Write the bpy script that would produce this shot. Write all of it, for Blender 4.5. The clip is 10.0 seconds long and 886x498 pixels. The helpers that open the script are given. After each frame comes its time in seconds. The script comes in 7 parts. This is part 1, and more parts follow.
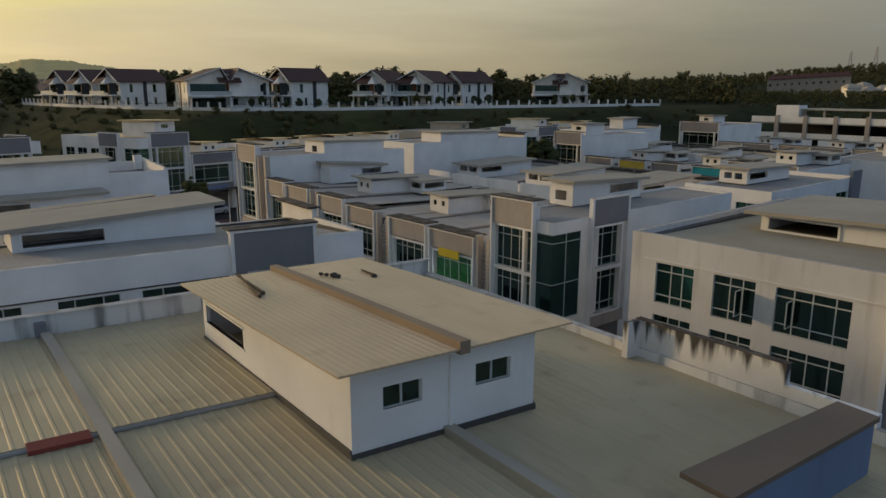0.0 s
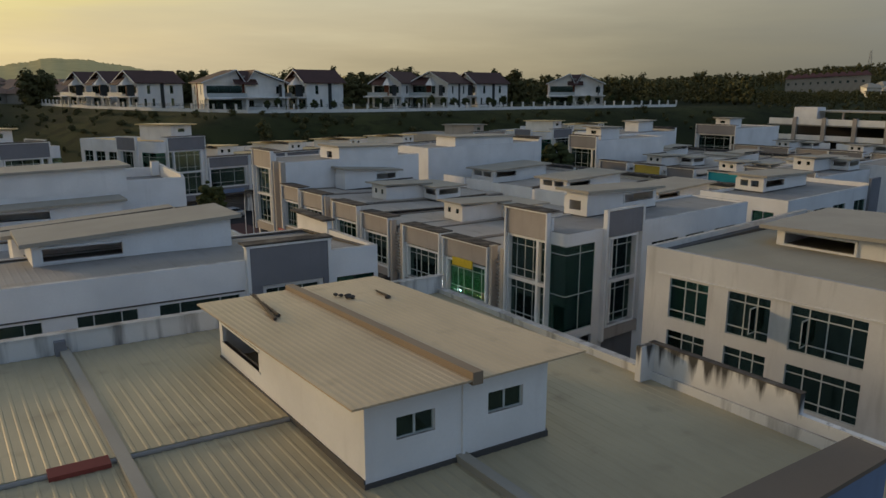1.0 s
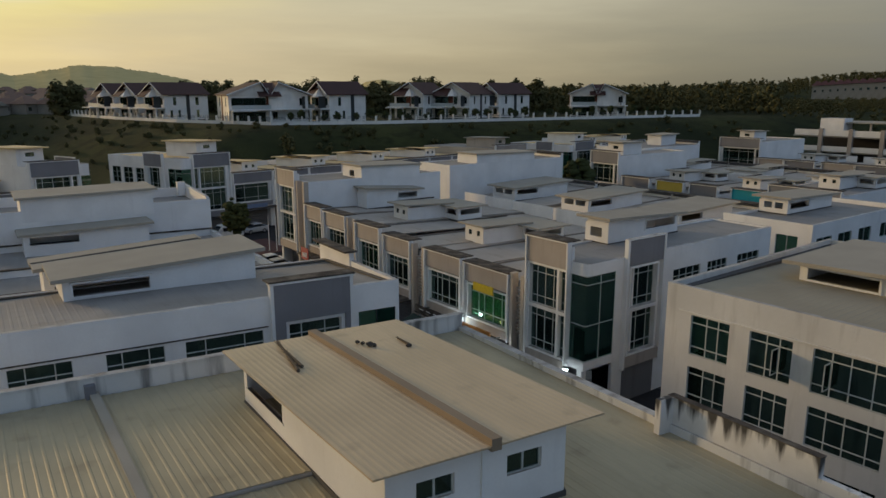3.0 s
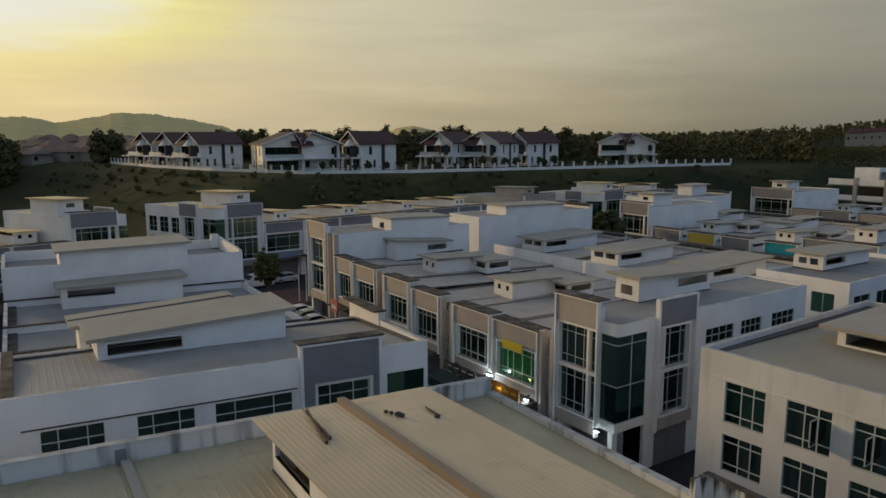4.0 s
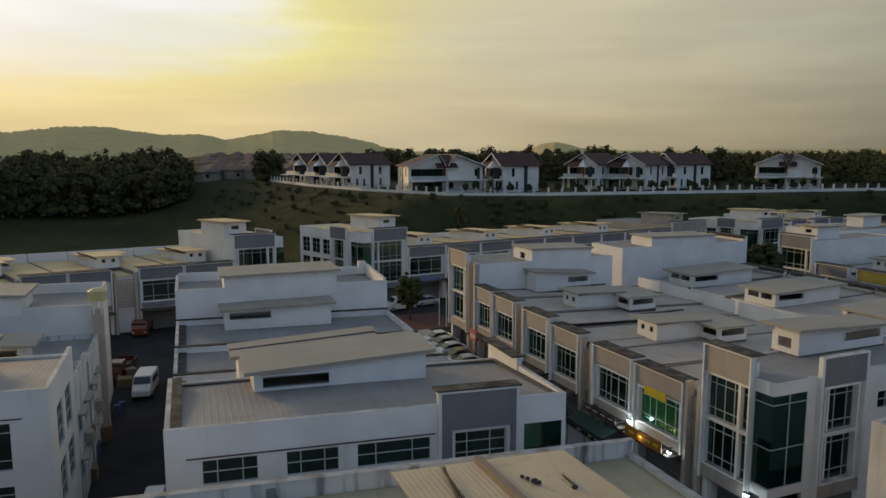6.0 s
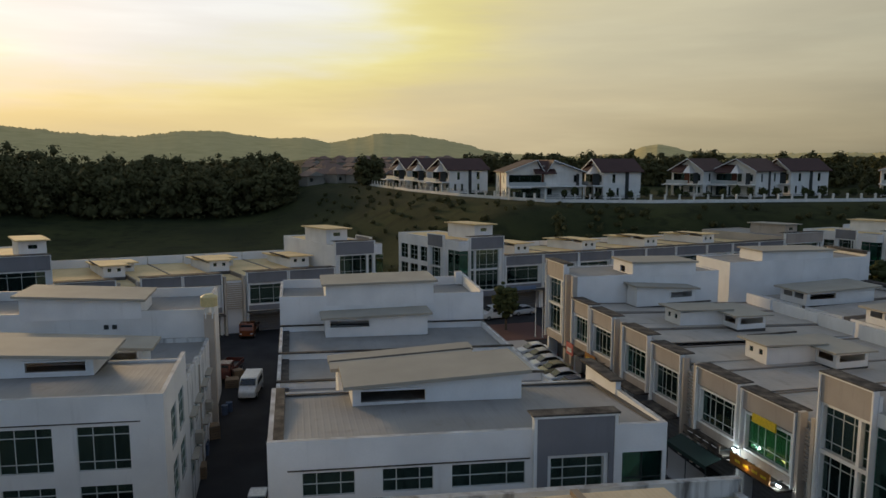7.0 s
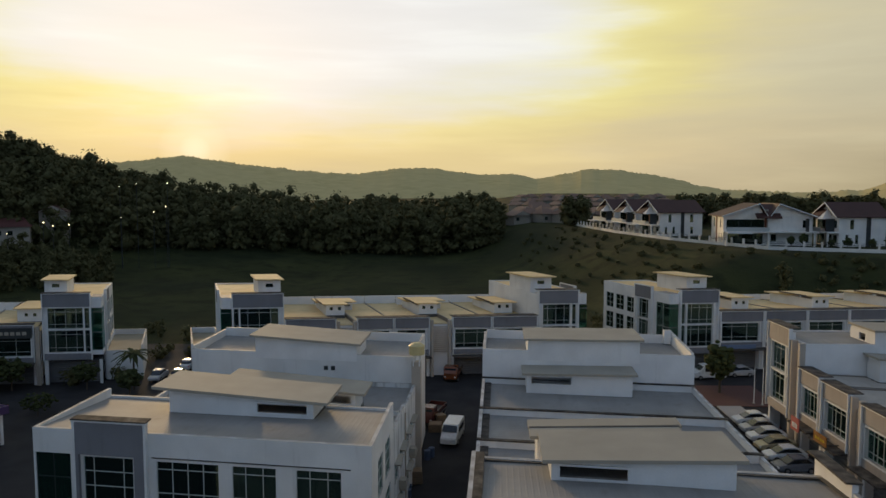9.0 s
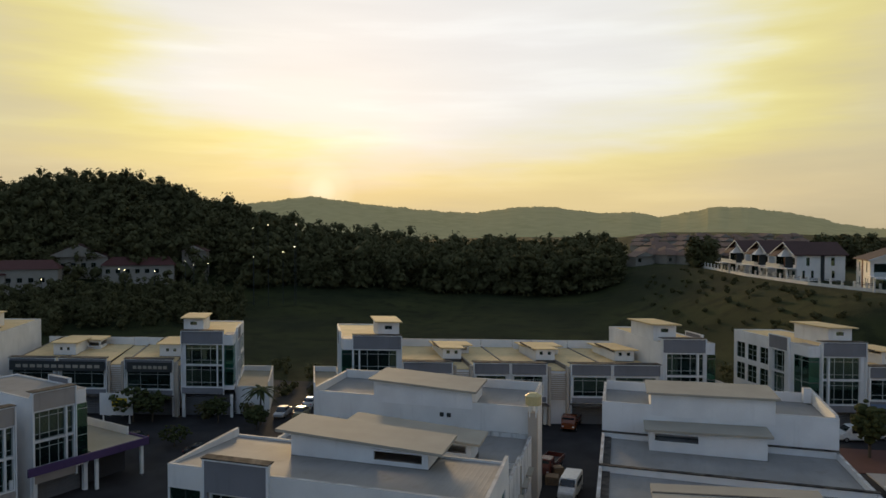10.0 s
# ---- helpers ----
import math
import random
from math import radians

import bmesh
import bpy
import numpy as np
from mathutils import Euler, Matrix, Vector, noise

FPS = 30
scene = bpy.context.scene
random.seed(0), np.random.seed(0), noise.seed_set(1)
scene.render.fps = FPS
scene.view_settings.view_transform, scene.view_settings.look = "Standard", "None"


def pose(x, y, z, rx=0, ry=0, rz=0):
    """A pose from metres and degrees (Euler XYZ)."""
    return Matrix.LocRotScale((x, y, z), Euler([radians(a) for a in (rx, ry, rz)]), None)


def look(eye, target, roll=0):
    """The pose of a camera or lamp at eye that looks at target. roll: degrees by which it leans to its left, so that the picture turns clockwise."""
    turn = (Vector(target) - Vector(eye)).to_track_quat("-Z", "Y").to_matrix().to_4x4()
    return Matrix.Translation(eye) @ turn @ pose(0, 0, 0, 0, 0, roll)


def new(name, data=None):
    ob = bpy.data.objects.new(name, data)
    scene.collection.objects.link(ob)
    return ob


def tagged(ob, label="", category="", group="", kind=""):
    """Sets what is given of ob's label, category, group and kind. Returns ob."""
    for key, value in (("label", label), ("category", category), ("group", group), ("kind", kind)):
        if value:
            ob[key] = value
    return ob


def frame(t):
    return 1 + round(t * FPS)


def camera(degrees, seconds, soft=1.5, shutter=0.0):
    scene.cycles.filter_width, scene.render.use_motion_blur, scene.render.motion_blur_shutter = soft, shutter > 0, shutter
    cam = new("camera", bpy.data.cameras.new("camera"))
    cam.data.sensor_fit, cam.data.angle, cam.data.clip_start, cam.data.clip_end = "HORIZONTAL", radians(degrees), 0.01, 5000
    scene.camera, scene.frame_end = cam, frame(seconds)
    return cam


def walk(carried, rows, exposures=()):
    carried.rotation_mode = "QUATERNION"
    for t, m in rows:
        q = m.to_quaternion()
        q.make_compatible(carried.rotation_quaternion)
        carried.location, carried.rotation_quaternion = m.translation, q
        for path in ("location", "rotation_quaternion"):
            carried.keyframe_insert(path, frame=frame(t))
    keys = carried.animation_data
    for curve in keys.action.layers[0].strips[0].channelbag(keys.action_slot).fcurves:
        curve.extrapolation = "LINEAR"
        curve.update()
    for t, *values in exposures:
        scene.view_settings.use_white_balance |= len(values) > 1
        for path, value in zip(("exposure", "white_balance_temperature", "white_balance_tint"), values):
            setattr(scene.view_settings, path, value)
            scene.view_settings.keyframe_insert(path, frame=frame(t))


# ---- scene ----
cam = camera(63.8, 10.0)
PATH = [
    (0, (-6.346, -14.299, 18.931), (3.960, 2.273, 14.555), 0.05),
    (0.5, (-6.322, -14.284, 19.337), (3.806, 2.392, 14.938), 0.03),
    (1, (-6.308, -14.271, 19.759), (3.652, 2.500, 15.338), 0.03),
    (1.5, (-6.301, -14.282, 20.135), (3.519, 2.566, 15.693), -0.03),
    (2, (-6.285, -14.270, 20.538), (3.382, 2.658, 16.068), -0.05),
    (3.5, (-6.264, -14.226, 21.823), (2.983, 3.083, 17.964), -0.10),
    (4, (-6.265, -14.164, 22.289), (2.592, 3.504, 19.221), -0.13),
    (4.5, (-6.254, -14.134, 22.718), (1.927, 3.919, 20.040), -0.13),
    (5, (-6.235, -14.045, 23.135), (1.046, 4.391, 20.470), -0.09),
    (5.5, (-6.244, -14.017, 23.548), (0.107, 4.761, 20.895), -0.04),
    (7, (-6.293, -13.691, 24.920), (-3.707, 5.973, 22.342), -0.04),
    (7.5, (-6.264, -13.620, 25.328), (-5.031, 6.186, 22.834), -0.03),
    (8, (-6.254, -13.572, 25.806), (-6.405, 6.283, 23.408), -0.07),
    (8.5, (-6.224, -13.517, 26.318), (-7.742, 6.311, 24.183), -0.05),
    (9, (-6.290, -13.388, 26.787), (-9.386, 6.305, 25.180), 0.01),
    (9.5, (-6.352, -13.171, 27.184), (-11.016, 6.251, 26.170), 0.01),
    (10, (-6.299, -13.066, 27.590), (-12.611, 5.904, 27.057), -0.01),
]
walk(cam, [(t, look(eye, target, roll)) for t, eye, target, roll in PATH])

# ---- world and light ----
SUN_AZ, SUN_EL = -28.0, 8.0          # degrees from +y (negative: to the west), above the horizon
world = bpy.data.worlds.new("dusk_sky")
scene.world = world
world.use_nodes = True
wt = world.node_tree
wt.nodes.clear()


def wnode(kind, **props):
    n = wt.nodes.new(kind)
    for key, value in props.items():
        setattr(n, key, value)
    return n


def direction(az, el):
    a, e = radians(az), radians(el)
    return Vector((math.sin(a) * math.cos(e), math.cos(a) * math.cos(e), math.sin(e)))


def wramp(fac, stops, interp="LINEAR"):
    r = wnode("ShaderNodeValToRGB")
    r.color_ramp.interpolation = interp
    while len(r.color_ramp.elements) < len(stops):
        r.color_ramp.elements.new(0.5)
    for e, (p, c) in zip(r.color_ramp.elements, stops):
        e.position, e.color = p, (*c, 1)
    wt.links.new(fac, r.inputs[0])
    return r.outputs[0]


def wmath(op, a, b):
    n = wnode("ShaderNodeMath", operation=op)
    for k, v in ((0, a), (1, b)):
        if isinstance(v, (int, float)):
            n.inputs[k].default_value = v
        else:
            wt.links.new(v, n.inputs[k])
    return n.outputs[0]


def wmix(fac, a, b, blend="MIX"):
    n = wnode("ShaderNodeMix", data_type="RGBA", blend_type=blend)
    for k, v in ((0, fac), (6, a), (7, b)):
        if isinstance(v, float):
            n.inputs[k].default_value = v
        elif isinstance(v, tuple):
            n.inputs[k].default_value = (*v, 1)
        else:
            wt.links.new(v, n.inputs[k])
    return n.outputs[2]


coord = wnode("ShaderNodeTexCoord").outputs["Generated"]
sky = wnode("ShaderNodeTexSky", sky_type="NISHITA", sun_disc=False, sun_elevation=radians(SUN_EL), sun_rotation=radians(SUN_AZ), air_density=1.5, dust_density=5.0)
sep = wnode("ShaderNodeSeparateXYZ")
wt.links.new(coord, sep.inputs[0])
stretch = wnode("ShaderNodeMapping")
stretch.inputs["Scale"].default_value = (1.6, 1.6, 11.0)
wt.links.new(coord, stretch.inputs[0])
clouds = wnode("ShaderNodeTexNoise")
clouds.inputs["Scale"].default_value = 1.7
clouds.inputs["Detail"].default_value = 6.0
clouds.inputs["Roughness"].default_value = 0.55
wt.links.new(stretch.outputs[0], clouds.inputs["Vector"])
# distance from the middle of the glow in degrees, measured twice as wide as high
east = wmath("SUBTRACT", wmath("MULTIPLY", wmath("ARCTAN2", sep.outputs["X"], sep.outputs["Y"]), 180 / math.pi), -20.0)
rise = wmath("MULTIPLY", wmath("SUBTRACT", wmath("MULTIPLY", wmath("ARCSINE", sep.outputs["Z"], 0), 180 / math.pi), 17.0), 1.9)
angle = wmath("DIVIDE", wmath("SQRT", wmath("ADD", wmath("MULTIPLY", east, east), wmath("MULTIPLY", rise, rise)), 0), 180.0)
angle = wmath("ADD", angle, wmath("MULTIPLY", wmath("SUBTRACT", clouds.outputs[0], 0.5), 0.12))
# glow of the low sun behind thin cloud, fading to grey haze and to the blue of the far side
glow = wramp(angle, [(0.0, (0.81, 0.81, 0.81)), (0.10, (0.81, 0.81, 0.80)), (0.13, (0.81, 0.79, 0.60)), (0.155, (0.80, 0.71, 0.24)), (0.19, (0.69, 0.61, 0.36)),
                     (0.235, (0.60, 0.55, 0.385)), (0.305, (0.53, 0.49, 0.36)), (0.38, (0.37, 0.35, 0.27)), (0.46, (0.275, 0.27, 0.225)), (0.60, (0.25, 0.29, 0.335)), (0.85, (0.225, 0.33, 0.49))], "B_SPLINE")
low = wramp(sep.outputs["Z"], [(0.0, (0.66, 0.62, 0.54)), (0.05, (0.80, 0.77, 0.70)), (0.11, (0.94, 0.93, 0.91)), (0.18, (1, 1, 1))])
away = wramp(angle, [(0.15, (0, 0, 0)), (0.30, (1, 1, 1))])
hazed = wmix(away, glow, wmix(1.0, glow, low, "MULTIPLY"))
band = wramp(sep.outputs["Z"], [(0.0, (1, 1, 1)), (0.05, (0.8, 0.8, 0.8)), (0.13, (0, 0, 0))])
near = wramp(angle, [(0.14, (1, 1, 1)), (0.26, (0.3, 0.3, 0.3)), (0.4, (0, 0, 0))])
peach = wmix(wmath("MULTIPLY", wmath("MULTIPLY", band, near), 0.8), hazed, (0.76, 0.57, 0.33))
# thin streaks of cloud
thin = wnode("ShaderNodeMapping")
thin.inputs["Scale"].default_value = (2.6, 2.6, 24.0)
wt.links.new(coord, thin.inputs[0])
streaks = wnode("ShaderNodeTexNoise")
streaks.inputs["Scale"].default_value = 1.3
streaks.inputs["Detail"].default_value = 7.0
wt.links.new(thin.outputs[0], streaks.inputs["Vector"])
peach = wmix(1.0, peach, wramp(streaks.outputs[0], [(0.30, (0.955, 0.955, 0.96)), (0.52, (1, 1, 1)), (0.68, (1.07, 1.08, 1.08))]), "MULTIPLY")
dots = wnode("ShaderNodeVectorMath", operation="DOT_PRODUCT")
wt.links.new(coord, dots.inputs[0])
dots.inputs[1].default_value = direction(SUN_AZ, 3.15)
core = wramp(wmath("MULTIPLY", wmath("SUBTRACT", dots.outputs["Value"], 0.9988), 800.0), [(0.1, (0, 0, 0)), (0.8, (0.3, 0.3, 0.3)), (1.0, (0.75, 0.75, 0.75))])
peach = wmix(core, peach, (1.0, 0.93, 0.68))
up = wramp(sep.outputs["Z"], [(0.35, (0, 0, 0)), (0.8, (1, 1, 1))])
full = wmix(up, peach, (0.20, 0.27, 0.40))
back_a = wnode("ShaderNodeBackground")
wt.links.new(full, back_a.inputs[0])
back_a.inputs[1].default_value = 1.0
back_b = wnode("ShaderNodeBackground")
wt.links.new(sky.outputs[0], back_b.inputs[0])
back_b.inputs[1].default_value = 0.004
both = wnode("ShaderNodeAddShader")
wt.links.new(back_a.outputs[0], both.inputs[0])
wt.links.new(back_b.outputs[0], both.inputs[1])
wt.links.new(both.outputs[0], wnode("ShaderNodeOutputWorld").inputs[0])

sun = new("sun", bpy.data.lights.new("sun", "SUN"))
sun.data.energy, sun.data.angle, sun.data.color = 2.0, radians(7), (1.0, 0.68, 0.33)
sun.matrix_world = look(direction(SUN_AZ, SUN_EL) * 100, (0, 0, 0))

# ---- materials ----


class Mat:
    """A small builder of node materials: principled surface with noise-driven colour and bump."""

    def __init__(self, name, rough=0.6, metal=0.0, spec=0.4):
        self.m = bpy.data.materials.new(name)
        self.m.use_nodes = True
        self.t = self.m.node_tree
        self.p = self.t.nodes["Principled BSDF"]
        self.p.inputs["Roughness"].default_value = rough
        self.p.inputs["Metallic"].default_value = metal
        self.p.inputs["Specular IOR Level"].default_value = spec
        self.co = self.t.nodes.new("ShaderNodeTexCoord").outputs["Object"]

    def link(self, a, b):
        self.t.links.new(a, b)

    def noise(self, scale, detail=4.0, stretch=(1, 1, 1)):
        v = self.co
        if stretch != (1, 1, 1):
            mp = self.t.nodes.new("ShaderNodeMapping")
            mp.inputs["Scale"].default_value = stretch
            self.link(v, mp.inputs[0])
            v = mp.outputs[0]
        n = self.t.nodes.new("ShaderNodeTexNoise")
        n.inputs["Scale"].default_value = scale
        n.inputs["Detail"].default_value = detail
        self.link(v, n.inputs["Vector"])
        return n.outputs[0]

    def ramp(self, fac, stops):
        r = self.t.nodes.new("ShaderNodeValToRGB")
        while len(r.color_ramp.elements) < len(stops):
            r.color_ramp.elements.new(0.5)
        for e, (p, c) in zip(r.color_ramp.elements, stops):
            e.position, e.color = p, (*c, 1)
        self.link(fac, r.inputs[0])
        return r.outputs[0]

    def mix(self, fac, a, b, blend="MIX"):
        n = self.t.nodes.new("ShaderNodeMix")
        n.data_type, n.blend_type = "RGBA", blend
        for k, v in ((0, fac), (6, a), (7, b)):
            if isinstance(v, (int, float)):
                n.inputs[k].default_value = v
            elif isinstance(v, tuple):
                n.inputs[k].default_value = (*v, 1)
            else:
                self.link(v, n.inputs[k])
        return n.outputs[2]

    def random(self, amount):
        o = self.t.nodes.new("ShaderNodeObjectInfo").outputs["Random"]
        return self.ramp(o, [(0, (1 - amount,) * 3), (1, (1 + amount,) * 3)])

    def colour(self, c):
        if isinstance(c, tuple):
            self.p.inputs["Base Color"].default_value = (*c, 1)
        else:
            self.link(c, self.p.inputs["Base Color"])
        return self

    def bump(self, h, strength=0.2, dist=0.02):
        b = self.t.nodes.new("ShaderNodeBump")
        b.inputs["Strength"].default_value, b.inputs["Distance"].default_value = strength, dist
        self.link(h, b.inputs["Height"])
        self.link(b.outputs[0], self.p.inputs["Normal"])
        return self


def shade(c, k):
    return tuple(min(1.0, v * k) for v in c)


def stained(name, c, dirt=(0.25, 0.22, 0.18), amount=0.35, rough=0.7, spec=0.3, metal=0.0, streak=True, start=0.56, dim_tops=False):
    """Paint or sheet with broad blotches, fine grain and, on walls, vertical rain streaks; upward faces can be painted
    darker.
    """
    m = Mat(name, rough, metal, spec)
    broad = m.ramp(m.noise(0.35, 5), [(0.3, shade(c, 0.88)), (0.7, shade(c, 1.06))])
    base = m.mix(m.ramp(m.noise(9, 3), [(0.35, (0, 0, 0)), (0.9, (0.25,) * 3)]), broad, shade(c, 0.8))
    if streak:
        s = m.ramp(m.noise(1.6, 5, (1.0, 1.0, 0.12)), [(start, (0, 0, 0)), (start + 0.2, (amount,) * 3)])
        base = m.mix(s, base, dirt)
    # patchy dirt tone on upward faces, painted in to subdue their bright top edges
    if dim_tops:
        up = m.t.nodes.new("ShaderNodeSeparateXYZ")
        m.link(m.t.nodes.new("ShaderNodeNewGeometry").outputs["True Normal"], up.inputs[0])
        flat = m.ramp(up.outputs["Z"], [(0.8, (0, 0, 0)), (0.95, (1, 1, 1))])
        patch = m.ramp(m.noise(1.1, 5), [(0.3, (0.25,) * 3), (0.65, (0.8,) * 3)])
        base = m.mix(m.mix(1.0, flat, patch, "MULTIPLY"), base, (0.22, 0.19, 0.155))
    m.colour(base).bump(m.noise(40, 3), 0.12, 0.01)
    return m.m


def plain(name, c, rough=0.6, spec=0.3, metal=0.0):
    m = Mat(name, rough, metal, spec)
    m.colour(m.ramp(m.noise(6, 4), [(0.3, shade(c, 0.85)), (0.7, shade(c, 1.1))]))
    return m.m


def glowing(name, c, strength):
    m = Mat(name)
    m.p.inputs["Base Color"].default_value = (*c, 1)
    m.p.inputs["Emission Color"].default_value = (*c, 1)
    m.p.inputs["Emission Strength"].default_value = strength
    return m.m


def tinted_glass(name, tint, film=(0.012, 0.026, 0.024), cover=0.35):
    m = Mat(name)
    nt = m.t
    clear, gloss, mixer, fres = (nt.nodes.new(k) for k in ("ShaderNodeBsdfTransparent", "ShaderNodeBsdfGlossy", "ShaderNodeMixShader", "ShaderNodeFresnel"))
    clear.inputs[0].default_value = (*tint, 1)
    gloss.inputs[0].default_value = (0.6, 0.85, 0.76, 1)
    gloss.inputs["Roughness"].default_value = 0.04
    fres.inputs[0].default_value = 1.85
    nt.links.new(fres.outputs[0], mixer.inputs[0])
    coat, under = nt.nodes.new("ShaderNodeBsdfDiffuse"), nt.nodes.new("ShaderNodeMixShader")
    coat.inputs[0].default_value = (*film, 1)
    under.inputs[0].default_value = cover
    nt.links.new(clear.outputs[0], under.inputs[1])
    nt.links.new(coat.outputs[0], under.inputs[2])
    nt.links.new(under.outputs[0], mixer.inputs[1])
    nt.links.new(gloss.outputs[0], mixer.inputs[2])
    nt.links.new(mixer.outputs[0], nt.nodes["Material Output"].inputs[0])
    return m.m


WHITE = stained("white_wall_paint", (0.80, 0.79, 0.77), amount=0.16, start=0.60, dim_tops=True)
PALE_WHITE = stained("dulled_white_wall_paint", (0.75, 0.74, 0.71), (0.22, 0.20, 0.17), 0.25, start=0.60, dim_tops=True)
OLD_WHITE = stained("aged_white_wall_paint", (0.64, 0.63, 0.60), (0.20, 0.18, 0.15), 0.35, start=0.56, dim_tops=True)
WHITE_DIRTY = stained("weathered_white_paint", (0.68, 0.68, 0.66), (0.06, 0.055, 0.05), 0.85, start=0.52, dim_tops=True)
drip = Mat("white_paint_with_black_drips", 0.75, 0, 0.25)
drip_z = drip.t.nodes.new("ShaderNodeSeparateXYZ")
drip.link(drip.co, drip_z.inputs[0])
drip_up = drip.t.nodes.new("ShaderNodeMapRange")
for slot, value in ((1, 10.45), (2, 11.5), (3, 0.0), (4, 0.36)):
    drip_up.inputs[slot].default_value = value
drip.link(drip_z.outputs["Z"], drip_up.inputs[0])
drip_sum = drip.t.nodes.new("ShaderNodeMath")
drip.link(drip.noise(2.6, 6, (1, 1, 0.07)), drip_sum.inputs[0])
drip.link(drip_up.outputs[0], drip_sum.inputs[1])
drip_base = drip.ramp(drip.noise(1.1, 5), [(0.3, (0.60, 0.585, 0.55)), (0.7, (0.74, 0.73, 0.70))])
drip.colour(drip.mix(drip.ramp(drip_sum.outputs[0], [(0.72, (0, 0, 0)), (0.88, (0.93,) * 3)]), drip_base, (0.022, 0.020, 0.017))).bump(drip.noise(40, 3), 0.12, 0.01)
DRIPPED = drip.m
TRIM = stained("white_trim_paint", (0.78, 0.78, 0.76), amount=0.2, dim_tops=True)
GREY = stained("grey_panel_paint", (0.21, 0.21, 0.225), (0.13, 0.13, 0.13), 0.4)
TAUPE = stained("taupe_panel_paint", (0.39, 0.345, 0.305), (0.16, 0.15, 0.14), 0.4)
BEIGE = stained("beige_column_paint", (0.50, 0.43, 0.35), amount=0.3)
BLUE = stained("blue_panel_paint", (0.16, 0.22, 0.34), (0.1, 0.12, 0.16), 0.3)
YELLOW = stained("yellow_panel_paint", (0.62, 0.45, 0.08), amount=0.2)
TEAL = stained("teal_panel_paint", (0.03, 0.36, 0.42), amount=0.2)
capm = Mat("dark_weathered_concrete_cap", 0.9, 0, 0.2)
cap_c = capm.ramp(capm.noise(1.3, 6), [(0.35, (0.035, 0.03, 0.028)), (0.55, (0.10, 0.085, 0.07)), (0.72, (0.19, 0.165, 0.13))])
capm.colour(capm.mix(capm.ramp(capm.noise(14, 4), [(0.4, (0, 0, 0)), (0.8, (0.5,) * 3)]), cap_c, (0.04, 0.035, 0.03))).bump(capm.noise(25, 4), 0.4, 0.02)
CAP = capm.m
GLASS = tinted_glass("dark_green_tinted_glass", (0.16, 0.26, 0.22))
GLASS_G = tinted_glass("green_corner_glass", (0.50, 0.86, 0.72), (0.012, 0.055, 0.040), 0.28)
CLEAR = tinted_glass("pale_shop_glass", (0.6, 0.75, 0.68), (0.045, 0.24, 0.075), 0.6)
FRAME_D = plain("dark_window_frame", (0.035, 0.04, 0.04), 0.5)
FRAME_W = plain("pale_window_frame", (0.46, 0.49, 0.47), 0.5)
SHUTTER = stained("grey_roller_shutter", (0.16, 0.16, 0.165), (0.08, 0.08, 0.08), 0.3)
SIGN_Y = plain("yellow_sign", (0.7, 0.5, 0.03), 0.5)
TEALISH = plain("pale_green_slab_edge", (0.45, 0.80, 0.66), 0.6)
PARTY = stained("weathered_party_flashing", (0.25, 0.212, 0.175), (0.10, 0.085, 0.07), 0.5, streak=False)
# near-black strips along wall feet, roof edges and slab steps
DARK_STRIP = stained("dark_roof_strip", (0.085, 0.08, 0.075), (0.04, 0.04, 0.035), 0.4, streak=False)
# near-black for inner surfaces: the shade of interiors put into their colour
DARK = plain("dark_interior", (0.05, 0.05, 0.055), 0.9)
CURTAIN = plain("green_curtain", (0.07, 0.36, 0.10), 0.9)


def sheet_metal(name, c, rough=0.58, metal=0.0):
    m = Mat(name, rough, metal, 0.22 if rough > 0.45 else 0.45)
    b = m.ramp(m.noise(0.25, 6), [(0.3, shade(c, 0.82)), (0.7, shade(c, 1.08))])
    b = m.mix(m.ramp(m.noise(2.2, 5, (1, 0.15, 1)), [(0.5, (0, 0, 0)), (0.8, (0.45,) * 3)]), b, shade(c, 0.7))
    b = m.mix(m.ramp(m.noise(0.9, 6), [(0.6, (0, 0, 0)), (0.75, (0.3,) * 3)]), b, (0.16, 0.12, 0.08))
    m.colour(b).bump(m.noise(30, 2), 0.1, 0.01)
    return m.m


ZINC = sheet_metal("grey_roof_sheet", (0.30, 0.285, 0.262), 0.72)
TERRACE_SHEET = sheet_metal("weathered_terrace_roof_sheet", (0.46, 0.405, 0.34), 0.66)
GALV = sheet_metal("galvanised_roof_sheet", (0.45, 0.385, 0.25), 0.58, 0.12)
TAN = sheet_metal("tan_roof_sheet", (0.53, 0.415, 0.27), 0.44, 0.08)
# roofs of the far rows: warmth of the low sun put into the base colour
SUNLIT_SHEET = sheet_metal("sunlit_colour_roof_sheet", (0.70, 0.53, 0.28), 0.8, 0.0)
DUSTY = stained("dusty_tan_roof", (0.36, 0.315, 0.23), (0.16, 0.13, 0.09), 0.5, 0.8, 0.15, streak=False)
BROWN_CAP = stained("brown_concrete_cap", (0.17, 0.13, 0.095), (0.08, 0.065, 0.05), 0.5, streak=False)
RIDGE = stained("weathered_brown_plaster", (0.27, 0.205, 0.14), (0.12, 0.09, 0.06), 0.5, streak=False)
SLAB = stained("pale_concrete_roof_slab", (0.38, 0.345, 0.28), (0.18, 0.17, 0.15), 0.4, 0.75, 0.15, streak=False)
RUST = stained("rust_red_flashing", (0.22, 0.05, 0.035), streak=False)
asph = Mat("asphalt", 0.9, 0, 0.2)
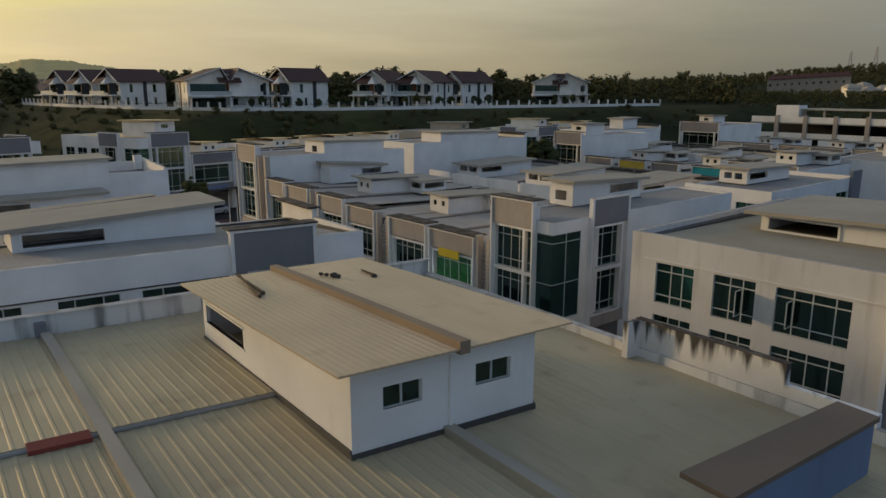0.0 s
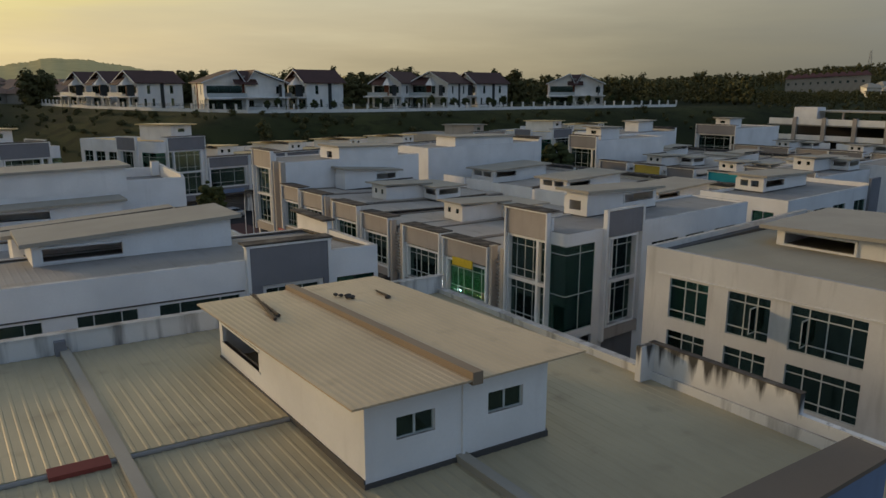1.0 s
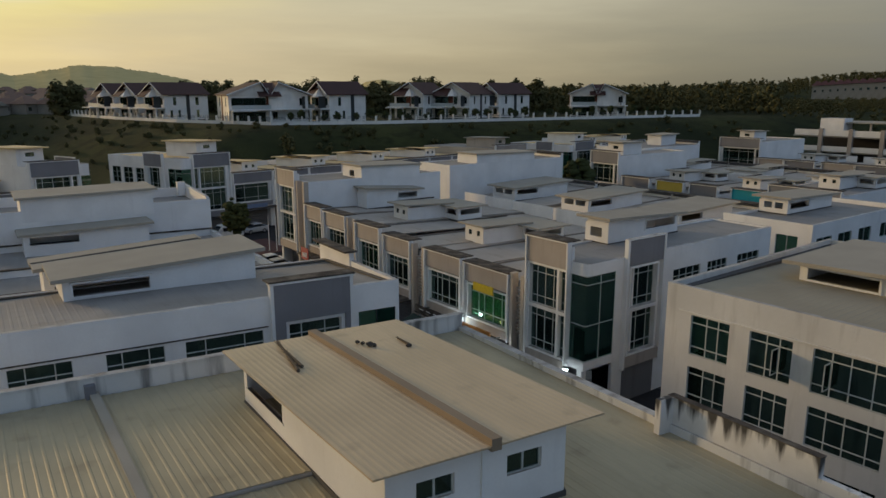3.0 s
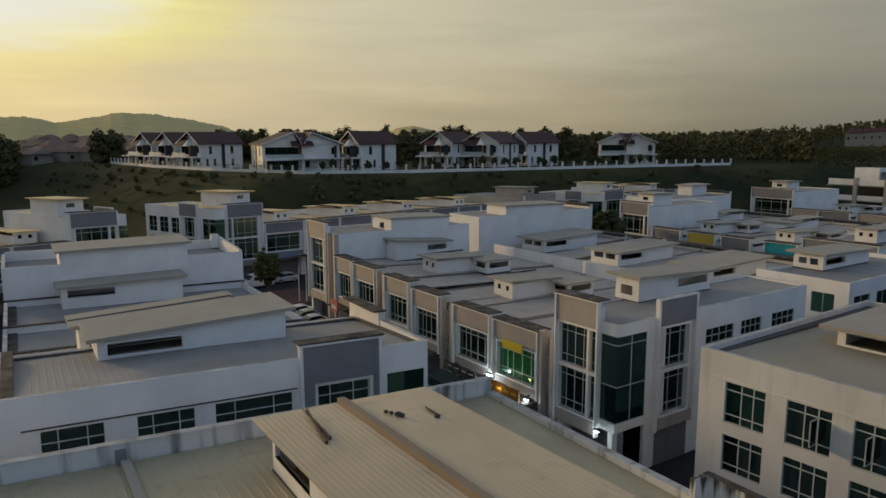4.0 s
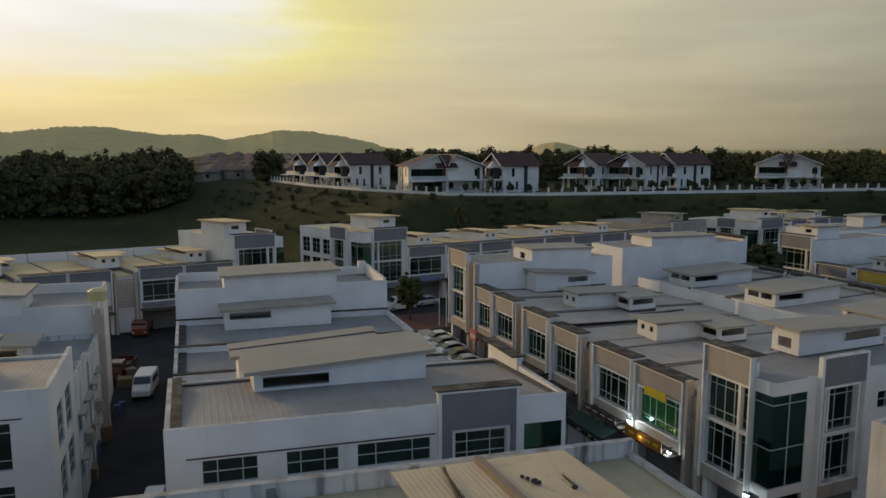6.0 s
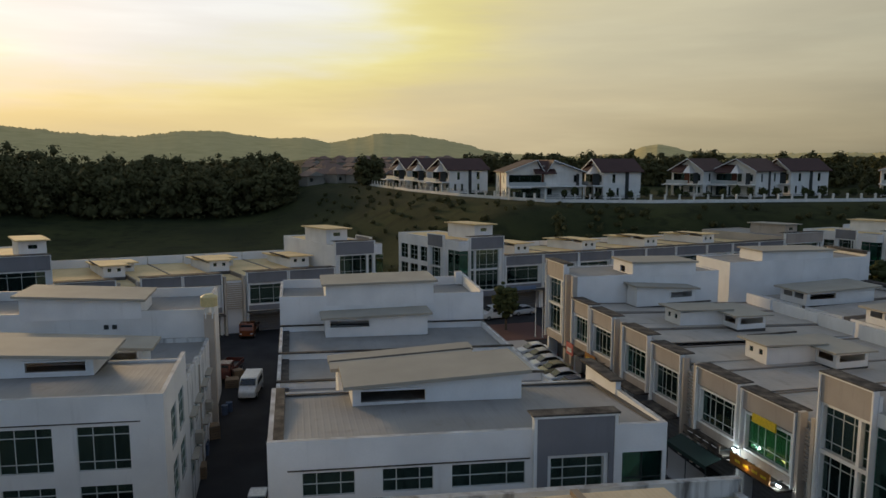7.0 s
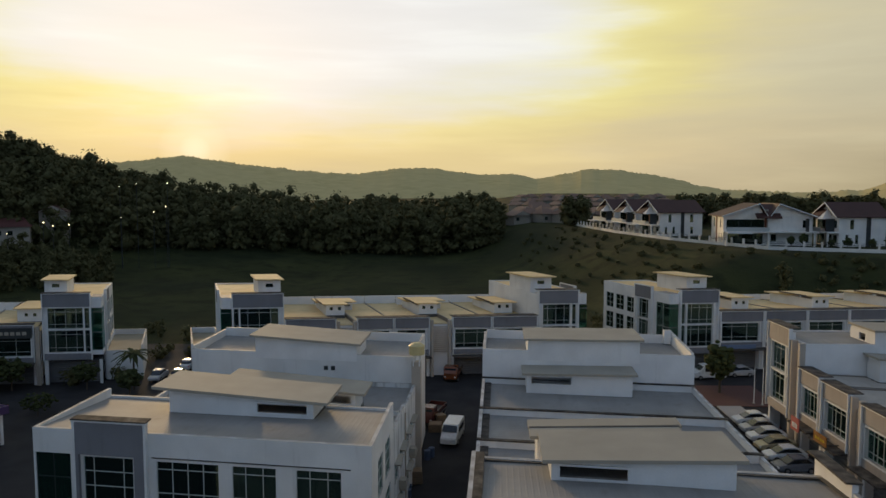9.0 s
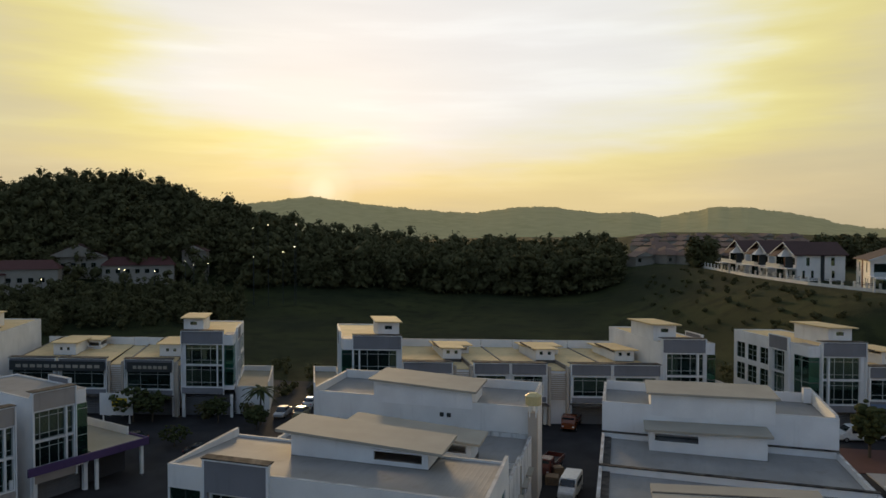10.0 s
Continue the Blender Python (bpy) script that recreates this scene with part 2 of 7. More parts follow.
asph.colour(asph.mix(asph.ramp(asph.noise(0.3, 6), [(0.35, (0, 0, 0)), (0.75, (1, 1, 1))]), (0.022, 0.021, 0.022), (0.042, 0.04, 0.04))).bump(asph.noise(60, 2), 0.3, 0.01)
ASPHALT = asph.m
BRICK = stained("red_paving", (0.11, 0.05, 0.04), streak=False)
KERB = stained("kerb_concrete", (0.35, 0.34, 0.32), streak=False)
grs = Mat("grass", 0.95, 0, 0.1)
tuft = grs.mix(grs.ramp(grs.noise(0.035, 6), [(0.35, (0, 0, 0)), (0.7, (1, 1, 1))]), (0.018, 0.024, 0.009), (0.050, 0.054, 0.017))
grs.colour(grs.mix(grs.ramp(grs.noise(0.22, 7), [(0.48, (0, 0, 0)), (0.66, (0.75,) * 3)]), tuft, (0.014, 0.018, 0.007))).bump(grs.noise(2.5, 5), 0.6, 0.25)
GRASS = grs.m


def foliage(name, a, b):
    m = Mat(name, 0.9, 0, 0.1)
    g = m.t.nodes.new("ShaderNodeNewGeometry").outputs["Random Per Island"]
    m.colour(m.mix(g, a, b)).bump(m.noise(2.5, 4), 0.8, 0.3)
    return m.m


LEAF = foliage("dark_leaves", (0.04, 0.050, 0.020), (0.068, 0.078, 0.030))
FOREST = foliage("forest_leaves", (0.082, 0.080, 0.034), (0.108, 0.102, 0.044))
BARK = plain("bark", (0.09, 0.07, 0.05), 0.9)
# distance haze over the hills is put into this pale base colour
hlm = Mat("haze_tinted_wooded_hill", 1.0, 0, 0.0)
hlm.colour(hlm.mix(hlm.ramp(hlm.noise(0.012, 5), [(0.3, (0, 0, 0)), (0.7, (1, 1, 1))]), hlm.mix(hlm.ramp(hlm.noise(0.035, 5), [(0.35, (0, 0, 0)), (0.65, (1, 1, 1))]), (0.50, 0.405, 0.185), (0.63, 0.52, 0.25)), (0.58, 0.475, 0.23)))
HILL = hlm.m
TILE = stained("dark_brown_roof_tiles", (0.075, 0.035, 0.028), (0.03, 0.02, 0.02), 0.3)
ESTATE_TILE = stained("faded_brown_roof_tiles", (0.20, 0.12, 0.085), (0.12, 0.08, 0.06), 0.3)
RED_TILE = stained("red_roof_tiles", (0.10, 0.035, 0.028), (0.06, 0.03, 0.02), 0.3)
VWHITE = stained("villa_white_paint", (0.84, 0.81, 0.75), amount=0.15)
# hillside house walls, a darker cream than the villa paint
DIM_WALL = stained("dim_cream_wall_paint", (0.36, 0.32, 0.26))
VRED = plain("villa_brown_cladding", (0.16, 0.06, 0.035), 0.7)

# ---- building helpers ----
XF = Matrix.Identity(4)


def at_frame(x, y, turn, skew=0.0, z=0.0, lean=0.0):
    """Sets the local frame: origin, turn in degrees, and sideways leans of the local y and x axes per metre."""
    global XF
    shear = Matrix.Identity(4)
    shear[0][1], shear[1][0] = skew, lean
    XF = pose(x, y, z, 0, 0, turn) @ shear


def box(bm, x0, y0, z0, x1, y1, z1):
    if x0 > x1:
        x0, x1 = x1, x0
    if y0 > y1:
        y0, y1 = y1, y0
    v = [bm.verts.new(p) for p in ((x0, y0, z0), (x1, y0, z0), (x1, y1, z0), (x0, y1, z0), (x0, y0, z1), (x1, y0, z1), (x1, y1, z1), (x0, y1, z1))]
    for f in ((3, 2, 1, 0), (4, 5, 6, 7), (0, 1, 5, 4), (1, 2, 6, 5), (2, 3, 7, 6), (3, 0, 4, 7)):
        bm.faces.new([v[i] for i in f])
    return v


def hexa(bm, low, high):
    """A block between two quads given counter-clockwise from above."""
    v = [bm.verts.new(p) for p in (*low, *high)]
    for f in ((3, 2, 1, 0), (4, 5, 6, 7), (0, 1, 5, 4), (1, 2, 6, 5), (2, 3, 7, 6), (3, 0, 4, 7)):
        bm.faces.new([v[i] for i in f])


def slope_slab(bm, x0, y0, x1, y1, z00, z10, z11, z01, thick):
    low = [(x0, y0, z00), (x1, y0, z10), (x1, y1, z11), (x0, y1, z01)]
    hexa(bm, [(x, y, z - thick) for x, y, z in low], low)


def prism(bm, outline, z0, z1):
    n = len(outline)
    a = [bm.verts.new((x, y, z0)) for x, y in outline]
    b = [bm.verts.new((x, y, z1)) for x, y in outline]
    bm.faces.new(a[::-1])
    bm.faces.new(b)
    for i in range(n):
        bm.faces.new((a[i], a[(i + 1) % n], b[(i + 1) % n], b[i]))


def tube(bm, p, q, r0, r1=None, n=8):
    p, q = Vector(p), Vector(q)
    r1 = r0 if r1 is None else r1
    z = (q - p).normalized()
    x = z.orthogonal().normalized()
    y = z.cross(x)
    rings = []
    for c, r in ((p, r0), (q, r1)):
        rings.append([bm.verts.new(c + r * (math.cos(2 * math.pi * k / n) * x + math.sin(2 * math.pi * k / n) * y)) for k in range(n)])
    for k in range(n):
        bm.faces.new((rings[0][k], rings[0][(k + 1) % n], rings[1][(k + 1) % n], rings[1][k]))
    bm.faces.new(rings[0][::-1])
    bm.faces.new(rings[1])


def thing(name, label, category, group="", kind="", loc=(0, 0, 0)):
    ob = new(name)
    ob.location = XF @ Vector(loc)
    ob.empty_display_size = 0.5
    return tagged(ob, label, category, group, kind)


def base_of(ob):
    while ob.parent:
        ob = ob.parent
    return ob


SPLIT = {"roof_edge_strip", "wall", "fin", "coping", "panel_frame", "raised_parapet", "column", "gable", "window_surround"}


def islands(bm):
    """The connected pieces of a bmesh, as lists of faces."""
    seen, out = set(), []
    for f in bm.faces:
        if f in seen:
            continue
        stack, piece = [f], []
        seen.add(f)
        while stack:
            g = stack.pop()
            piece.append(g)
            for e in g.edges:
                for h in e.link_faces:
                    if h not in seen:
                        seen.add(h)
                        stack.append(h)
        out.append(piece)
    return out


def part(name, bm, mat, parent, label=""):
    """Links a bmesh, in the current local frame, under a thing or a part; walls and posts become one mesh each."""
    bmesh.ops.transform(bm, matrix=Matrix.Translation(-base_of(parent).location) @ XF, verts=bm.verts)
    bm.verts.index_update()
    if name in SPLIT:
        pieces = islands(bm)
    else:
        pieces = [list(bm.faces)]
    for piece in pieces:
        me = bpy.data.meshes.new(name)
        ids = {}
        for f in piece:
            for v in f.verts:
                ids.setdefault(v, len(ids))
        me.from_pydata([v.co[:] for v in ids], [], [[ids[v] for v in f.verts] for f in piece])
        me.materials.append(mat)
        ob = new(name, me)
        ob.parent = parent
        if label:
            ob["label"] = label
    bm.free()
    return ob


def setting(name, bm, mat, label, category):
    me = bpy.data.meshes.new(name)
    bmesh.ops.transform(bm, matrix=XF, verts=bm.verts)
    bm.to_mesh(me)
    bm.free()
    me.materials.append(mat)
    return tagged(new(name, me), label, category, kind="structure")


def one(name, mat, parent, *dims, label=""):
    bm = bmesh.new()
    box(bm, *dims)
    return part(name, bm, mat, parent, label)


def wall(bm, axis, pos, thick, a0, a1, z0, z1, holes=()):
    """A wall along a local axis, cut through by openings (a0, a1, z0, z1): one connected skin."""
    cs = sorted({a0, a1, *(min(max(v, a0), a1) for h in holes for v in h[:2])})
    zs = sorted({z0, z1, *(min(max(v, z0), z1) for h in holes for v in h[2:])})
    made = {}

    def v(i, j, k):
        if (i, j, k) not in made:
            p = pos + (thick if k else 0)
            made[i, j, k] = bm.verts.new((cs[i], p, zs[j]) if axis == "x" else (p, cs[i], zs[j]))
        return made[i, j, k]

    def solid(i, j):
        if not (0 <= i < len(cs) - 1 and 0 <= j < len(zs) - 1):
            return False
        c, z = (cs[i] + cs[i + 1]) / 2, (zs[j] + zs[j + 1]) / 2
        return not any(h[0] < c < h[1] and h[2] < z < h[3] for h in holes)

    def face(*q):
        bm.faces.new(q if axis == "x" else q[::-1])

    for i in range(len(cs) - 1):
        for j in range(len(zs) - 1):
            if not solid(i, j):
                continue
            face(v(i, j, 0), v(i + 1, j, 0), v(i + 1, j + 1, 0), v(i, j + 1, 0))
            face(v(i, j, 1), v(i, j + 1, 1), v(i + 1, j + 1, 1), v(i + 1, j, 1))
            if not solid(i - 1, j):
                face(v(i, j, 0), v(i, j + 1, 0), v(i, j + 1, 1), v(i, j, 1))
            if not solid(i + 1, j):
                face(v(i + 1, j, 0), v(i + 1, j, 1), v(i + 1, j + 1, 1), v(i + 1, j + 1, 0))
            if not solid(i, j - 1):
                face(v(i, j, 0), v(i, j, 1), v(i + 1, j, 1), v(i + 1, j, 0))
            if not solid(i, j + 1):
                face(v(i, j + 1, 0), v(i + 1, j + 1, 0), v(i + 1, j + 1, 1), v(i, j + 1, 1))


def window(parent, axis, pos, out, a0, a1, z0, z1, cols=2, rows=2, frame=None, glass=None, panes=True, bar=0.027, label=""):
    """A glazed window set 8 cm inside the outer face of its wall: frame and bars, with each pane under it."""
    frame, glass = frame or FRAME_D, glass or GLASS
    ca = [k / cols for k in range(cols + 1)] if isinstance(cols, int) else cols
    cz = [k / rows for k in range(rows + 1)] if isinstance(rows, int) else rows
    xs, zs = [a0 + (a1 - a0) * k for k in ca], [z0 + (z1 - z0) * k for k in cz]
    y0, y1 = pos - out * 0.08, pos - out * 0.16

    def put(bm, p, q, za, zb, ya, yb):
        if axis == "x":
            box(bm, p, ya, za, q, yb, zb)
        else:
            box(bm, ya, p, za, yb, q, zb)

    bm = bmesh.new()
    cells = [(xa + bar, xb - bar, za + bar, zb - bar) for xa, xb in zip(xs, xs[1:]) for za, zb in zip(zs, zs[1:])]
    wall(bm, axis, min(y0, y1), 0.08, a0, a1, z0, z1, [c for c in cells if c[1] > c[0] and c[3] > c[2]])
    win = part("window", bm, frame, parent, label)
    yg = (y0 + y1) / 2
    if panes:
        for xa, xb in zip(xs, xs[1:]):
            for za, zb in zip(zs, zs[1:]):
                bm = bmesh.new()
                put(bm, xa, xb, za, zb, yg - 0.006, yg + 0.006)
                part("pane", bm, glass, win)
    else:
        bm = bmesh.new()
        put(bm, a0, a1, z0, z1, yg - 0.006, yg + 0.006)
        part("pane", bm, glass, win)
    return win


def surround(parent, axis, pos, out, a0, a1, z0, z1, width=0.22, proud=0.12, mat=None):
    """A raised frame round an opening."""
    bm = bmesh.new()
    ya, yb = pos - out * 0.05, pos + out * proud
    for p, q, za, zb in ((a0 - width, a0, z0 - width, z1 + width), (a1, a1 + width, z0 - width, z1 + width), (a0, a1, z0 - width, z0), (a0, a1, z1, z1 + width)):
        if axis == "x":
            box(bm, p, ya, za, q, yb, zb)
        else:
            box(bm, ya, p, za, yb, q, zb)
    return part("window_surround", bm, mat or TRIM, parent)


def ribbed_roof(x0, y0, x1, y1, z00, z10, z11, z01, pitch=0.33, along="y", rib=0.045, thick=0.08):
    """One folded metal sheet with trapezoid ribs, at the four given corner heights."""
    bm = bmesh.new()
    a0, a1 = (x0, x1) if along == "y" else (y0, y1)
    n = max(1, round((a1 - a0) / pitch))
    p = (a1 - a0) / n
    prof = [(a0, 0)]
    for k in range(n):
        c = a0 + p * (k + 0.5)
        prof += [(c - 0.06, 0), (c - 0.03, rib), (c + 0.03, rib), (c + 0.06, 0)]
    prof.append((a1, 0))

    def zz(x, y):
        u, v = (x - x0) / (x1 - x0), (y - y0) / (y1 - y0)
        return (z00 * (1 - u) + z10 * u) * (1 - v) + (z01 * (1 - u) + z11 * u) * v

    rows = []
    for end in (0, 1):
        for under in (0, 1):
            r = []
            for a, h in prof:
                x, y = (a, (y0, y1)[end]) if along == "y" else ((x0, x1)[end], a)
                r.append(bm.verts.new((x, y, zz(x, y) + (-thick if under else h))))
            rows.append(r)
    top0, low0, top1, low1 = rows
    for k in range(len(prof) - 1):
        for q in ((top0[k], top0[k + 1], top1[k + 1], top1[k]), (low0[k + 1], low0[k], low1[k], low1[k + 1]),
                  (low0[k], low0[k + 1], top0[k + 1], top0[k]), (top1[k], top1[k + 1], low1[k + 1], low1[k])):
            bm.faces.new(q if along == "y" else q[::-1])
    for k in (0, -1):
        bm.faces.new((top0[k], top1[k], low1[k], low0[k]) if k == 0 else (low0[k], low1[k], top1[k], top0[k]))
    return bm

# ---- ground ----


def smooth(a, b, v):
    t = min(1.0, max(0.0, (v - a) / (b - a)))
    return t * t * (3 - 2 * t)


def terrain(x, y):
    z = 1.5 * smooth(20, 75, y) * (0.35 + 0.65 * smooth(-75, -25, x))
    side = x - (34 - (y - 148) * 0.34)
    front = y - (147 - 0.05 * (x - 33))
    m = min(side * 0.95, front)
    z += 12.6 * smooth(-44, -2, m)
    if y > 100:
        z += 1.2 * noise.noise(Vector((x * 0.03, y * 0.03, 0))) * smooth(100, 125, y) * (1 - smooth(-20, -4, m))
    z += 30 * math.exp(-(((x + 250) / 75) ** 2 + ((y - 235) / 75) ** 2))
    z += 3 * math.exp(-(((x + 150) / 80) ** 2 + ((y - 270) / 50) ** 2))
    z += 9 * smooth(150, 420, math.hypot(x, y)) * (1 - smooth(-44, -2, m))
    z += 9 * smooth(290, 640, math.hypot(x, y)) * smooth(-110, -40, x) * (1 - smooth(110, 190, x))
    z += 20 * math.exp(-(((x - 690) / 210) ** 2 + ((y - 330) / 120) ** 2))
    return z


def build_ground():
    xs = sorted({*range(-130, 181, 6), *range(-420, -130, 15), *range(180, 800, 20), -4500, -2500, -1400, -800, -600, -500, 900, 1200, 2500, 4500})
    ys = sorted({*range(-60, 260, 6), *range(260, 600, 15), -4500, -1500, -400, -150, 700, 900, 1300, 2500, 4500})
    verts = [(x, y, terrain(x, y) - 0.12) for y in ys for x in xs]
    n = len(xs)
    faces = [(j * n + i, j * n + i + 1, (j + 1) * n + i + 1, (j + 1) * n + i) for j in range(len(ys) - 1) for i in range(n - 1)]
    me = bpy.data.meshes.new("ground")
    me.from_pydata(verts, [], faces)
    me.polygons.foreach_set("use_smooth", [True] * len(faces))
    me.materials.append(GRASS)
    tagged(new("ground", me), "dark rough grass rising to a terraced platform", "ground", kind="structure")


build_ground()


def drape(name, mat, label, category, x0, y0, x1, y1, lift, step=4.0, turn=0.0, at=(0, 0), skew=0.0):
    """A paved strip that follows the ground, with its own thickness."""
    at_frame(at[0], at[1], turn, skew)
    nx, ny = max(1, int((x1 - x0) / step)), max(1, int((y1 - y0) / step))
    verts, faces = [], []
    for j in range(ny + 1):
        for i in range(nx + 1):
            p = XF @ Vector((x0 + (x1 - x0) * i / nx, y0 + (y1 - y0) * j / ny, 0))
            verts.append((p.x, p.y, terrain(p.x, p.y) + lift))
    n = nx + 1
    faces = [(j * n + i, j * n + i + 1, (j + 1) * n + i + 1, (j + 1) * n + i) for j in range(ny) for i in range(nx)]
    edge = [*range(n), *(j * n + nx for j in range(1, ny + 1)), *(ny * n + i for i in range(nx - 1, -1, -1)), *(j * n for j in range(ny - 1, 0, -1))]
    low = len(verts)
    verts += [(verts[k][0], verts[k][1], verts[k][2] - 0.3) for k in edge]
    faces += [(edge[k], low + k, low + (k + 1) % len(edge), edge[(k + 1) % len(edge)]) for k in range(len(edge))]
    me = bpy.data.meshes.new(name)
    me.from_pydata(verts, [], faces)
    me.materials.append(mat)
    return tagged(new(name, me), label, category, kind="structure")


drape("road", ASPHALT, "dark asphalt service yard between the rows", "road", -110, -45, 130, 106, 0.0, turn=6)
drape("pavement", BRICK, "red brick paving along the parking bays", "pavement", -4.5, 51.5, 4.5, 60.5, 0.06, turn=7.7, at=(22.9, 22.3))
drape("pavement", KERB, "grey concrete walk before the shop fronts", "pavement", -3.2, 4, -0.4, 51.4, 0.12, turn=7.7, at=(22.9, 22.3))

# ---- row over which the camera rises ----


def small_window(parent, axis, pos, out, a0, a1, z0, z1, glass=None):
    return window(parent, axis, pos, out, a0, a1, z0, z1, 2, 1, FRAME_W, glass, True, 0.03)


def build_near_row():
    at_frame(0, 0, 0, -0.09)
    row = thing("terrace_factory", "white terrace factory with ribbed metal roofs", "building", loc=(0, 0, 0))
    bm = bmesh.new()
    wall(bm, "x", 13.45, 0.25, -32, 11.3, 0, 11.15)
    wall(bm, "y", 11.1, 0.25, -9.5, 13.45, 0, 10.55)
    wall(bm, "x", -9.7, 0.25, -32, 11.3, 0, 10.3)
    part("wall", bm, WHITE_DIRTY, row, "stained white parapet wall")
    bm = bmesh.new()
    box(bm, -32, 13.4, 11.15, 11.4, 13.75, 11.2)
    part("coping", bm, WHITE_DIRTY, row, "stained coping")
    bm = bmesh.new()
    box(bm, 11.05, 2, 10.55, 11.4, 13.4, 10.6)
    part("coping", bm, WHITE_DIRTY, row)
    for k, (xa, xb) in enumerate(((-19.6, -12.2), (-12.0, -4.63), (-4.33, 2.6), (2.85, 11.1))):
        if k < 3:
            part("roof_sheet", ribbed_roof(xa, 4.35, xb, 13.4, 10.5, 10.5, 10.42, 10.42, 0.33, "y", 0.015), GALV, row)
            part("roof_sheet", ribbed_roof(xa, -9.5, xb, 4.5, 10.1, 10.1, 10.38, 10.38, 0.33, "y", 0.016), GALV, row)
            part("eave_flashing", _eave(xa, xb), ZINC, row)
        else:
            part("roof_sheet", ribbed_roof(xa, -9.5, xb, 13.4, 10.15, 10.15, 10.4, 10.4, 0.33, "y", 0.010), GALV, row)
    for x in (-12.1, -4.48, 2.72):
        bm = bmesh.new()
        slope_slab(bm, x - 0.16, -9.5, x + 0.16, 13.45, 10.4, 10.4, 10.62, 10.62, 0.4)
        part("party_wall_capping", bm, SLAB, row, "pale flashed capping over a party wall")
    bm = bmesh.new()
    box(bm, -4.78, 13.2, 10.4, -4.42, 13.5, 10.95)
    part("drain_post", bm, GREY, row)
    bm = bmesh.new()
    slope_slab(bm, -6.2, 4.05, -4.8, 4.45, 10.5, 10.5, 10.56, 10.56, 0.12)
    part("flashing_patch", bm, RUST, row, "rust-red painted flashing patch")
    # raised parapet on the east side
    bm = bmesh.new()
    wall(bm, "y", 11.2, 0.22, -3.6, 1.5, 10.0, 11.5)
    wall(bm, "x", 1.28, 0.22, 10.6, 11.2, 10.2, 11.5)
    wall(bm, "y", 11.2, 0.22, -6, -3.6, 10.0, 10.9)
    part("raised_parapet", bm, DRIPPED, row, "white raised parapet with black rain streaks")
    bm = bmesh.new()
    box(bm, 11.17, -3.62, 11.5, 11.45, 1.52, 11.525)
    part("coping", bm, CAP, row)
    bm = bmesh.new()
    hexa(bm, [(3.8, -7.1, 9.6), (9.4, -6.75, 9.6), (9.5, -6.5, 9.6), (3.8, -6.85, 9.6)], [(3.8, -7.1, 11.5), (9.4, -6.75, 11.5), (9.5, -6.5, 11.5), (3.8, -6.85, 11.5)])
    part("blue_sign_panel", bm, BLUE, row, "blue painted facade panel")
    bm = bmesh.new()
    hexa(bm, [(3.7, -7.15, 11.5), (9.5, -6.8, 11.5), (9.6, -5.8, 11.5), (3.75, -6.0, 11.5)], [(3.7, -7.15, 11.62), (9.5, -6.8, 11.62), (9.6, -5.8, 11.62), (3.75, -6.0, 11.62)])
    part("panel_cap", bm, BROWN_CAP, row, "brown weathered concrete cap")
    return row


def _eave(xa, xb):
    bm = bmesh.new()
    tube(bm, (xa, 4.3, 10.42), (xb, 4.3, 10.42), 0.07)
    return bm


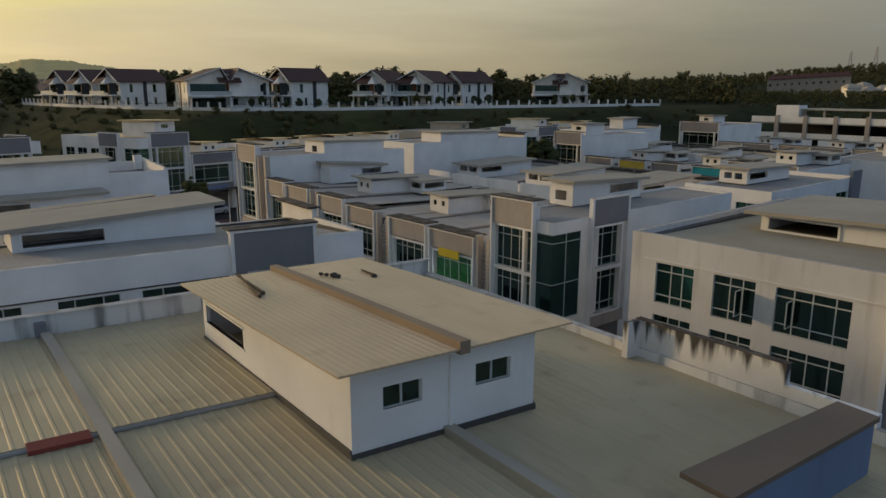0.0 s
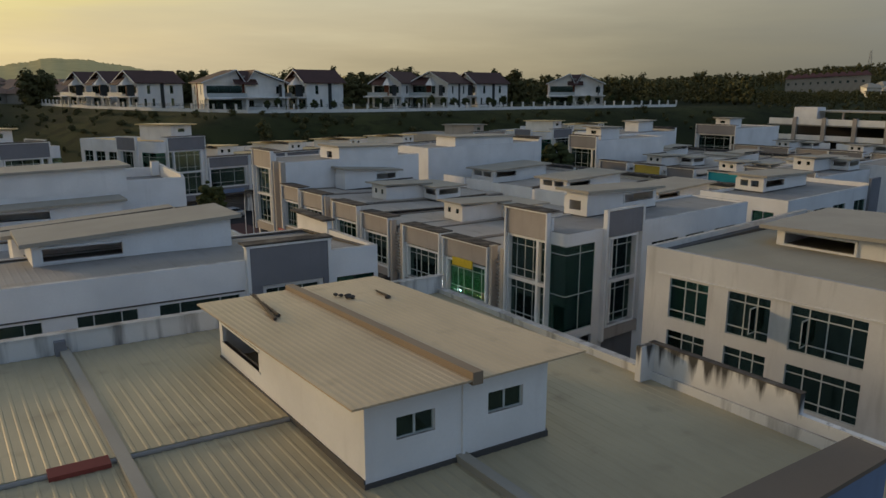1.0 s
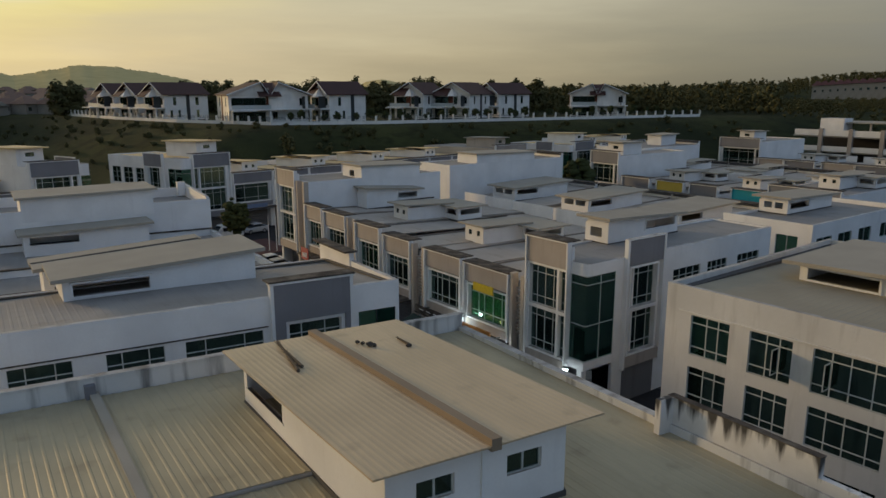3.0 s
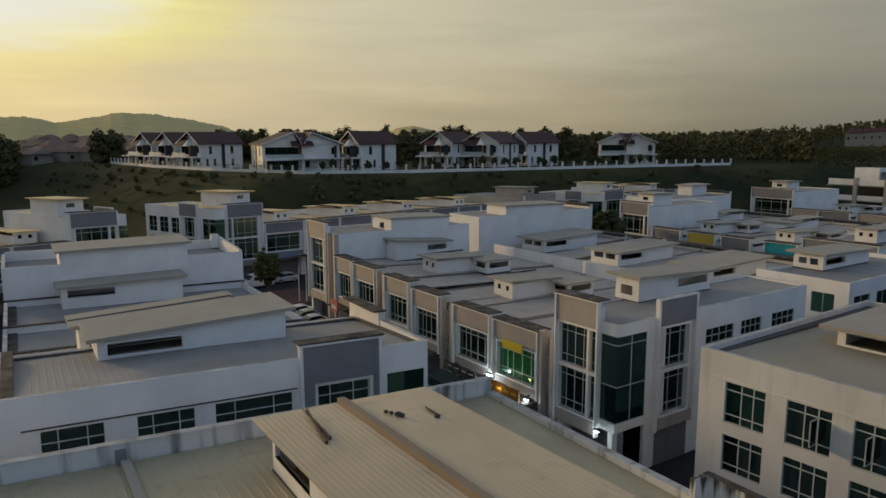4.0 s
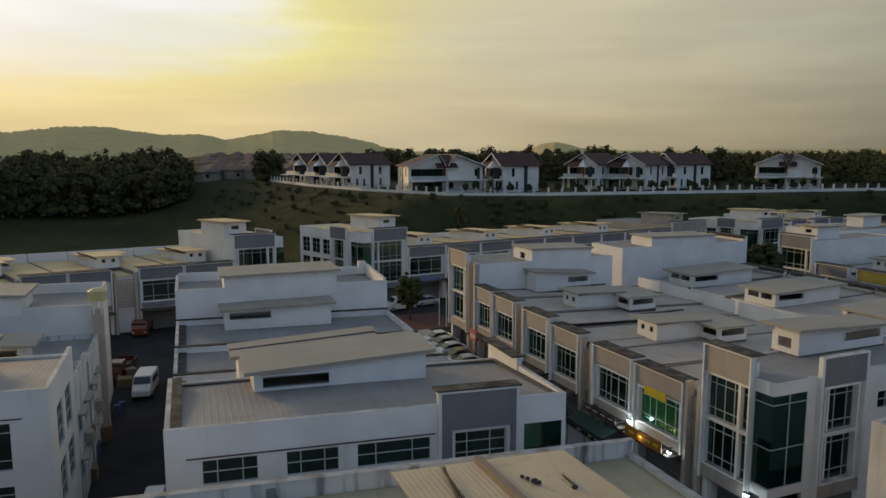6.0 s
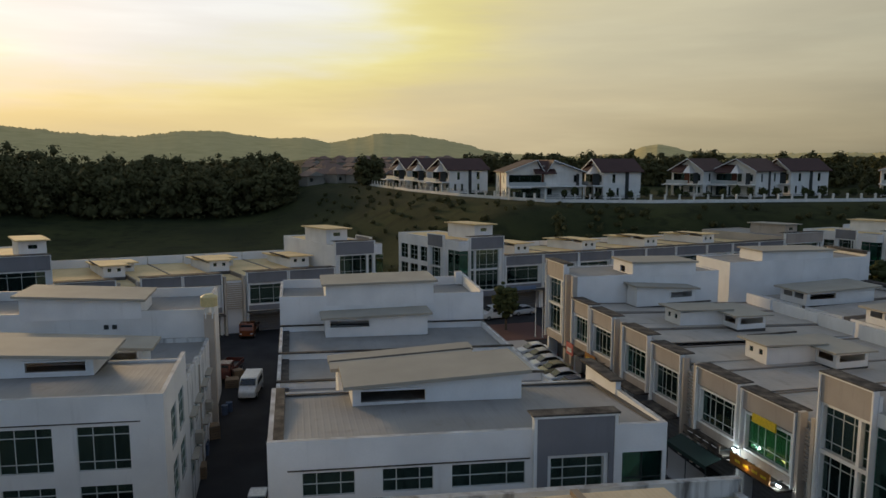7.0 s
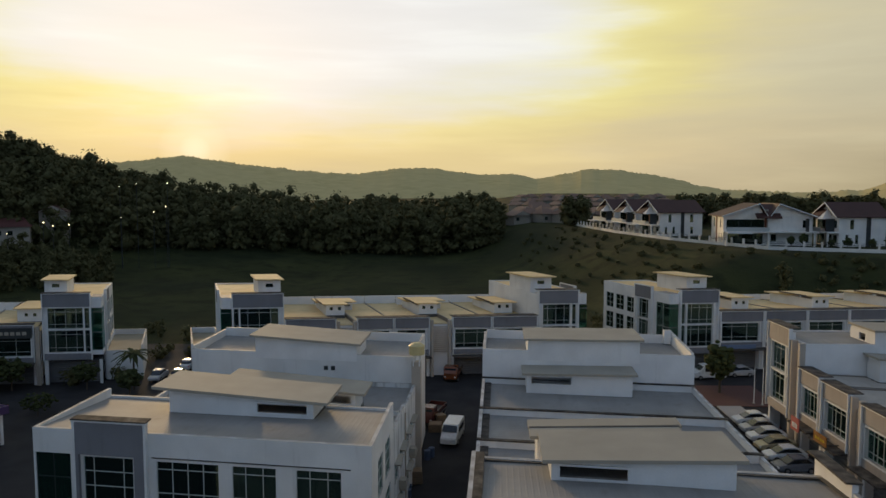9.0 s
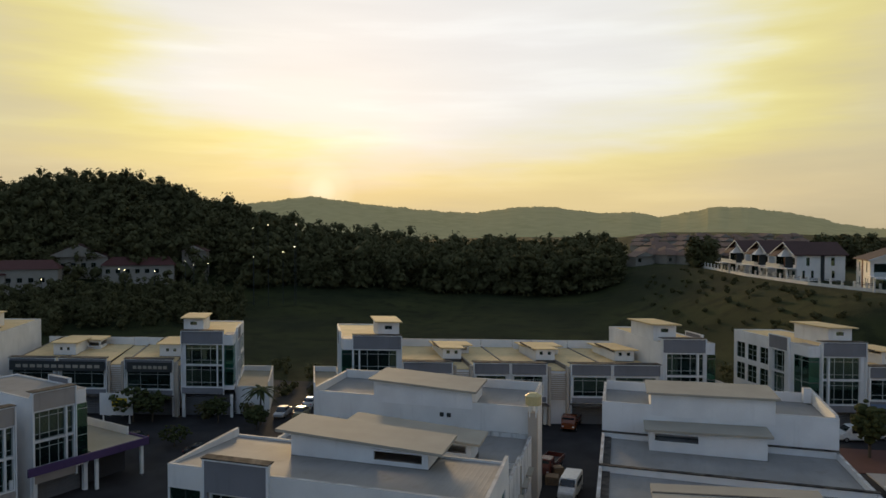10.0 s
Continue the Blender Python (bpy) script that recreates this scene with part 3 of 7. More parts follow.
def build_stair_head():
    at_frame(0, 0, 0, -0.09)
    head = thing("roof_stair_house", "white roof stair house with a tan ribbed metal roof", "rooftop room", loc=(2.7, 5, 10.3))
    bm = bmesh.new()
    wall(bm, "x", 0, 0.15, 0, 5.5, 10.1, 12.55, ((0.85, 1.94, 11.36, 11.95), (3.55, 4.68, 11.38, 11.98)))
    wall(bm, "y", 0, 0.15, 0.15, 10.2, 10.1, 12.2, ((6.6, 9.9, 11.1, 11.75),))
    wall(bm, "y", 5.35, 0.15, 0.15, 10.2, 10.1, 12.2)
    for e in (0, 5.35):
        hexa(bm, [(e, 0.15, 12.2), (e + 0.15, 0.15, 12.2), (e + 0.15, 10.2, 12.2), (e, 10.2, 12.2)], [(e, 0.15, 12.6), (e + 0.15, 0.15, 12.6), (e + 0.15, 10.2, 12.36), (e, 10.2, 12.36)])
    wall(bm, "x", 10.05, 0.15, 0.15, 5.35, 10.1, 12.2)
    wall(bm, "y", 2.65, 0.14, 0.15, 10.05, 10.1, 12.2)
    part("wall", bm, WHITE, head)
    small_window(head, "x", 0, -1, 0.85, 1.94, 11.36, 11.95)
    small_window(head, "x", 0, -1, 3.55, 4.68, 11.38, 11.98)
    bm = bmesh.new()
    box(bm, -0.03, 6.5, 11.75, 0.12, 10.0, 11.82)
    box(bm, -0.03, 6.5, 11.03, 0.12, 10.0, 11.1)
    part("opening_trim", bm, TRIM, head)
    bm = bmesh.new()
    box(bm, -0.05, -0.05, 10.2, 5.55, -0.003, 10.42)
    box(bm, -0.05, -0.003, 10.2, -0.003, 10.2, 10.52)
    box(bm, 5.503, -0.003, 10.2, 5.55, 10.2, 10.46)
    part("base_strip", bm, DARK_STRIP, head, "dark strip at the foot of the walls")
    one("downpipe", TRIM, head, 2.72, -0.07, 10.2, 2.8, 0.0, 12.5)
    part("roof", ribbed_roof(-0.6, -0.57, 2.65, 10.55, 12.72, 12.74, 12.44, 12.40, 0.2, "y", 0.010, 0.05), TAN, head, "tan ribbed metal roof")
    part("roof", ribbed_roof(2.9, -0.57, 6.3, 10.6, 12.74, 12.8, 12.47, 12.44, 0.2, "y", 0.007, 0.05), TAN, head)
    bm = bmesh.new()
    slope_slab(bm, 2.62, -0.6, 2.92, 10.62, 12.94, 12.94, 12.62, 12.62, 0.34)
    part("ridge_beam", bm, RIDGE, head, "tan plastered ridge upstand")
    return head


build_near_row()
build_stair_head()


def slab_box(name_group, x0, x1, y0, y1, zr, zl, zh, slot_side, label="white rooftop room with a pale overhanging slab roof", over=0.45, wide=None, flip=False, wrap=False, peep=False, foot=True, slot=True, span=3.55):
    """A rooftop room whose slab roof rises from zl (at x0) to zh (at x1), with a long slot opening in its front."""
    head = thing("roof_room", label, "rooftop room", name_group, loc=((x0 + x1) / 2, (y0 + y1) / 2, zr))
    sx = (x0 + 0.45, x0 + 0.45 + span) if slot_side < 0 else (x1 - 0.45 - span, x1 - 0.45)
    wx = over if wide is None else wide
    low = min(zl, zh)
    hole = (sx[0], sx[1], low - 0.85, low - 0.25)
    bm = bmesh.new()
    yf = y1 - 0.2 if flip else y0
    yb = y0 if flip else y1 - 0.2
    wall(bm, "x", yf, 0.2, x0, x1, zr - 0.2, low - 0.1, (hole,) if slot else ())
    hexa(bm, [(x0, yf, low - 0.1), (x1, yf, low - 0.1), (x1, yf + 0.2, low - 0.1), (x0, yf + 0.2, low - 0.1)],
         [(x0, yf, zl - 0.05), (x1, yf, zh - 0.05), (x1, yf + 0.2, zh - 0.05), (x0, yf + 0.2, zl - 0.05)])
    wall(bm, "x", yb, 0.2, x0, x1, zr - 0.2, low - 0.1)
    west = [(y0 + 0.5, (y0 + y1) / 2 - 0.15, low - 0.85, low - 0.25), ((y0 + y1) / 2 + 0.15, y1 - 0.5, low - 0.85, low - 0.25)] if wrap else []
    if peep:
        west = [((y0 + y1) / 2 - 0.5, (y0 + y1) / 2 + 0.6, low - 1.1, low - 0.4)]
    wall(bm, "y", x0, 0.2, y0 + 0.2, y1 - 0.2, zr - 0.2, zl - 0.1, west)
    wall(bm, "y", x1 - 0.2, 0.2, y0 + 0.2, y1 - 0.2, zr - 0.2, zh - 0.1)
    part("wall", bm, WHITE, head)
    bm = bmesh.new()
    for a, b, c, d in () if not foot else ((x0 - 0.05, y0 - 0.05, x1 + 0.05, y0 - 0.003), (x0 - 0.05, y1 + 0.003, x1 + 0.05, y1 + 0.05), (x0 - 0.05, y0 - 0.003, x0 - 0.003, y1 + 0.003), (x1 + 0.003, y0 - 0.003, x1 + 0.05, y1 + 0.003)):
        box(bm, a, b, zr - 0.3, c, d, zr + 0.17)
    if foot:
        part("base_strip", bm, DARK_STRIP, head, "dark strip at the foot of the walls")
    bm = bmesh.new()
    o = -0.06 if not flip else 0.26
    for a, b, c, d in ((sx[0] - 0.12, sx[1] + 0.12, hole[3], hole[3] + 0.12), (sx[0] - 0.12, sx[1] + 0.12, hole[2] - 0.12, hole[2]), (sx[0] - 0.12, sx[0], hole[2], hole[3]), (sx[1], sx[1] + 0.12, hole[2], hole[3])):
        if slot:
            box(bm, a, yf + o, c, b, yf + 0.1, d)
    if slot:
        part("opening_trim", bm, TRIM, head)
    bm = bmesh.new()
    slope_slab(bm, x0 - wx, y0 - over, x1 + wx, y1 + over, zl + 0.12, zh + 0.12, zh + 0.12, zl + 0.12, 0.2)
    part("roof_slab", bm, SLAB, head, "pale concrete roof slab")
    return head


def build_mid_row():
    """The row next across the lane: near end unit, four lower units, far end unit."""
    at_frame(-10.28, 18.57, 0, -0.077)
    W = 19.5
    unit = thing("corner_factory_unit", "white corner factory unit with a grey facade panel", "building", "row by the lane", loc=(W / 2, 4, 0))
    wins = [(1.58, 4.02), (5.33, 7.76), (8.66, 12.27)]
    holes = [(a, b, 9.05, 10.2) for a, b in wins] + [(13.5, 16.2, 8.6, 10.3), (17.2, 19.3, 7.6, 10.35)]
    bm = bmesh.new()
    wall(bm, "x", 0, 0.25, 0, W, 0, 11.8, holes)
    wall(bm, "y", 0, 0.25, 0.25, 8.6, 0, 11.6)
    wall(bm, "y", W - 0.25, 0.25, 0.25, 8.6, 0, 11.8)
    wall(bm, "x", 8.4, 0.25, 0.25, W - 0.25, 0, 11.3)
    part("wall", bm, WHITE, unit)
    for k, (a, b) in enumerate(wins):
        window(unit, "x", 0, -1, a, b, 9.05, 10.2, [0, 0.25, 0.75, 1] if k == 2 else [0, 0.27, 0.73, 1], 2, FRAME_W)
    window(unit, "x", 0, -1, 13.5, 16.2, 8.6, 10.3, [0, 0.25, 0.7, 1], 3, FRAME_W)
    window(unit, "x", 0, -1, 17.2, 19.3, 7.6, 10.35, 2, 2, FRAME_D, GLASS_G)
    bm = bmesh.new()
    wall(bm, "x", -0.25, 0.24, 12.75, 16.65, 7.5, 12.4, ((13.3, 16.4, 7.5, 10.5),))
    part("facade_panel", bm, GREY, unit, "grey facade panel")
    surround(unit, "x", 0, -1, 13.5, 16.2, 8.6, 10.3)
    bm = bmesh.new()
    box(bm, 12.6, -0.3, 7.5, 12.75, 0.05, 12.5)
    box(bm, 16.65, -0.3, 7.5, 16.8, 0.05, 12.5)
    box(bm, 12.55, -0.32, 12.4, 16.85, 0.06, 12.52)
    part("panel_frame", bm, TRIM, unit)
    one("panel_cap", CAP, unit, 12.5, -0.36, 12.52, 16.9, 0.5, 12.6)
    one("drip_ledge", CAP, unit, 0.9, -0.06, 10.32, 12.5, 0.0, 10.37)
    part("roof_sheet", ribbed_roof(0.25, 0.18, W / 2, 8.4, 11.62, 11.72, 11.25, 11.15, 0.33, "y", 0.006), ZINC, unit)
    part("roof_sheet", ribbed_roof(W / 2 + 0.01, 0.18, W - 0.25, 8.4, 11.72, 11.62, 11.15, 11.25, 0.33, "y", 0.006), ZINC, unit)
    slab_box("rooms on the mid row", 4.4, 13.85, 5.6, 9.5, 11.05, 12.42, 13.0, -1, over=0.32, wide=0.5)
    at_frame(-10.28, 18.57, 0, -0.077)
    one("gutter", CAP, unit, 0.25, 0.5, 11.3, 0.75, 8.38, 11.66, label="dark box gutter")
    bm = bmesh.new()
    slope_slab(bm, 0.8, 8.1, 4.4, 8.38, 11.30, 11.28, 11.26, 11.28, 0.05)
    slope_slab(bm, 14.0, 8.1, W - 0.3, 8.38, 11.28, 11.32, 11.30, 11.26, 0.05)
    slope_slab(bm, W - 0.55, 0.3, W - 0.26, 8.1, 11.69, 11.69, 11.33, 11.33, 0.05)
    part("roof_edge_strip", bm, DARK_STRIP, unit, "dark strip along the roof edge")
    # raised curved end wall of the near unit, on the street side
    bm = bmesh.new()
    wall(bm, "y", W - 0.3, 0.3, 5.2, 9.4, 11.0, 12.3)
    part("street_parapet", bm, WHITE, unit)
    one("parapet_cap", CAP, unit, W - 0.7, 5.0, 12.3, W + 0.1, 9.5, 12.4)
    ys = [8.6, 17.9, 25.4, 35.0]
    for k, (ya, yb) in enumerate(zip(ys, ys[1:])):
        u = thing("terrace_factory_unit", "white terrace factory unit with a grey metal roof", "building", "row by the lane", loc=(W / 2, ya, 0))
        bm = bmesh.new()
        wall(bm, "y", 0, 0.25, ya, yb, 0, 9.0)
        wall(bm, "y", W - 0.25, 0.25, ya, yb, 0, 8.9)
        wall(bm, "x", yb - 0.22, 0.2, 0.25, W - 0.25, 0, 9.0)
        part("wall", bm, WHITE, u)
        part("roof_sheet", ribbed_roof(0.25, ya, W - 0.25, yb - 0.22, 8.5, 8.4, 8.4, 8.5, 0.4, "x", 0.01), ZINC, u)
        one("party_capping", CAP, u, 0.0, yb - 0.3, 9.0, W, yb + 0.05, 9.1)
        one("gutter", CAP, u, 0.25, ya, 8.53, 0.85, yb - 0.24, 8.6, label="dark box gutter")
    back = slab_box("rooms on the mid row", 3.9, 11.9, 10.0, 12.9, 8.6, 12.08, 12.62, -1, over=0.1, wide=0.45, slot=False, foot=False)
    bm = bmesh.new()
    slope_slab(bm, 3.4, 11.6, 12.6, 13.2, 12.15, 12.74, 12.74, 12.15, 0.14)
    part("upper_slab", bm, SLAB, back, "pale upper sheet of the stepped roof")
    # thin dark strips laid across the slab roof
    bm = bmesh.new()
    slope_slab(bm, 3.45, 11.42, 12.4, 11.6, 12.24, 12.80, 12.80, 12.24, 0.06)
    slope_slab(bm, 7.6, 9.84, 12.3, 9.95, 12.50, 12.80, 12.80, 12.50, 0.06)
    part("step_strip", bm, DARK_STRIP, back, "dark strip across the slab roof")
    slab_box("rooms on the mid row", 4.1, 13.5, 32.2, 34.9, 8.3, 10.25, 10.5, -1, over=0.4)
    far = thing("corner_factory_unit", "white three-storey corner factory unit", "building", "row by the lane", loc=(W / 2, 39, 0))
    bm = bmesh.new()
    wall(bm, "x", 35.0, 0.25, 0, W, 0, 11.8)
    wall(bm, "y", 0, 0.25, 35.25, 43.6, 0, 11.8)
    wall(bm, "y", W - 0.25, 0.25, 35.25, 43.6, 0, 11.9)
    wall(bm, "x", 43.4, 0.25, 0.25, W - 0.25, 0, 12.0)
    part("wall", bm, WHITE, far)
    part("roof_sheet", ribbed_roof(0.25, 35.25, W - 0.25, 43.4, 11.0, 11.0, 11.1, 11.1, 0.33, "y", 0.006), ZINC, far)
    slab_box("rooms on the mid row", 4.3, 14.6, 34.98, 40.0, 11.05, 12.85, 13.05, -1, foot=False, slot=False, over=0.35)
    at_frame(-10.28, 18.57, 0, -0.077)
    bm = bmesh.new()
    hexa(bm, [(W - 0.3, 35.3, 11.9), (W - 0.02, 35.3, 11.9), (W - 0.02, 43.5, 11.9), (W - 0.3, 43.5, 11.9)],
         [(W - 0.3, 35.3, 12.0), (W - 0.02, 35.3, 12.0), (W - 0.02, 43.5, 12.35), (W - 0.3, 43.5, 12.35)])
    box(bm, W - 1.0, 42.7, 11.2, W - 0.3, 43.4, 12.6)
    part("raked_parapet", bm, WHITE, far, "raked white parapet")


build_mid_row()


def build_west_row():
    """The row on the far side of the back lane."""
    at_frame(-39.1, 26.4, 0, -0.085)
    W = 22.3
    unit = thing("corner_factory_unit", "white three-storey corner factory unit with black-framed windows", "building", "row past the lane", loc=(W / 2, 4, 0))
    wins = [(8.5, 12.6), (13.5, 16.3), (17.6, 20.4)]
    rows = [(7.5, 10.05), (4.2, 6.6), (1.0, 3.2)]
    holes = [(a, b, z0, z1) for a, b in wins for z0, z1 in rows] + [(0.15, 2.6, 7.0, 10.2), (3.5, 6.9, 4.4, 10.1)]
    bm = bmesh.new()
    wall(bm, "x", 0, 0.25, 0, W, 0, 11.8, holes)
    side = [(2.2, 4.2, 7.5, 10.0), (5.2, 7.4, 7.5, 10.0), (2.2, 4.2, 4.2, 6.6), (5.2, 7.4, 4.2, 6.6)]
    wall(bm, "y", W - 0.25, 0.25, 0.25, 9.0, 0, 11.75, side)
    wall(bm, "y", 0, 0.25, 0.25, 9.0, 0, 11.8)
    wall(bm, "x", 8.8, 0.25, 0.25, W - 0.25, 0, 11.3)
    part("wall", bm, PALE_WHITE, unit)
    for a, b in wins:
        for z0, z1 in rows:
            window(unit, "x", 0, -1, a, b, z0, z1, [0, 0.25, 0.5, 0.75, 1] if b - a > 3.5 else [0, 0.3, 0.7, 1], [0, 0.2, 0.8, 1], FRAME_W)
    for a, b, z0, z1 in side:
        window(unit, "y", W, 1, a, b, z0, z1, 2, 3, FRAME_W)
    window(unit, "x", 0, -1, 3.5, 6.9, 4.4, 10.1, [0, 0.2, 0.8, 1], 6, FRAME_W)
    window(unit, "x", 0, -1, 0.15, 2.6, 7.0, 10.2, 2, 2, FRAME_D, GLASS_G)
    bm = bmesh.new()
    wall(bm, "x", -0.25, 0.24, 3.1, 7.8, 4.0, 12.4, ((3.3, 7.1, 4.2, 10.3),))
    part("facade_panel", bm, GREY, unit)
    bm = bmesh.new()
    box(bm, 2.95, -0.3, 4, 3.1, 0.05, 12.5)
    box(bm, 7.8, -0.3, 4, 7.95, 0.05, 12.5)
    box(bm, 2.9, -0.32, 12.4, 8.0, 0.06, 12.52)
    part("panel_frame", bm, TRIM, unit)
    one("panel_cap", CAP, unit, 2.9, -0.36, 12.52, 8.0, 0.5, 12.6)
    one("drip_ledge", CAP, unit, 8.2, -0.06, 10.25, 21, 0.0, 10.3)
    part("roof_sheet", ribbed_roof(0.25, 0.18, W - 0.25, 8.8, 11.7, 11.7, 11.15, 11.15, 0.33, "y", 0.006), ZINC, unit)
    slab_box("rooms on the west row", 6.75, 17.25, 5.5, 9.2, 11.2, 13.15, 12.55, 1, over=0.45, wide=1.1)
    slab_box("rooms on the west row", 8.0, 18.4, 14.7, 17.6, 8.8, 11.25, 10.55, 1, over=0.45, wide=0.8, span=2.6)
    for ya, yb in ((9.0, 15.7), (15.7, 24.0)):
        u = thing("terrace_factory_unit", "white terrace factory unit with a grey metal roof", "building", "row past the lane", loc=(W / 2, ya, 0))
        bm = bmesh.new()
        wall(bm, "y", 0, 0.25, ya, yb, 0, 9.0)
        lit = [(ya + 0.6 + 2.9 * k, ya + 2.4 + 2.9 * k, z, z + 1.5) for k in range(2) for z in (5.3, 2.2)]
        wall(bm, "y", W - 0.25, 0.25, ya, yb, 0, 9.6 if ya < 10 else 9.1, lit)
        wall(bm, "x", yb - 0.22, 0.2, 0.25, W - 0.25, 0, 9.0)
        part("wall", bm, WHITE_DIRTY, u)
        for q in lit:
            window(u, "y", W, 1, *q, 2, 2, FRAME_W, None, False)
            one("window_hood", SLAB, u, W, q[0] - 0.2, q[3] + 0.1, W + 0.45, q[1] + 0.2, q[3] + 0.2)
        one("downpipe", BEIGE, u, W + 0.02, yb - 0.5, 0.2, W + 0.14, yb - 0.38, 9.0)
        bm = bmesh.new()
        box(bm, W + 0.02, ya + 2.6, 4.2, W + 0.55, ya + 3.4, 4.9)
        part("condenser", bm, SLAB, u, "pale air-conditioner condenser")
        part("roof_sheet", ribbed_roof(0.25, ya, W - 0.25, yb - 0.22, 8.6, 8.6, 8.6, 8.6, 0.4, "x", 0.008), ZINC, u)
    far = thing("corner_factory_unit", "white three-storey corner factory unit", "building", "row past the lane", loc=(W / 2, 28, 0))
    bm = bmesh.new()
    wall(bm, "x", 24.0, 0.25, 0, W, 0, 11.5)
    wall(bm, "y", 0, 0.25, 24.25, 32.6, 0, 11.8)
    wall(bm, "y", W - 0.25, 0.25, 24.25, 32.6, 0, 12.0)
    wall(bm, "x", 32.4, 0.25, 0.25, W - 0.25, 0, 12.0)
    part("wall", bm, PALE_WHITE, far)
    part("roof_sheet", ribbed_roof(0.25, 24.25, W - 0.25, 32.4, 11.0, 11.0, 11.1, 11.1, 0.33, "y", 0.006), ZINC, far)
    one("corner_pier", BEIGE, far, W - 0.35, 23.2, 0, W + 0.5, 23.98, 11.2, label="weathered brown pier")
    slab_box("rooms on the west row", 6.6, 16.6, 23.98, 29.0, 11.05, 13.05, 12.5, 1, foot=False, slot=False)
    at_frame(-39.1, 26.4, 0, -0.085)
    for x in (13.4, 14.1):
        one("wall_vent", FRAME_D, far, x, 23.95, 9.95, x + 0.4, 23.995, 10.35)


build_west_row()


def build_east_corner():
    """White end unit across the street from the near row."""
    at_frame(22.95, 0, 9)
    u = thing("corner_factory_unit", "white three-storey corner factory unit with black-framed windows", "building", loc=(8, 5, 0))
    wins = [(7.83, 9.93), (4.75, 6.8), (0.67, 3.83)]
    rows = [(8.3, 10.38), (5.75, 7.65), (2.6, 4.7)]
    holes = [(a, b, z0, z1) for a, b in wins for z0, z1 in rows]
    bm = bmesh.new()
    wall(bm, "y", 0, 0.25, -12, 11.4, 0, 11.8, holes)
    wall(bm, "x", 11.15, 0.25, 0.25, 18, 0, 11.8)
    wall(bm, "y", 17.75, 0.25, -12, 11.15, 0, 11.75)
    part("wall", bm, OLD_WHITE, u)
    for a, b in wins:
        for z0, z1 in rows:
            window(u, "y", 0, -1, a, b, z0, z1, [0, 0.3, 0.6, 1] if b - a < 3 else [0, 0.2, 0.5, 0.75, 1], [0, 0.2, 0.8, 1], FRAME_W, GLASS_G if a > 7 and z0 > 8 else None)
    # two casements standing open
    for yh, z0, z1 in ((4.75 + 2.05 * 0.3, 8.3 + 0.42, 10.38 - 0.42), (0.67 + 3.16 * 0.75, 8.3 + 0.42, 10.38 - 0.42)):
        bm = bmesh.new()
        for a, b, c, d in ((-0.62, 0.0, z0, z0 + 0.05), (-0.62, 0.0, z1 - 0.05, z1), (-0.62, -0.57, z0, z1), (-0.05, 0.0, z0, z1)):
            box(bm, a, yh - 0.02, c, b, yh + 0.02, d)
        sash = part("open_casement", bm, FRAME_W, u, "open window sash")
        one("pane", GLASS, sash, -0.57, yh - 0.004, z0 + 0.05, -0.05, yh + 0.004, z1 - 0.05)
    bm = bmesh.new()
    wall(bm, "y", -0.3, 0.28, -5.0, -1.0, 3.5, 12.3, ((-4.4, -1.5, 4, 9.8),))
    part("facade_panel", bm, GREY, u)
    bm = bmesh.new()
    for a in (-1.0, -5.2):
        box(bm, -0.35, a, 3.5, 0.05, a + 0.2, 12.4)
    part("panel_frame", bm, TRIM, u)
    one("drip_ledge", TRIM, u, -0.06, -0.8, 10.5, 0.0, 10.6, 10.56)
    bm = bmesh.new()
    box(bm, 0.26, -11.5, 11.44, 0.5, 10.8, 11.53)
    box(bm, 0.5, 10.75, 11.2, 17.5, 11.14, 11.52)
    part("roof_edge_strip", bm, DARK_STRIP, u, "dark strip along the roof edge")
    part("roof_sheet", ribbed_roof(0.25, -12, 17.75, 11.15, 11.5, 11.2, 11.2, 11.5, 0.4, "x", 0.004), DUSTY, u)
    c = XF @ Vector((7.4, 8.2, 0))
    at_frame(c.x, c.y, -81)
    slab_box("rooms on the east unit", 0, 12.5, 0, 7.5, 11.05, 12.35, 12.7, -1, over=0.7)


build_east_corner()


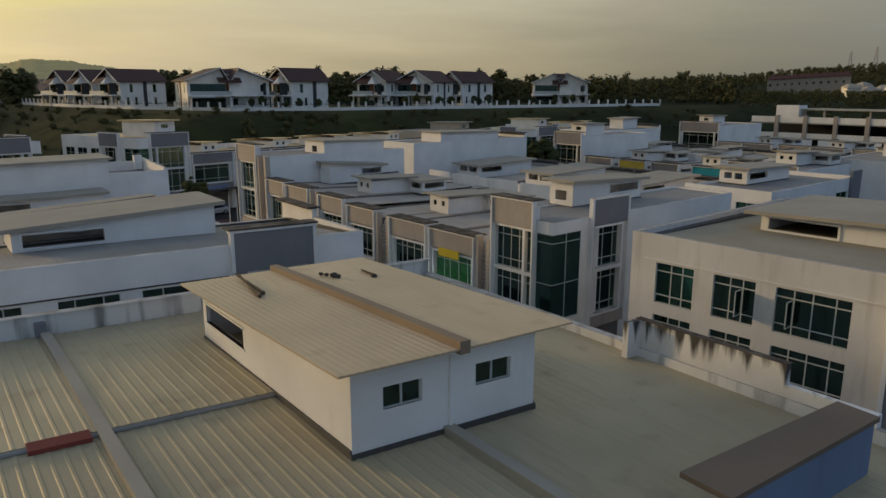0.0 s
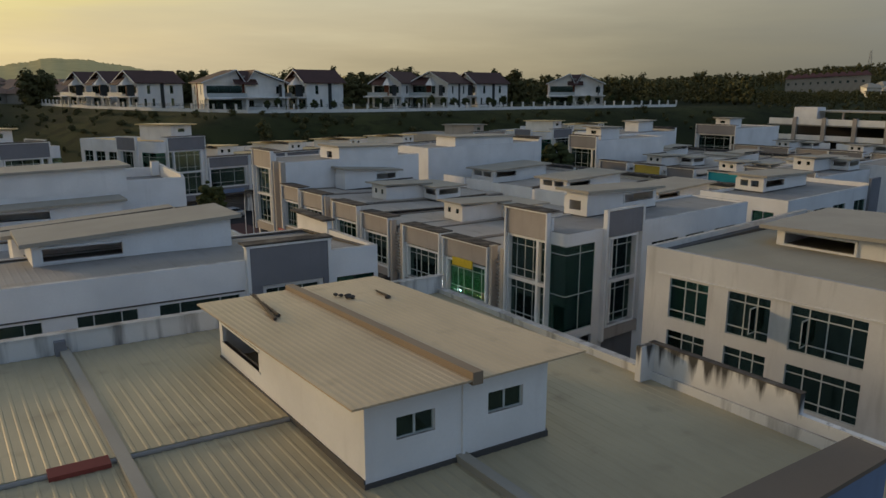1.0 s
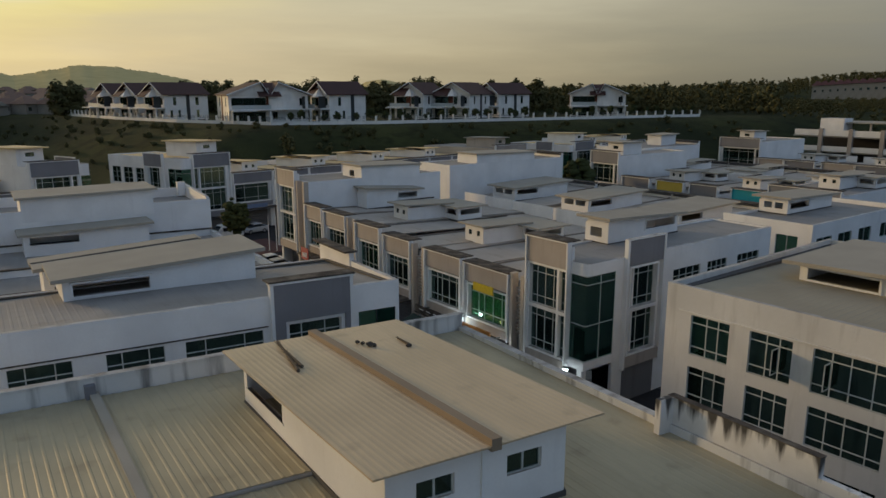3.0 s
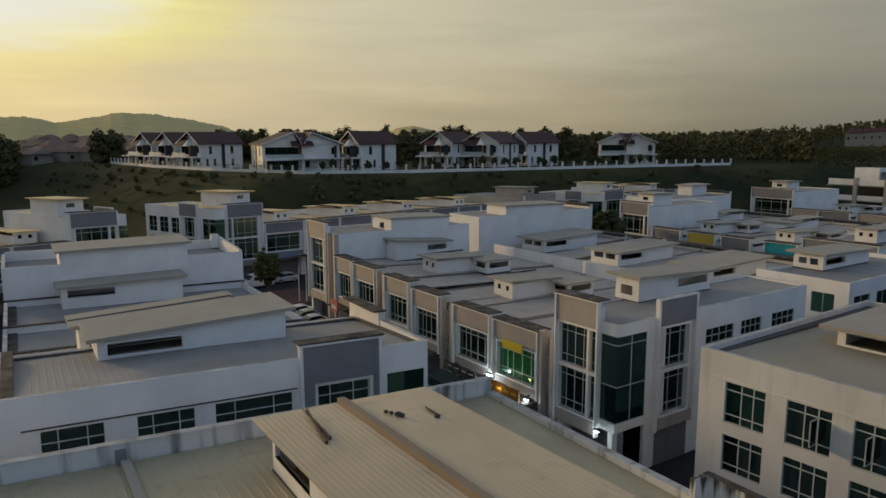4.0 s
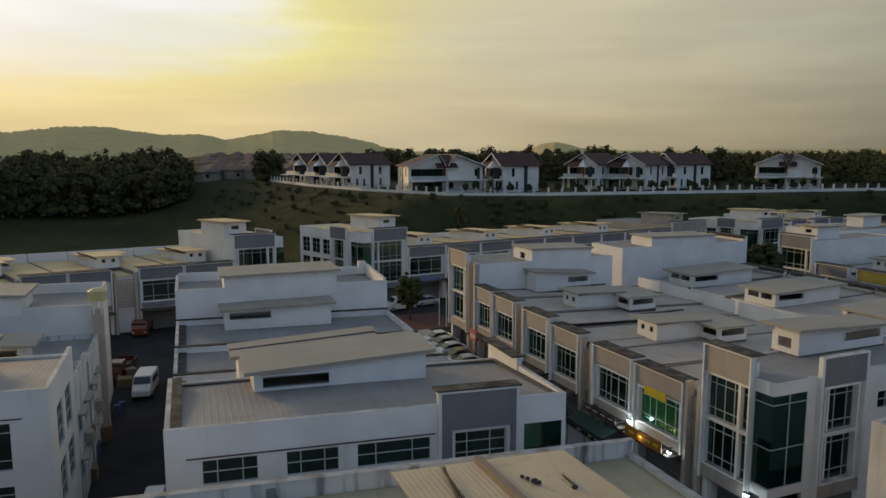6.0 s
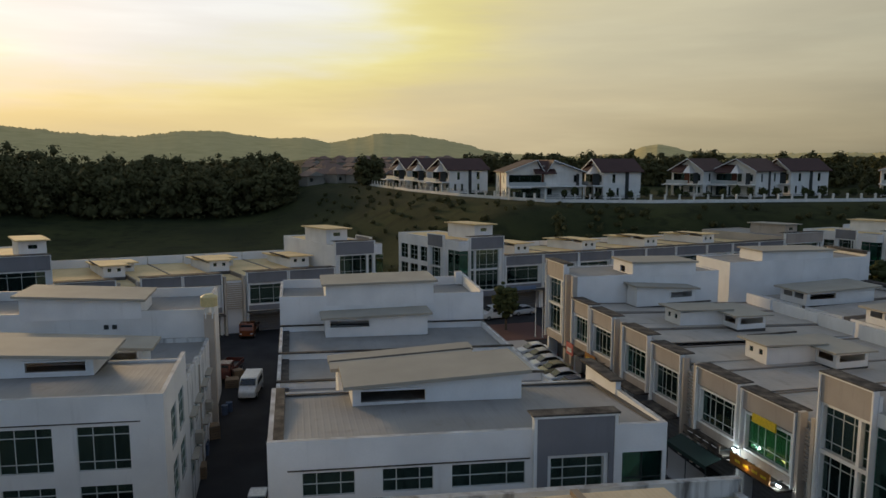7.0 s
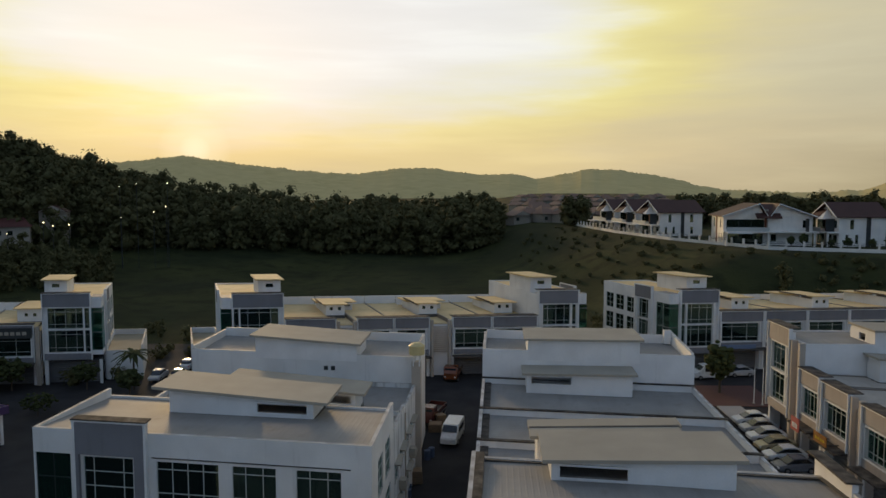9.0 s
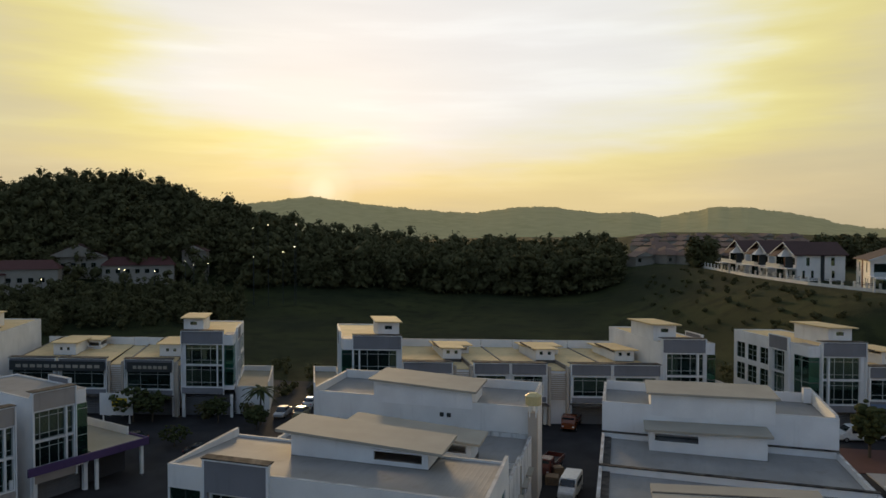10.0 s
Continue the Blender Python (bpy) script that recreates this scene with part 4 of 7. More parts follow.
def vent_room(x0, yc, zr, width=2.6, length=8.0, high=1.75, group="vents on the terrace", top=None):
    """Rooftop stair room of a pair of units: two small square windows in front, a wider slotted part behind, thin slab roofs."""
    v = thing("roof_room", "small white rooftop room with two square windows", "rooftop room", group, loc=(x0 + length / 2, yc, zr))
    a, b = yc - width / 2, yc + width / 2
    xm, xe, c = x0 + length * 0.6, x0 + length, a - 2.2
    sq = [(yc - 0.8, yc - 0.35, zr + 0.85, zr + 1.3), (yc + 0.35, yc + 0.8, zr + 0.85, zr + 1.3)]
    z1, z2 = zr + high, zr + high - 0.35
    slot = (zr + 0.6, zr + 1.15)
    bm = bmesh.new()
    wall(bm, "y", x0, 0.15, a, b, zr - 0.3, z1, sq)
    wall(bm, "x", a, 0.15, x0 + 0.15, xm, zr - 0.3, z1 - 0.2)
    wall(bm, "x", b - 0.15, 0.15, x0 + 0.15, xe, zr - 0.3, z2)
    wall(bm, "y", xm, 0.15, c, a, zr - 0.3, z2, ((c + 0.3, a - 0.25, *slot),))
    wall(bm, "x", c, 0.15, xm + 0.15, xe, zr - 0.3, z2, ((xm + 0.35, xe - 0.3, *slot),))
    wall(bm, "y", xe - 0.15, 0.15, c + 0.15, b - 0.15, zr - 0.3, z2)
    part("wall", bm, WHITE, v)
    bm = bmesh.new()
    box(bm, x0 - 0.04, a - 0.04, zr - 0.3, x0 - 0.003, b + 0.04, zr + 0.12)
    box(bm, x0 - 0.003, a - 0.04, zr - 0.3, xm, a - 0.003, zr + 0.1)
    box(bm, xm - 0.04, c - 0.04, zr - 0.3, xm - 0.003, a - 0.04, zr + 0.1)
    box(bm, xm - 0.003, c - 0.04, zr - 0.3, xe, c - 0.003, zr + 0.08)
    part("base_strip", bm, DARK_STRIP, v, "dark strip at the foot of the walls")
    for h in sq:
        window(v, "y", x0, -1, *h, 1, 1, FRAME_D, None, False, 0.03)
    bm = bmesh.new()
    slope_slab(bm, x0 - 0.55, a - 0.45, xm + 0.9, b + 0.45, z1 + 0.2, z1 - 0.05, z1 - 0.05, z1 + 0.2, 0.14)
    part("roof_slab", bm, top or SLAB, v, "pale thin roof slab")
    bm = bmesh.new()
    slope_slab(bm, xm - 0.6, c - 0.5, xe + 0.5, b + 0.6, z2 + 0.16, z2 + 0.08, z2 + 0.08, z2 + 0.16, 0.14)
    part("roof_slab", bm, top or SLAB, v, "pale thin roof slab")
    one("slab_edge", CAP, v, x0 + 0.6, b + 0.46, z1 + 0.02, xm + 0.8, b + 0.6, z1 + 0.16)
    return v


def shutter(parent, x, y0, y1, z0, z1, mat=None):
    """A closed roller shutter: one folded sheet of slats."""
    bm = bmesh.new()
    n = max(4, int((z1 - z0) / 0.3))
    rows = []
    for k in range(n * 2 + 1):
        z = z0 + (z1 - z0) * k / (2 * n)
        o = x - (0.05 if k % 2 else 0.0)
        rows.append((bm.verts.new((o, y0, z)), bm.verts.new((o, y1, z))))
    for (a, b), (c, d) in zip(rows, rows[1:]):
        bm.faces.new((a, c, d, b))
    return part("roller_shutter", bm, mat or SHUTTER, parent, "grey roller shutter")


def terrace_unit(y0, y1, zf, zg, depth, panel, group, detail=True, curtain=False, sign=None, ratio=0.78, back=None, rise=0.0, sheet=None):
    """A two-storey terrace unit: front at x = 0 facing -x, from y0 to y1."""
    tone = {"taupe_panel_paint": "grey-brown", "grey_panel_paint": "grey", "yellow_panel_paint": "yellow", "teal_panel_paint": "teal"}[panel.name]
    u = thing("terrace_factory_unit", f"white two-storey terrace unit with a {tone} framed front panel", "building", group, loc=(depth / 2, (y0 + y1) / 2, zg))
    wy0, wy1, wz0, wz1 = y0 + 0.5, y1 - 0.42, zf - 4.25, zf - 1.68
    bm = bmesh.new()
    wall(bm, "y", 0, 0.25, y0, y1, zg, zf - 0.3, ((wy0, wy1, wz0, wz1), (y0 + 0.3, y1 - 0.3, zg, zg + 3.0)))
    wall(bm, "x", y0, 0.15, 0.25, depth - 0.2, zg, zf - 1.0 + min(rise, 0))
    wall(bm, "x", y1 - 0.15, 0.15, 0.25, depth - 0.2, zg, zf - 1.0 + min(rise, 0))
    wall(bm, "y", depth - 0.2, 0.2, y0, y1, zg, zf + 0.15 if back is None else back)
    part("wall", bm, WHITE, u)
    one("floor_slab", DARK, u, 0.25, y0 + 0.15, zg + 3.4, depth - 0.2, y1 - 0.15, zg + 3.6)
    shutter(u, 0.9, y0 + 0.15, y1 - 0.15, zg, zg + 3.4)
    one("front_panel", panel, u, -0.3, y0 + 0.12, zf - 1.4, -0.02, y1 - 0.12, zf)
    bm = bmesh.new()
    box(bm, -0.45, y0, zf - 5.1, -0.02, y0 + 0.12, zf)
    box(bm, -0.45, y1 - 0.12, zf - 5.1, -0.02, y1, zf)
    box(bm, -0.47, y0, zf, -0.02, y1, zf + 0.1)
    part("panel_frame", bm, TRIM, u, "white frame round the front panel")
    one("panel_cap", CAP, u, -0.5, y0 - 0.02, zf + 0.1, 0.9, y1 + 0.02, zf + 0.18, label="dark weathered cap")
    cols = [0, 0.2 * ratio, 0.5 * ratio, 0.8 * ratio, ratio, 1] if detail else [0, 0.3, 0.7, 1]
    window(u, "y", 0, -1, wy0, wy1, wz0, wz1, cols, [0, 0.22, 0.8, 1], FRAME_W, (CLEAR if sign else GLASS_G) if curtain else None, detail)
    surround(u, "y", 0, -1, wy0, wy1, wz0, wz1, 0.17, 0.22)
    one("spandrel", panel, u, -0.25, y0 + 0.12, zf - 5.1, -0.01, y1 - 0.12, wz0 - 0.18)
    one("canopy", CAP, u, -1.4, y0 + 0.05, zg + 3.0, 0.0, y1 - 0.05, zg + 3.14, label="dark shop canopy")
    part("roof_sheet", ribbed_roof(0.3, y0 + 0.01, depth - 0.2, y1 - 0.02, zf - 0.6, zf - 0.95 + rise, zf - 0.95 + rise, zf - 0.6, 0.4, "x", 0.004 if sheet else 0.012), sheet or TERRACE_SHEET, u)
    bm = bmesh.new()
    slope_slab(bm, 0.3, y1 - 0.14, depth - 0.2, y1 + 0.06, zf - 0.5, zf - 0.85 + rise, zf - 0.85 + rise, zf - 0.5, 0.5)
    part("party_flashing", bm, PARTY, u, "weathered flashing between two roofs")
    if curtain:
        one("curtain", CURTAIN, u, 0.3, wy0 + 0.02, wz0, 0.34, wy1 - 0.02, wz1, label="green curtain")
    if sign:
        one("sign_board", sign, u, -0.62, y0 + 1.5, wz1 - 0.15, -0.5, y1 - 1.5, wz1 + 0.45, label="yellow sign board")
    return u


def fin_bay(y0, y1, zf, zg, depth, group, back=None, rise=0.0, sheet=None):
    """The recessed service bay between two units, with beige fins and a slatted screen."""
    u = thing("service_bay", "recessed bay with beige fins and slatted screen", "facade bay", group, loc=(depth / 2, (y0 + y1) / 2, zg))
    bm = bmesh.new()
    box(bm, -0.35, y0 + 0.1, zg, 0.2, y0 + 0.4, zf - 0.15)
    box(bm, -0.35, y1 - 0.4, zg, 0.2, y1 - 0.1, zf - 0.15)
    part("fin", bm, BEIGE, u, "beige fin")
    n = int((zf - zg - 4.5) / 0.28)
    for k in range(n):
        one("slat", BEIGE, u, 0.05, y0 + 0.4, zg + 3.6 + 0.28 * k, 0.12, y1 - 0.4, zg + 3.75 + 0.28 * k)
    bm = bmesh.new()
    wall(bm, "y", 0.6, 0.2, y0 + 0.02, y1 - 0.02, zg, zf - 0.9)
    wall(bm, "y", depth - 0.2, 0.2, y0, y1, zg, zf - 0.2 if back is None else back)
    part("wall", bm, WHITE, u)
    part("roof_sheet", ribbed_roof(0.8, y0, depth - 0.2, y1, zf - 0.8, zf - 1.02 + rise, zf - 1.02 + rise, zf - 0.8, 0.4, "x", 0.004 if sheet else 0.012), sheet or TERRACE_SHEET, u)
    return u


def tower_unit(y0, y1, zt, zg, depth, panel, group, corner=0, label="white three-storey end unit with a framed front panel", room=True, detail=False, side=True, drop=0.5, top=None, inset=0.0, high=0.0, paint=None):
    """Three-storey end unit, front at x = 0 facing -x; corner -1 or 1 puts a glazed corner at its low or high y end."""
    u = thing("corner_factory_unit", label, "building", group, loc=(depth / 2, (y0 + y1) / 2, zg))
    c = corner or -1
    L = y1 - y0

    def my(v):
        return y0 + v if c < 0 else y1 - v

    def span(a, b):
        return tuple(sorted((my(a), my(b))))

    g = 1.4 if corner else inset
    edge = 0.3 if L < 6 else 0.7
    rows = [(zt - 4.75, zt - 1.95), (zt - 8.0, zt - 5.0)]
    pa, pb = span(g + 0.02, L)
    na, nb = span(g + 0.25, g + 0.9)
    ma, mb = span(g + 1.1, L - edge)
    holes = [(*q, z0, z1) for q in ((na, nb), (ma, mb)) for z0, z1 in rows]
    bm = bmesh.new()
    wall(bm, "y", 0, 0.25, *span(g, L), zg + 3.4, zt - 0.25, holes)
    es, ee = my(0), my(L)
    ends = {es: [], ee: []}
    sides = ([(4.05, 4.55), (4.7, 6.85)] if corner else []) + ([(9.1, 12.4), (13.3, 15.9), (17.3, 20.4)] if depth > 18 else [(7.7, 9.9), (10.6, 12.7), (13.3, 15.3)])
    if side and corner:
        ends[es] = [(a, b, z0, z1) for a, b in sides[:2] for z0, z1 in rows] + [(a, b, *((z1 - 2.0, z1 - 0.9) if depth > 18 else (z0 + 0.25, z1 - 0.25))) for a, b in sides[2:] if b < depth - 0.5 for z0, z1 in rows]
    off = 0.0 if c < 0 else -0.25
    wall(bm, "x", es + off if c < 0 else es - 0.25, 0.25, 2.8 if corner else 0.25, depth, zg, zt - drop, ends[es])
    wall(bm, "x", ee - 0.25 if c < 0 else ee, 0.25, 0.25, depth, zg, zt - drop)
    wall(bm, "y", depth - 0.25, 0.25, y0 + 0.25, y1 - 0.25, zg, zt - drop)
    if inset:
        wall(bm, "y", 0.3, 0.25, *span(0.25, g), zg, zt - drop)
    part("wall", bm, paint or WHITE, u)
    if inset:
        bm = bmesh.new()
        for v in (0.0, g - 0.45):
            q = span(v, v + 0.4)
            box(bm, -0.3, q[0], zg, 0.28, q[1], zt - drop + 0.02)
        part("fin", bm, BEIGE, u, "tall beige fin beside the panel")
    bm = bmesh.new()
    for v in (0.15, L - 0.55):
        q = span(v, v + 0.4)
        box(bm, -0.05, q[0], zg, 0.4, q[1], zg + 3.4)
    part("column", bm, TRIM, u)
    for z0, z1 in rows:
        window(u, "y", 0, -1, na, nb, z0, z1, 1, [0, 0.2, 0.8, 1], FRAME_W, None, detail)
        window(u, "y", 0, -1, ma, mb, z0, z1, [0, 0.2, 0.5, 0.8, 1], [0, 0.2, 0.8, 1], FRAME_W, None, detail)
        surround(u, "y", 0, -1, min(na, ma), max(nb, mb), z0, z1, 0.16, 0.2)
        q = span(g + 0.9, g + 1.1)
        one("mullion_post", TRIM, u, -0.2, q[0], z0, 0.1, q[1], z1)
    for z0, z1 in ends[es] and rows:
        for a, b in sides[:2]:
            window(u, "x", es, c, a, b, z0, z1, 1 if b - a < 1 else [0, 0.25, 0.75, 1], [0, 0.2, 0.8, 1], FRAME_W, None, detail)
        surround(u, "x", es, c, sides[0][0], sides[1][1], z0, z1, 0.16, 0.3)
        for a, b in sides[2:]:
            if b < depth - 0.5:
                window(u, "x", es, c, a, b, *((z1 - 2.0, z1 - 0.9, 4, 2) if depth > 18 else (z0 + 0.25, z1 - 0.25, 2, 3)), FRAME_W, None, False)
    if corner:
        # glazed corner below a white cantilevered block
        zb, zm = zt - 1.95, zt - 7.8
        e0, e1 = span(0.0, g)
        ya = my(0.06)
        bm = bmesh.new()
        rim = [(-0.05, e1 if c < 0 else e0), (2.8, e1 if c < 0 else e0), (2.8, e0 if c < 0 else e1)]
        rim += [(0.45 - 0.5 * math.sin(k * math.pi / 10), (e0 + 0.5 - 0.5 * math.cos(k * math.pi / 10)) if c < 0 else (e1 - 0.5 + 0.5 * math.cos(k * math.pi / 10))) for k in range(6)]
        prism(bm, rim if c > 0 else rim[::-1], zb, zt - drop)
        part("corner_block", bm, WHITE, u, "white rounded corner block")
        one("corner_roof", ZINC, u, 0.1, e0 + 0.1, zt - drop, 2.8, e1 - 0.05, zt - drop + 0.03)
        one("corner_base", WHITE, u, -0.05, e0, zm - 0.6, 2.8, e1, zm)
        bm = bmesh.new()
        for z in (zm, zm + (zb - zm) * 0.42, zb - 0.62, zb - 0.05):
            box(bm, 0.02, e0 + (0.05 if c < 0 else 0), z, 0.09, e1 - (0 if c < 0 else 0.05), z + 0.05)
            box(bm, 0.02, ya - 0.03, z + 0.001, 2.75, ya + 0.03, z + 0.051)
        box(bm, 1.35, ya - 0.03, zm, 1.41, ya + 0.03, zb)
        win = part("corner_glazing", bm, FRAME_W, u)
        bm = bmesh.new()
        box(bm, 0.05, e0 + 0.06, zm, 0.06, e1, zb)
        part("pane", bm, GLASS_G, win, "green corner pane")
        bm = bmesh.new()
        box(bm, 0.06, ya - 0.005, zm, 2.8, ya + 0.005, zb)
        part("pane", bm, GLASS_G, win, "green corner pane")
        one("floor_edge", TEALISH, u, 0.1, min(my(0.11), my(g)), zm + (zb - zm) * 0.44, 2.7, max(my(0.11), my(g)), zm + (zb - zm) * 0.52, label="pale green floor edge behind glass")
        if side:
            o0, o1 = (es - 0.28, es - 0.01) if c < 0 else (es + 0.01, es + 0.28)
            shutter_y = (es - 0.04, es - 0.005) if c < 0 else (es + 0.005, es + 0.04)
            one("side_shutter", SHUTTER, u, 3.9, shutter_y[0], zg, 7.3, shutter_y[1], zg + 3.0, label="dark side shutter")
            one("side_panel", GREY, u, 3.75, o0, rows[0][1] + 0.2, 7.45, o1, zt - 0.05)
            one("side_spandrel", panel, u, 3.75, o0, rows[1][0] - 1.0, 7.45, o1, rows[1][0] - 0.2)
            bm = bmesh.new()
            for x in (3.55, 7.45):
                box(bm, x, o0 - 0.05, rows[1][0] - 1.1, x + 0.2, o1, zt)
            box(bm, 3.55, o0 - 0.06, zt, 7.65, o1, zt + 0.1)
            part("panel_frame", bm, TRIM, u)
    one("front_panel", panel, u, -0.3, pa + 0.12, rows[0][1] + 0.2, -0.02, pb - 0.12, zt)
    one("spandrel", panel, u, -0.28, pa + 0.12, rows[1][0] - 1.0, -0.02, pb - 0.12, rows[1][0] - 0.18)
    bm = bmesh.new()
    box(bm, -0.4, pa, rows[1][0] - 1.1, -0.02, pa + 0.12, zt)
    box(bm, -0.4, pb - 0.12, rows[1][0] - 1.1, -0.02, pb, zt)
    box(bm, -0.42, pa, zt, -0.02, pb, zt + 0.1)
    part("panel_frame", bm, TRIM, u)
    one("panel_cap", CAP, u, -0.45, pa, zt + 0.1, 0.8, pb, zt + 0.17)
    shutter(u, 1.2, y0 + 0.3, y1 - 0.3, zg, zg + 3.4)
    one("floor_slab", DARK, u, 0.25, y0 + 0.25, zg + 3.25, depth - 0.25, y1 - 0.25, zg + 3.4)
    part("roof_sheet", ribbed_roof(0.25, y0 + 0.25, depth - 0.25, y1 - 0.25, zt - 0.08 - drop, zt - 0.14 - drop, zt - 0.14 - drop, zt - 0.08 - drop, 0.4, "x", 0.005), top or ZINC, u)
    if room:
        tower_room(2.2, (y1 - 1.55 if c < 0 else y0 + 1.55) if corner else (y0 + y1) / 2, zt - 0.7, top, 6.5 if depth < 17 else 4.5, high, paint)
    return u


def tower_room(x0, yc, zr, top=None, run=4.5, lift=0.0, paint=None):
    """Flat-roofed rooftop room of an end unit."""
    v = thing("roof_room", "white flat-roofed rooftop room with a small dark window", "rooftop room", "rooms of the end units", loc=(x0 + 2, yc, zr))
    a, b = yc - 1.5, yc + 1.5
    bm = bmesh.new()
    h = (yc - 0.5, yc + 0.5, zr + 1.0 + lift, zr + 1.5 + lift)
    wall(bm, "y", x0, 0.15, a, b, zr - 0.2, zr + 1.9 + lift, (h,))
    wall(bm, "x", a, 0.15, x0 + 0.15, x0 + run, zr - 0.2, zr + 1.9 + lift)
    wall(bm, "x", b - 0.15, 0.15, x0 + 0.15, x0 + run, zr - 0.2, zr + 1.9 + lift)
    wall(bm, "y", x0 + run - 0.15, 0.15, a + 0.15, b - 0.15, zr - 0.2, zr + 1.9 + lift)
    part("wall", bm, paint or WHITE, v)
    window(v, "y", x0, -1, *h, 2, 1, FRAME_D, None, False, 0.03)
    bm = bmesh.new()
    slope_slab(bm, x0 - 0.6, a - 0.4, x0 + run + 0.4, b + 0.4, zr + 2.15 + lift, zr + 2.02 + lift, zr + 2.02 + lift, zr + 2.15 + lift, 0.16)
    part("roof_slab", bm, top or SLAB, v)
    return v


def build_terrace():
    """The long terrace on the east side of the street."""
    at_frame(22.9, 22.3, 7.7)
    D = 22.0
    zs = [8.5, 8.62, 8.82, 9.2, 9.45, 9.6]
    spans = [(4.7, 9.95), (10.3, 15.3), (17.4, 21.8), (22.4, 26.85), (28.75, 33.35), (33.75, 37.75)]
    for k, ((a, b), z) in enumerate(zip(spans, zs)):
        terrace_unit(a, b, z, z - 8.3, D, TAUPE, "units of the long terrace", True, k in (0, 3, 5), SIGN_Y if k == 0 else None, back=9.02 + 0.02 * k, rise=-0.62 * (z - 8.45))
    for (a, b), z in zip(((3.05, 4.7), (15.3, 17.4), (26.9, 28.7)), (8.9, 8.9, 9.6)):
        fin_bay(a, b, z, z - 8.3, D, "bays of the long terrace", 9.03, -0.5 * (z - 8.45))
    vent_room(6.6, 17.2, 7.8)
    vent_room(6.2, 28.8, 8.3)
    tower_unit(37.85, 45.0, 12.95, 1.2, 18.0, TAUPE, "end units of the long terrace", 0, room=False, detail=True, drop=1.0, inset=2.1)
    slab_box("rooms of the terrace end", 6.9, 14.9, 37.83, 42.2, 11.8, 13.25, 13.05, 1, foot=False, slot=False, over=0.2, peep=True)
    slab_box("rooms of the terrace end", 6.2, 13.4, 35.6, 37.75, 8.6, 11.05, 10.45, 1, over=0.4, span=2.6)
    # glazed corner unit at the street corner
    tower_unit(-2.4, 3.02, 11.75, 0.1, D, TAUPE, "end units of the long terrace", -1, room=False, detail=True, drop=1.15)
    slab_box("rooms of the terrace end", 6.2, 14.5, 1.3, 3.5, 10.4, 12.4, 12.05, 1, over=0.5, peep=True)


build_terrace()


def simple_row(frame, spans, zf, zg, depth, panels, group, vents=(), ends=(), back=None, rise=0.0, sheet=None, room=(2.6, 8.0, 1.6)):
    at_frame(*frame)
    for k, (a, b) in enumerate(spans):
        terrace_unit(a, b, zf, zg, depth, panels[k % len(panels)], group, False, back=back, rise=rise, sheet=sheet)
    for y in vents:
        vent_room(5.5, y, zf - 0.8 + max(rise, 0) * 0.4, width=room[0], length=room[1], high=room[2], group="vents of " + group, top=sheet)
    for a, b, zt, c in ends:
        tower_unit(a, b, zt, zg, depth, GREY, "end units of " + group, c, top=sheet, high=0.3 if sheet else 0.0)


def spans_from(y, n, w=5.2, gap=1.2):
    out = []
    for k in range(n):
        out.append((y, y + w))
        y += w + (gap if k % 2 else 0.1)
    return out


# rows behind the terrace, facing east, and the next ones facing west
simple_row((65.5, 28.06, 187.7), [(-10.0, -4.4), (-15.6, -10.1), (-22.2, -16.8), (-27.8, -22.3), (-34.2, -28.9), (-41.5, -34.9)], 8.85, 0.5, 16.1, [GREY], "second terrace", (), [], 7.95, -0.1)
at_frame(65.5, 28.06, 187.7)
tower_unit(-48.5, -41.7, 12.6, 1.2, 20.6, GREY, "end units of the second terrace", 0, room=False)
at_frame(22.9, 22.3, 7.7)
slab_box("rooms of the second terrace", 27.0, 37.6, 41.75, 46.0, 11.9, 13.3, 13.1, 1, foot=False, slot=False, over=0.25)


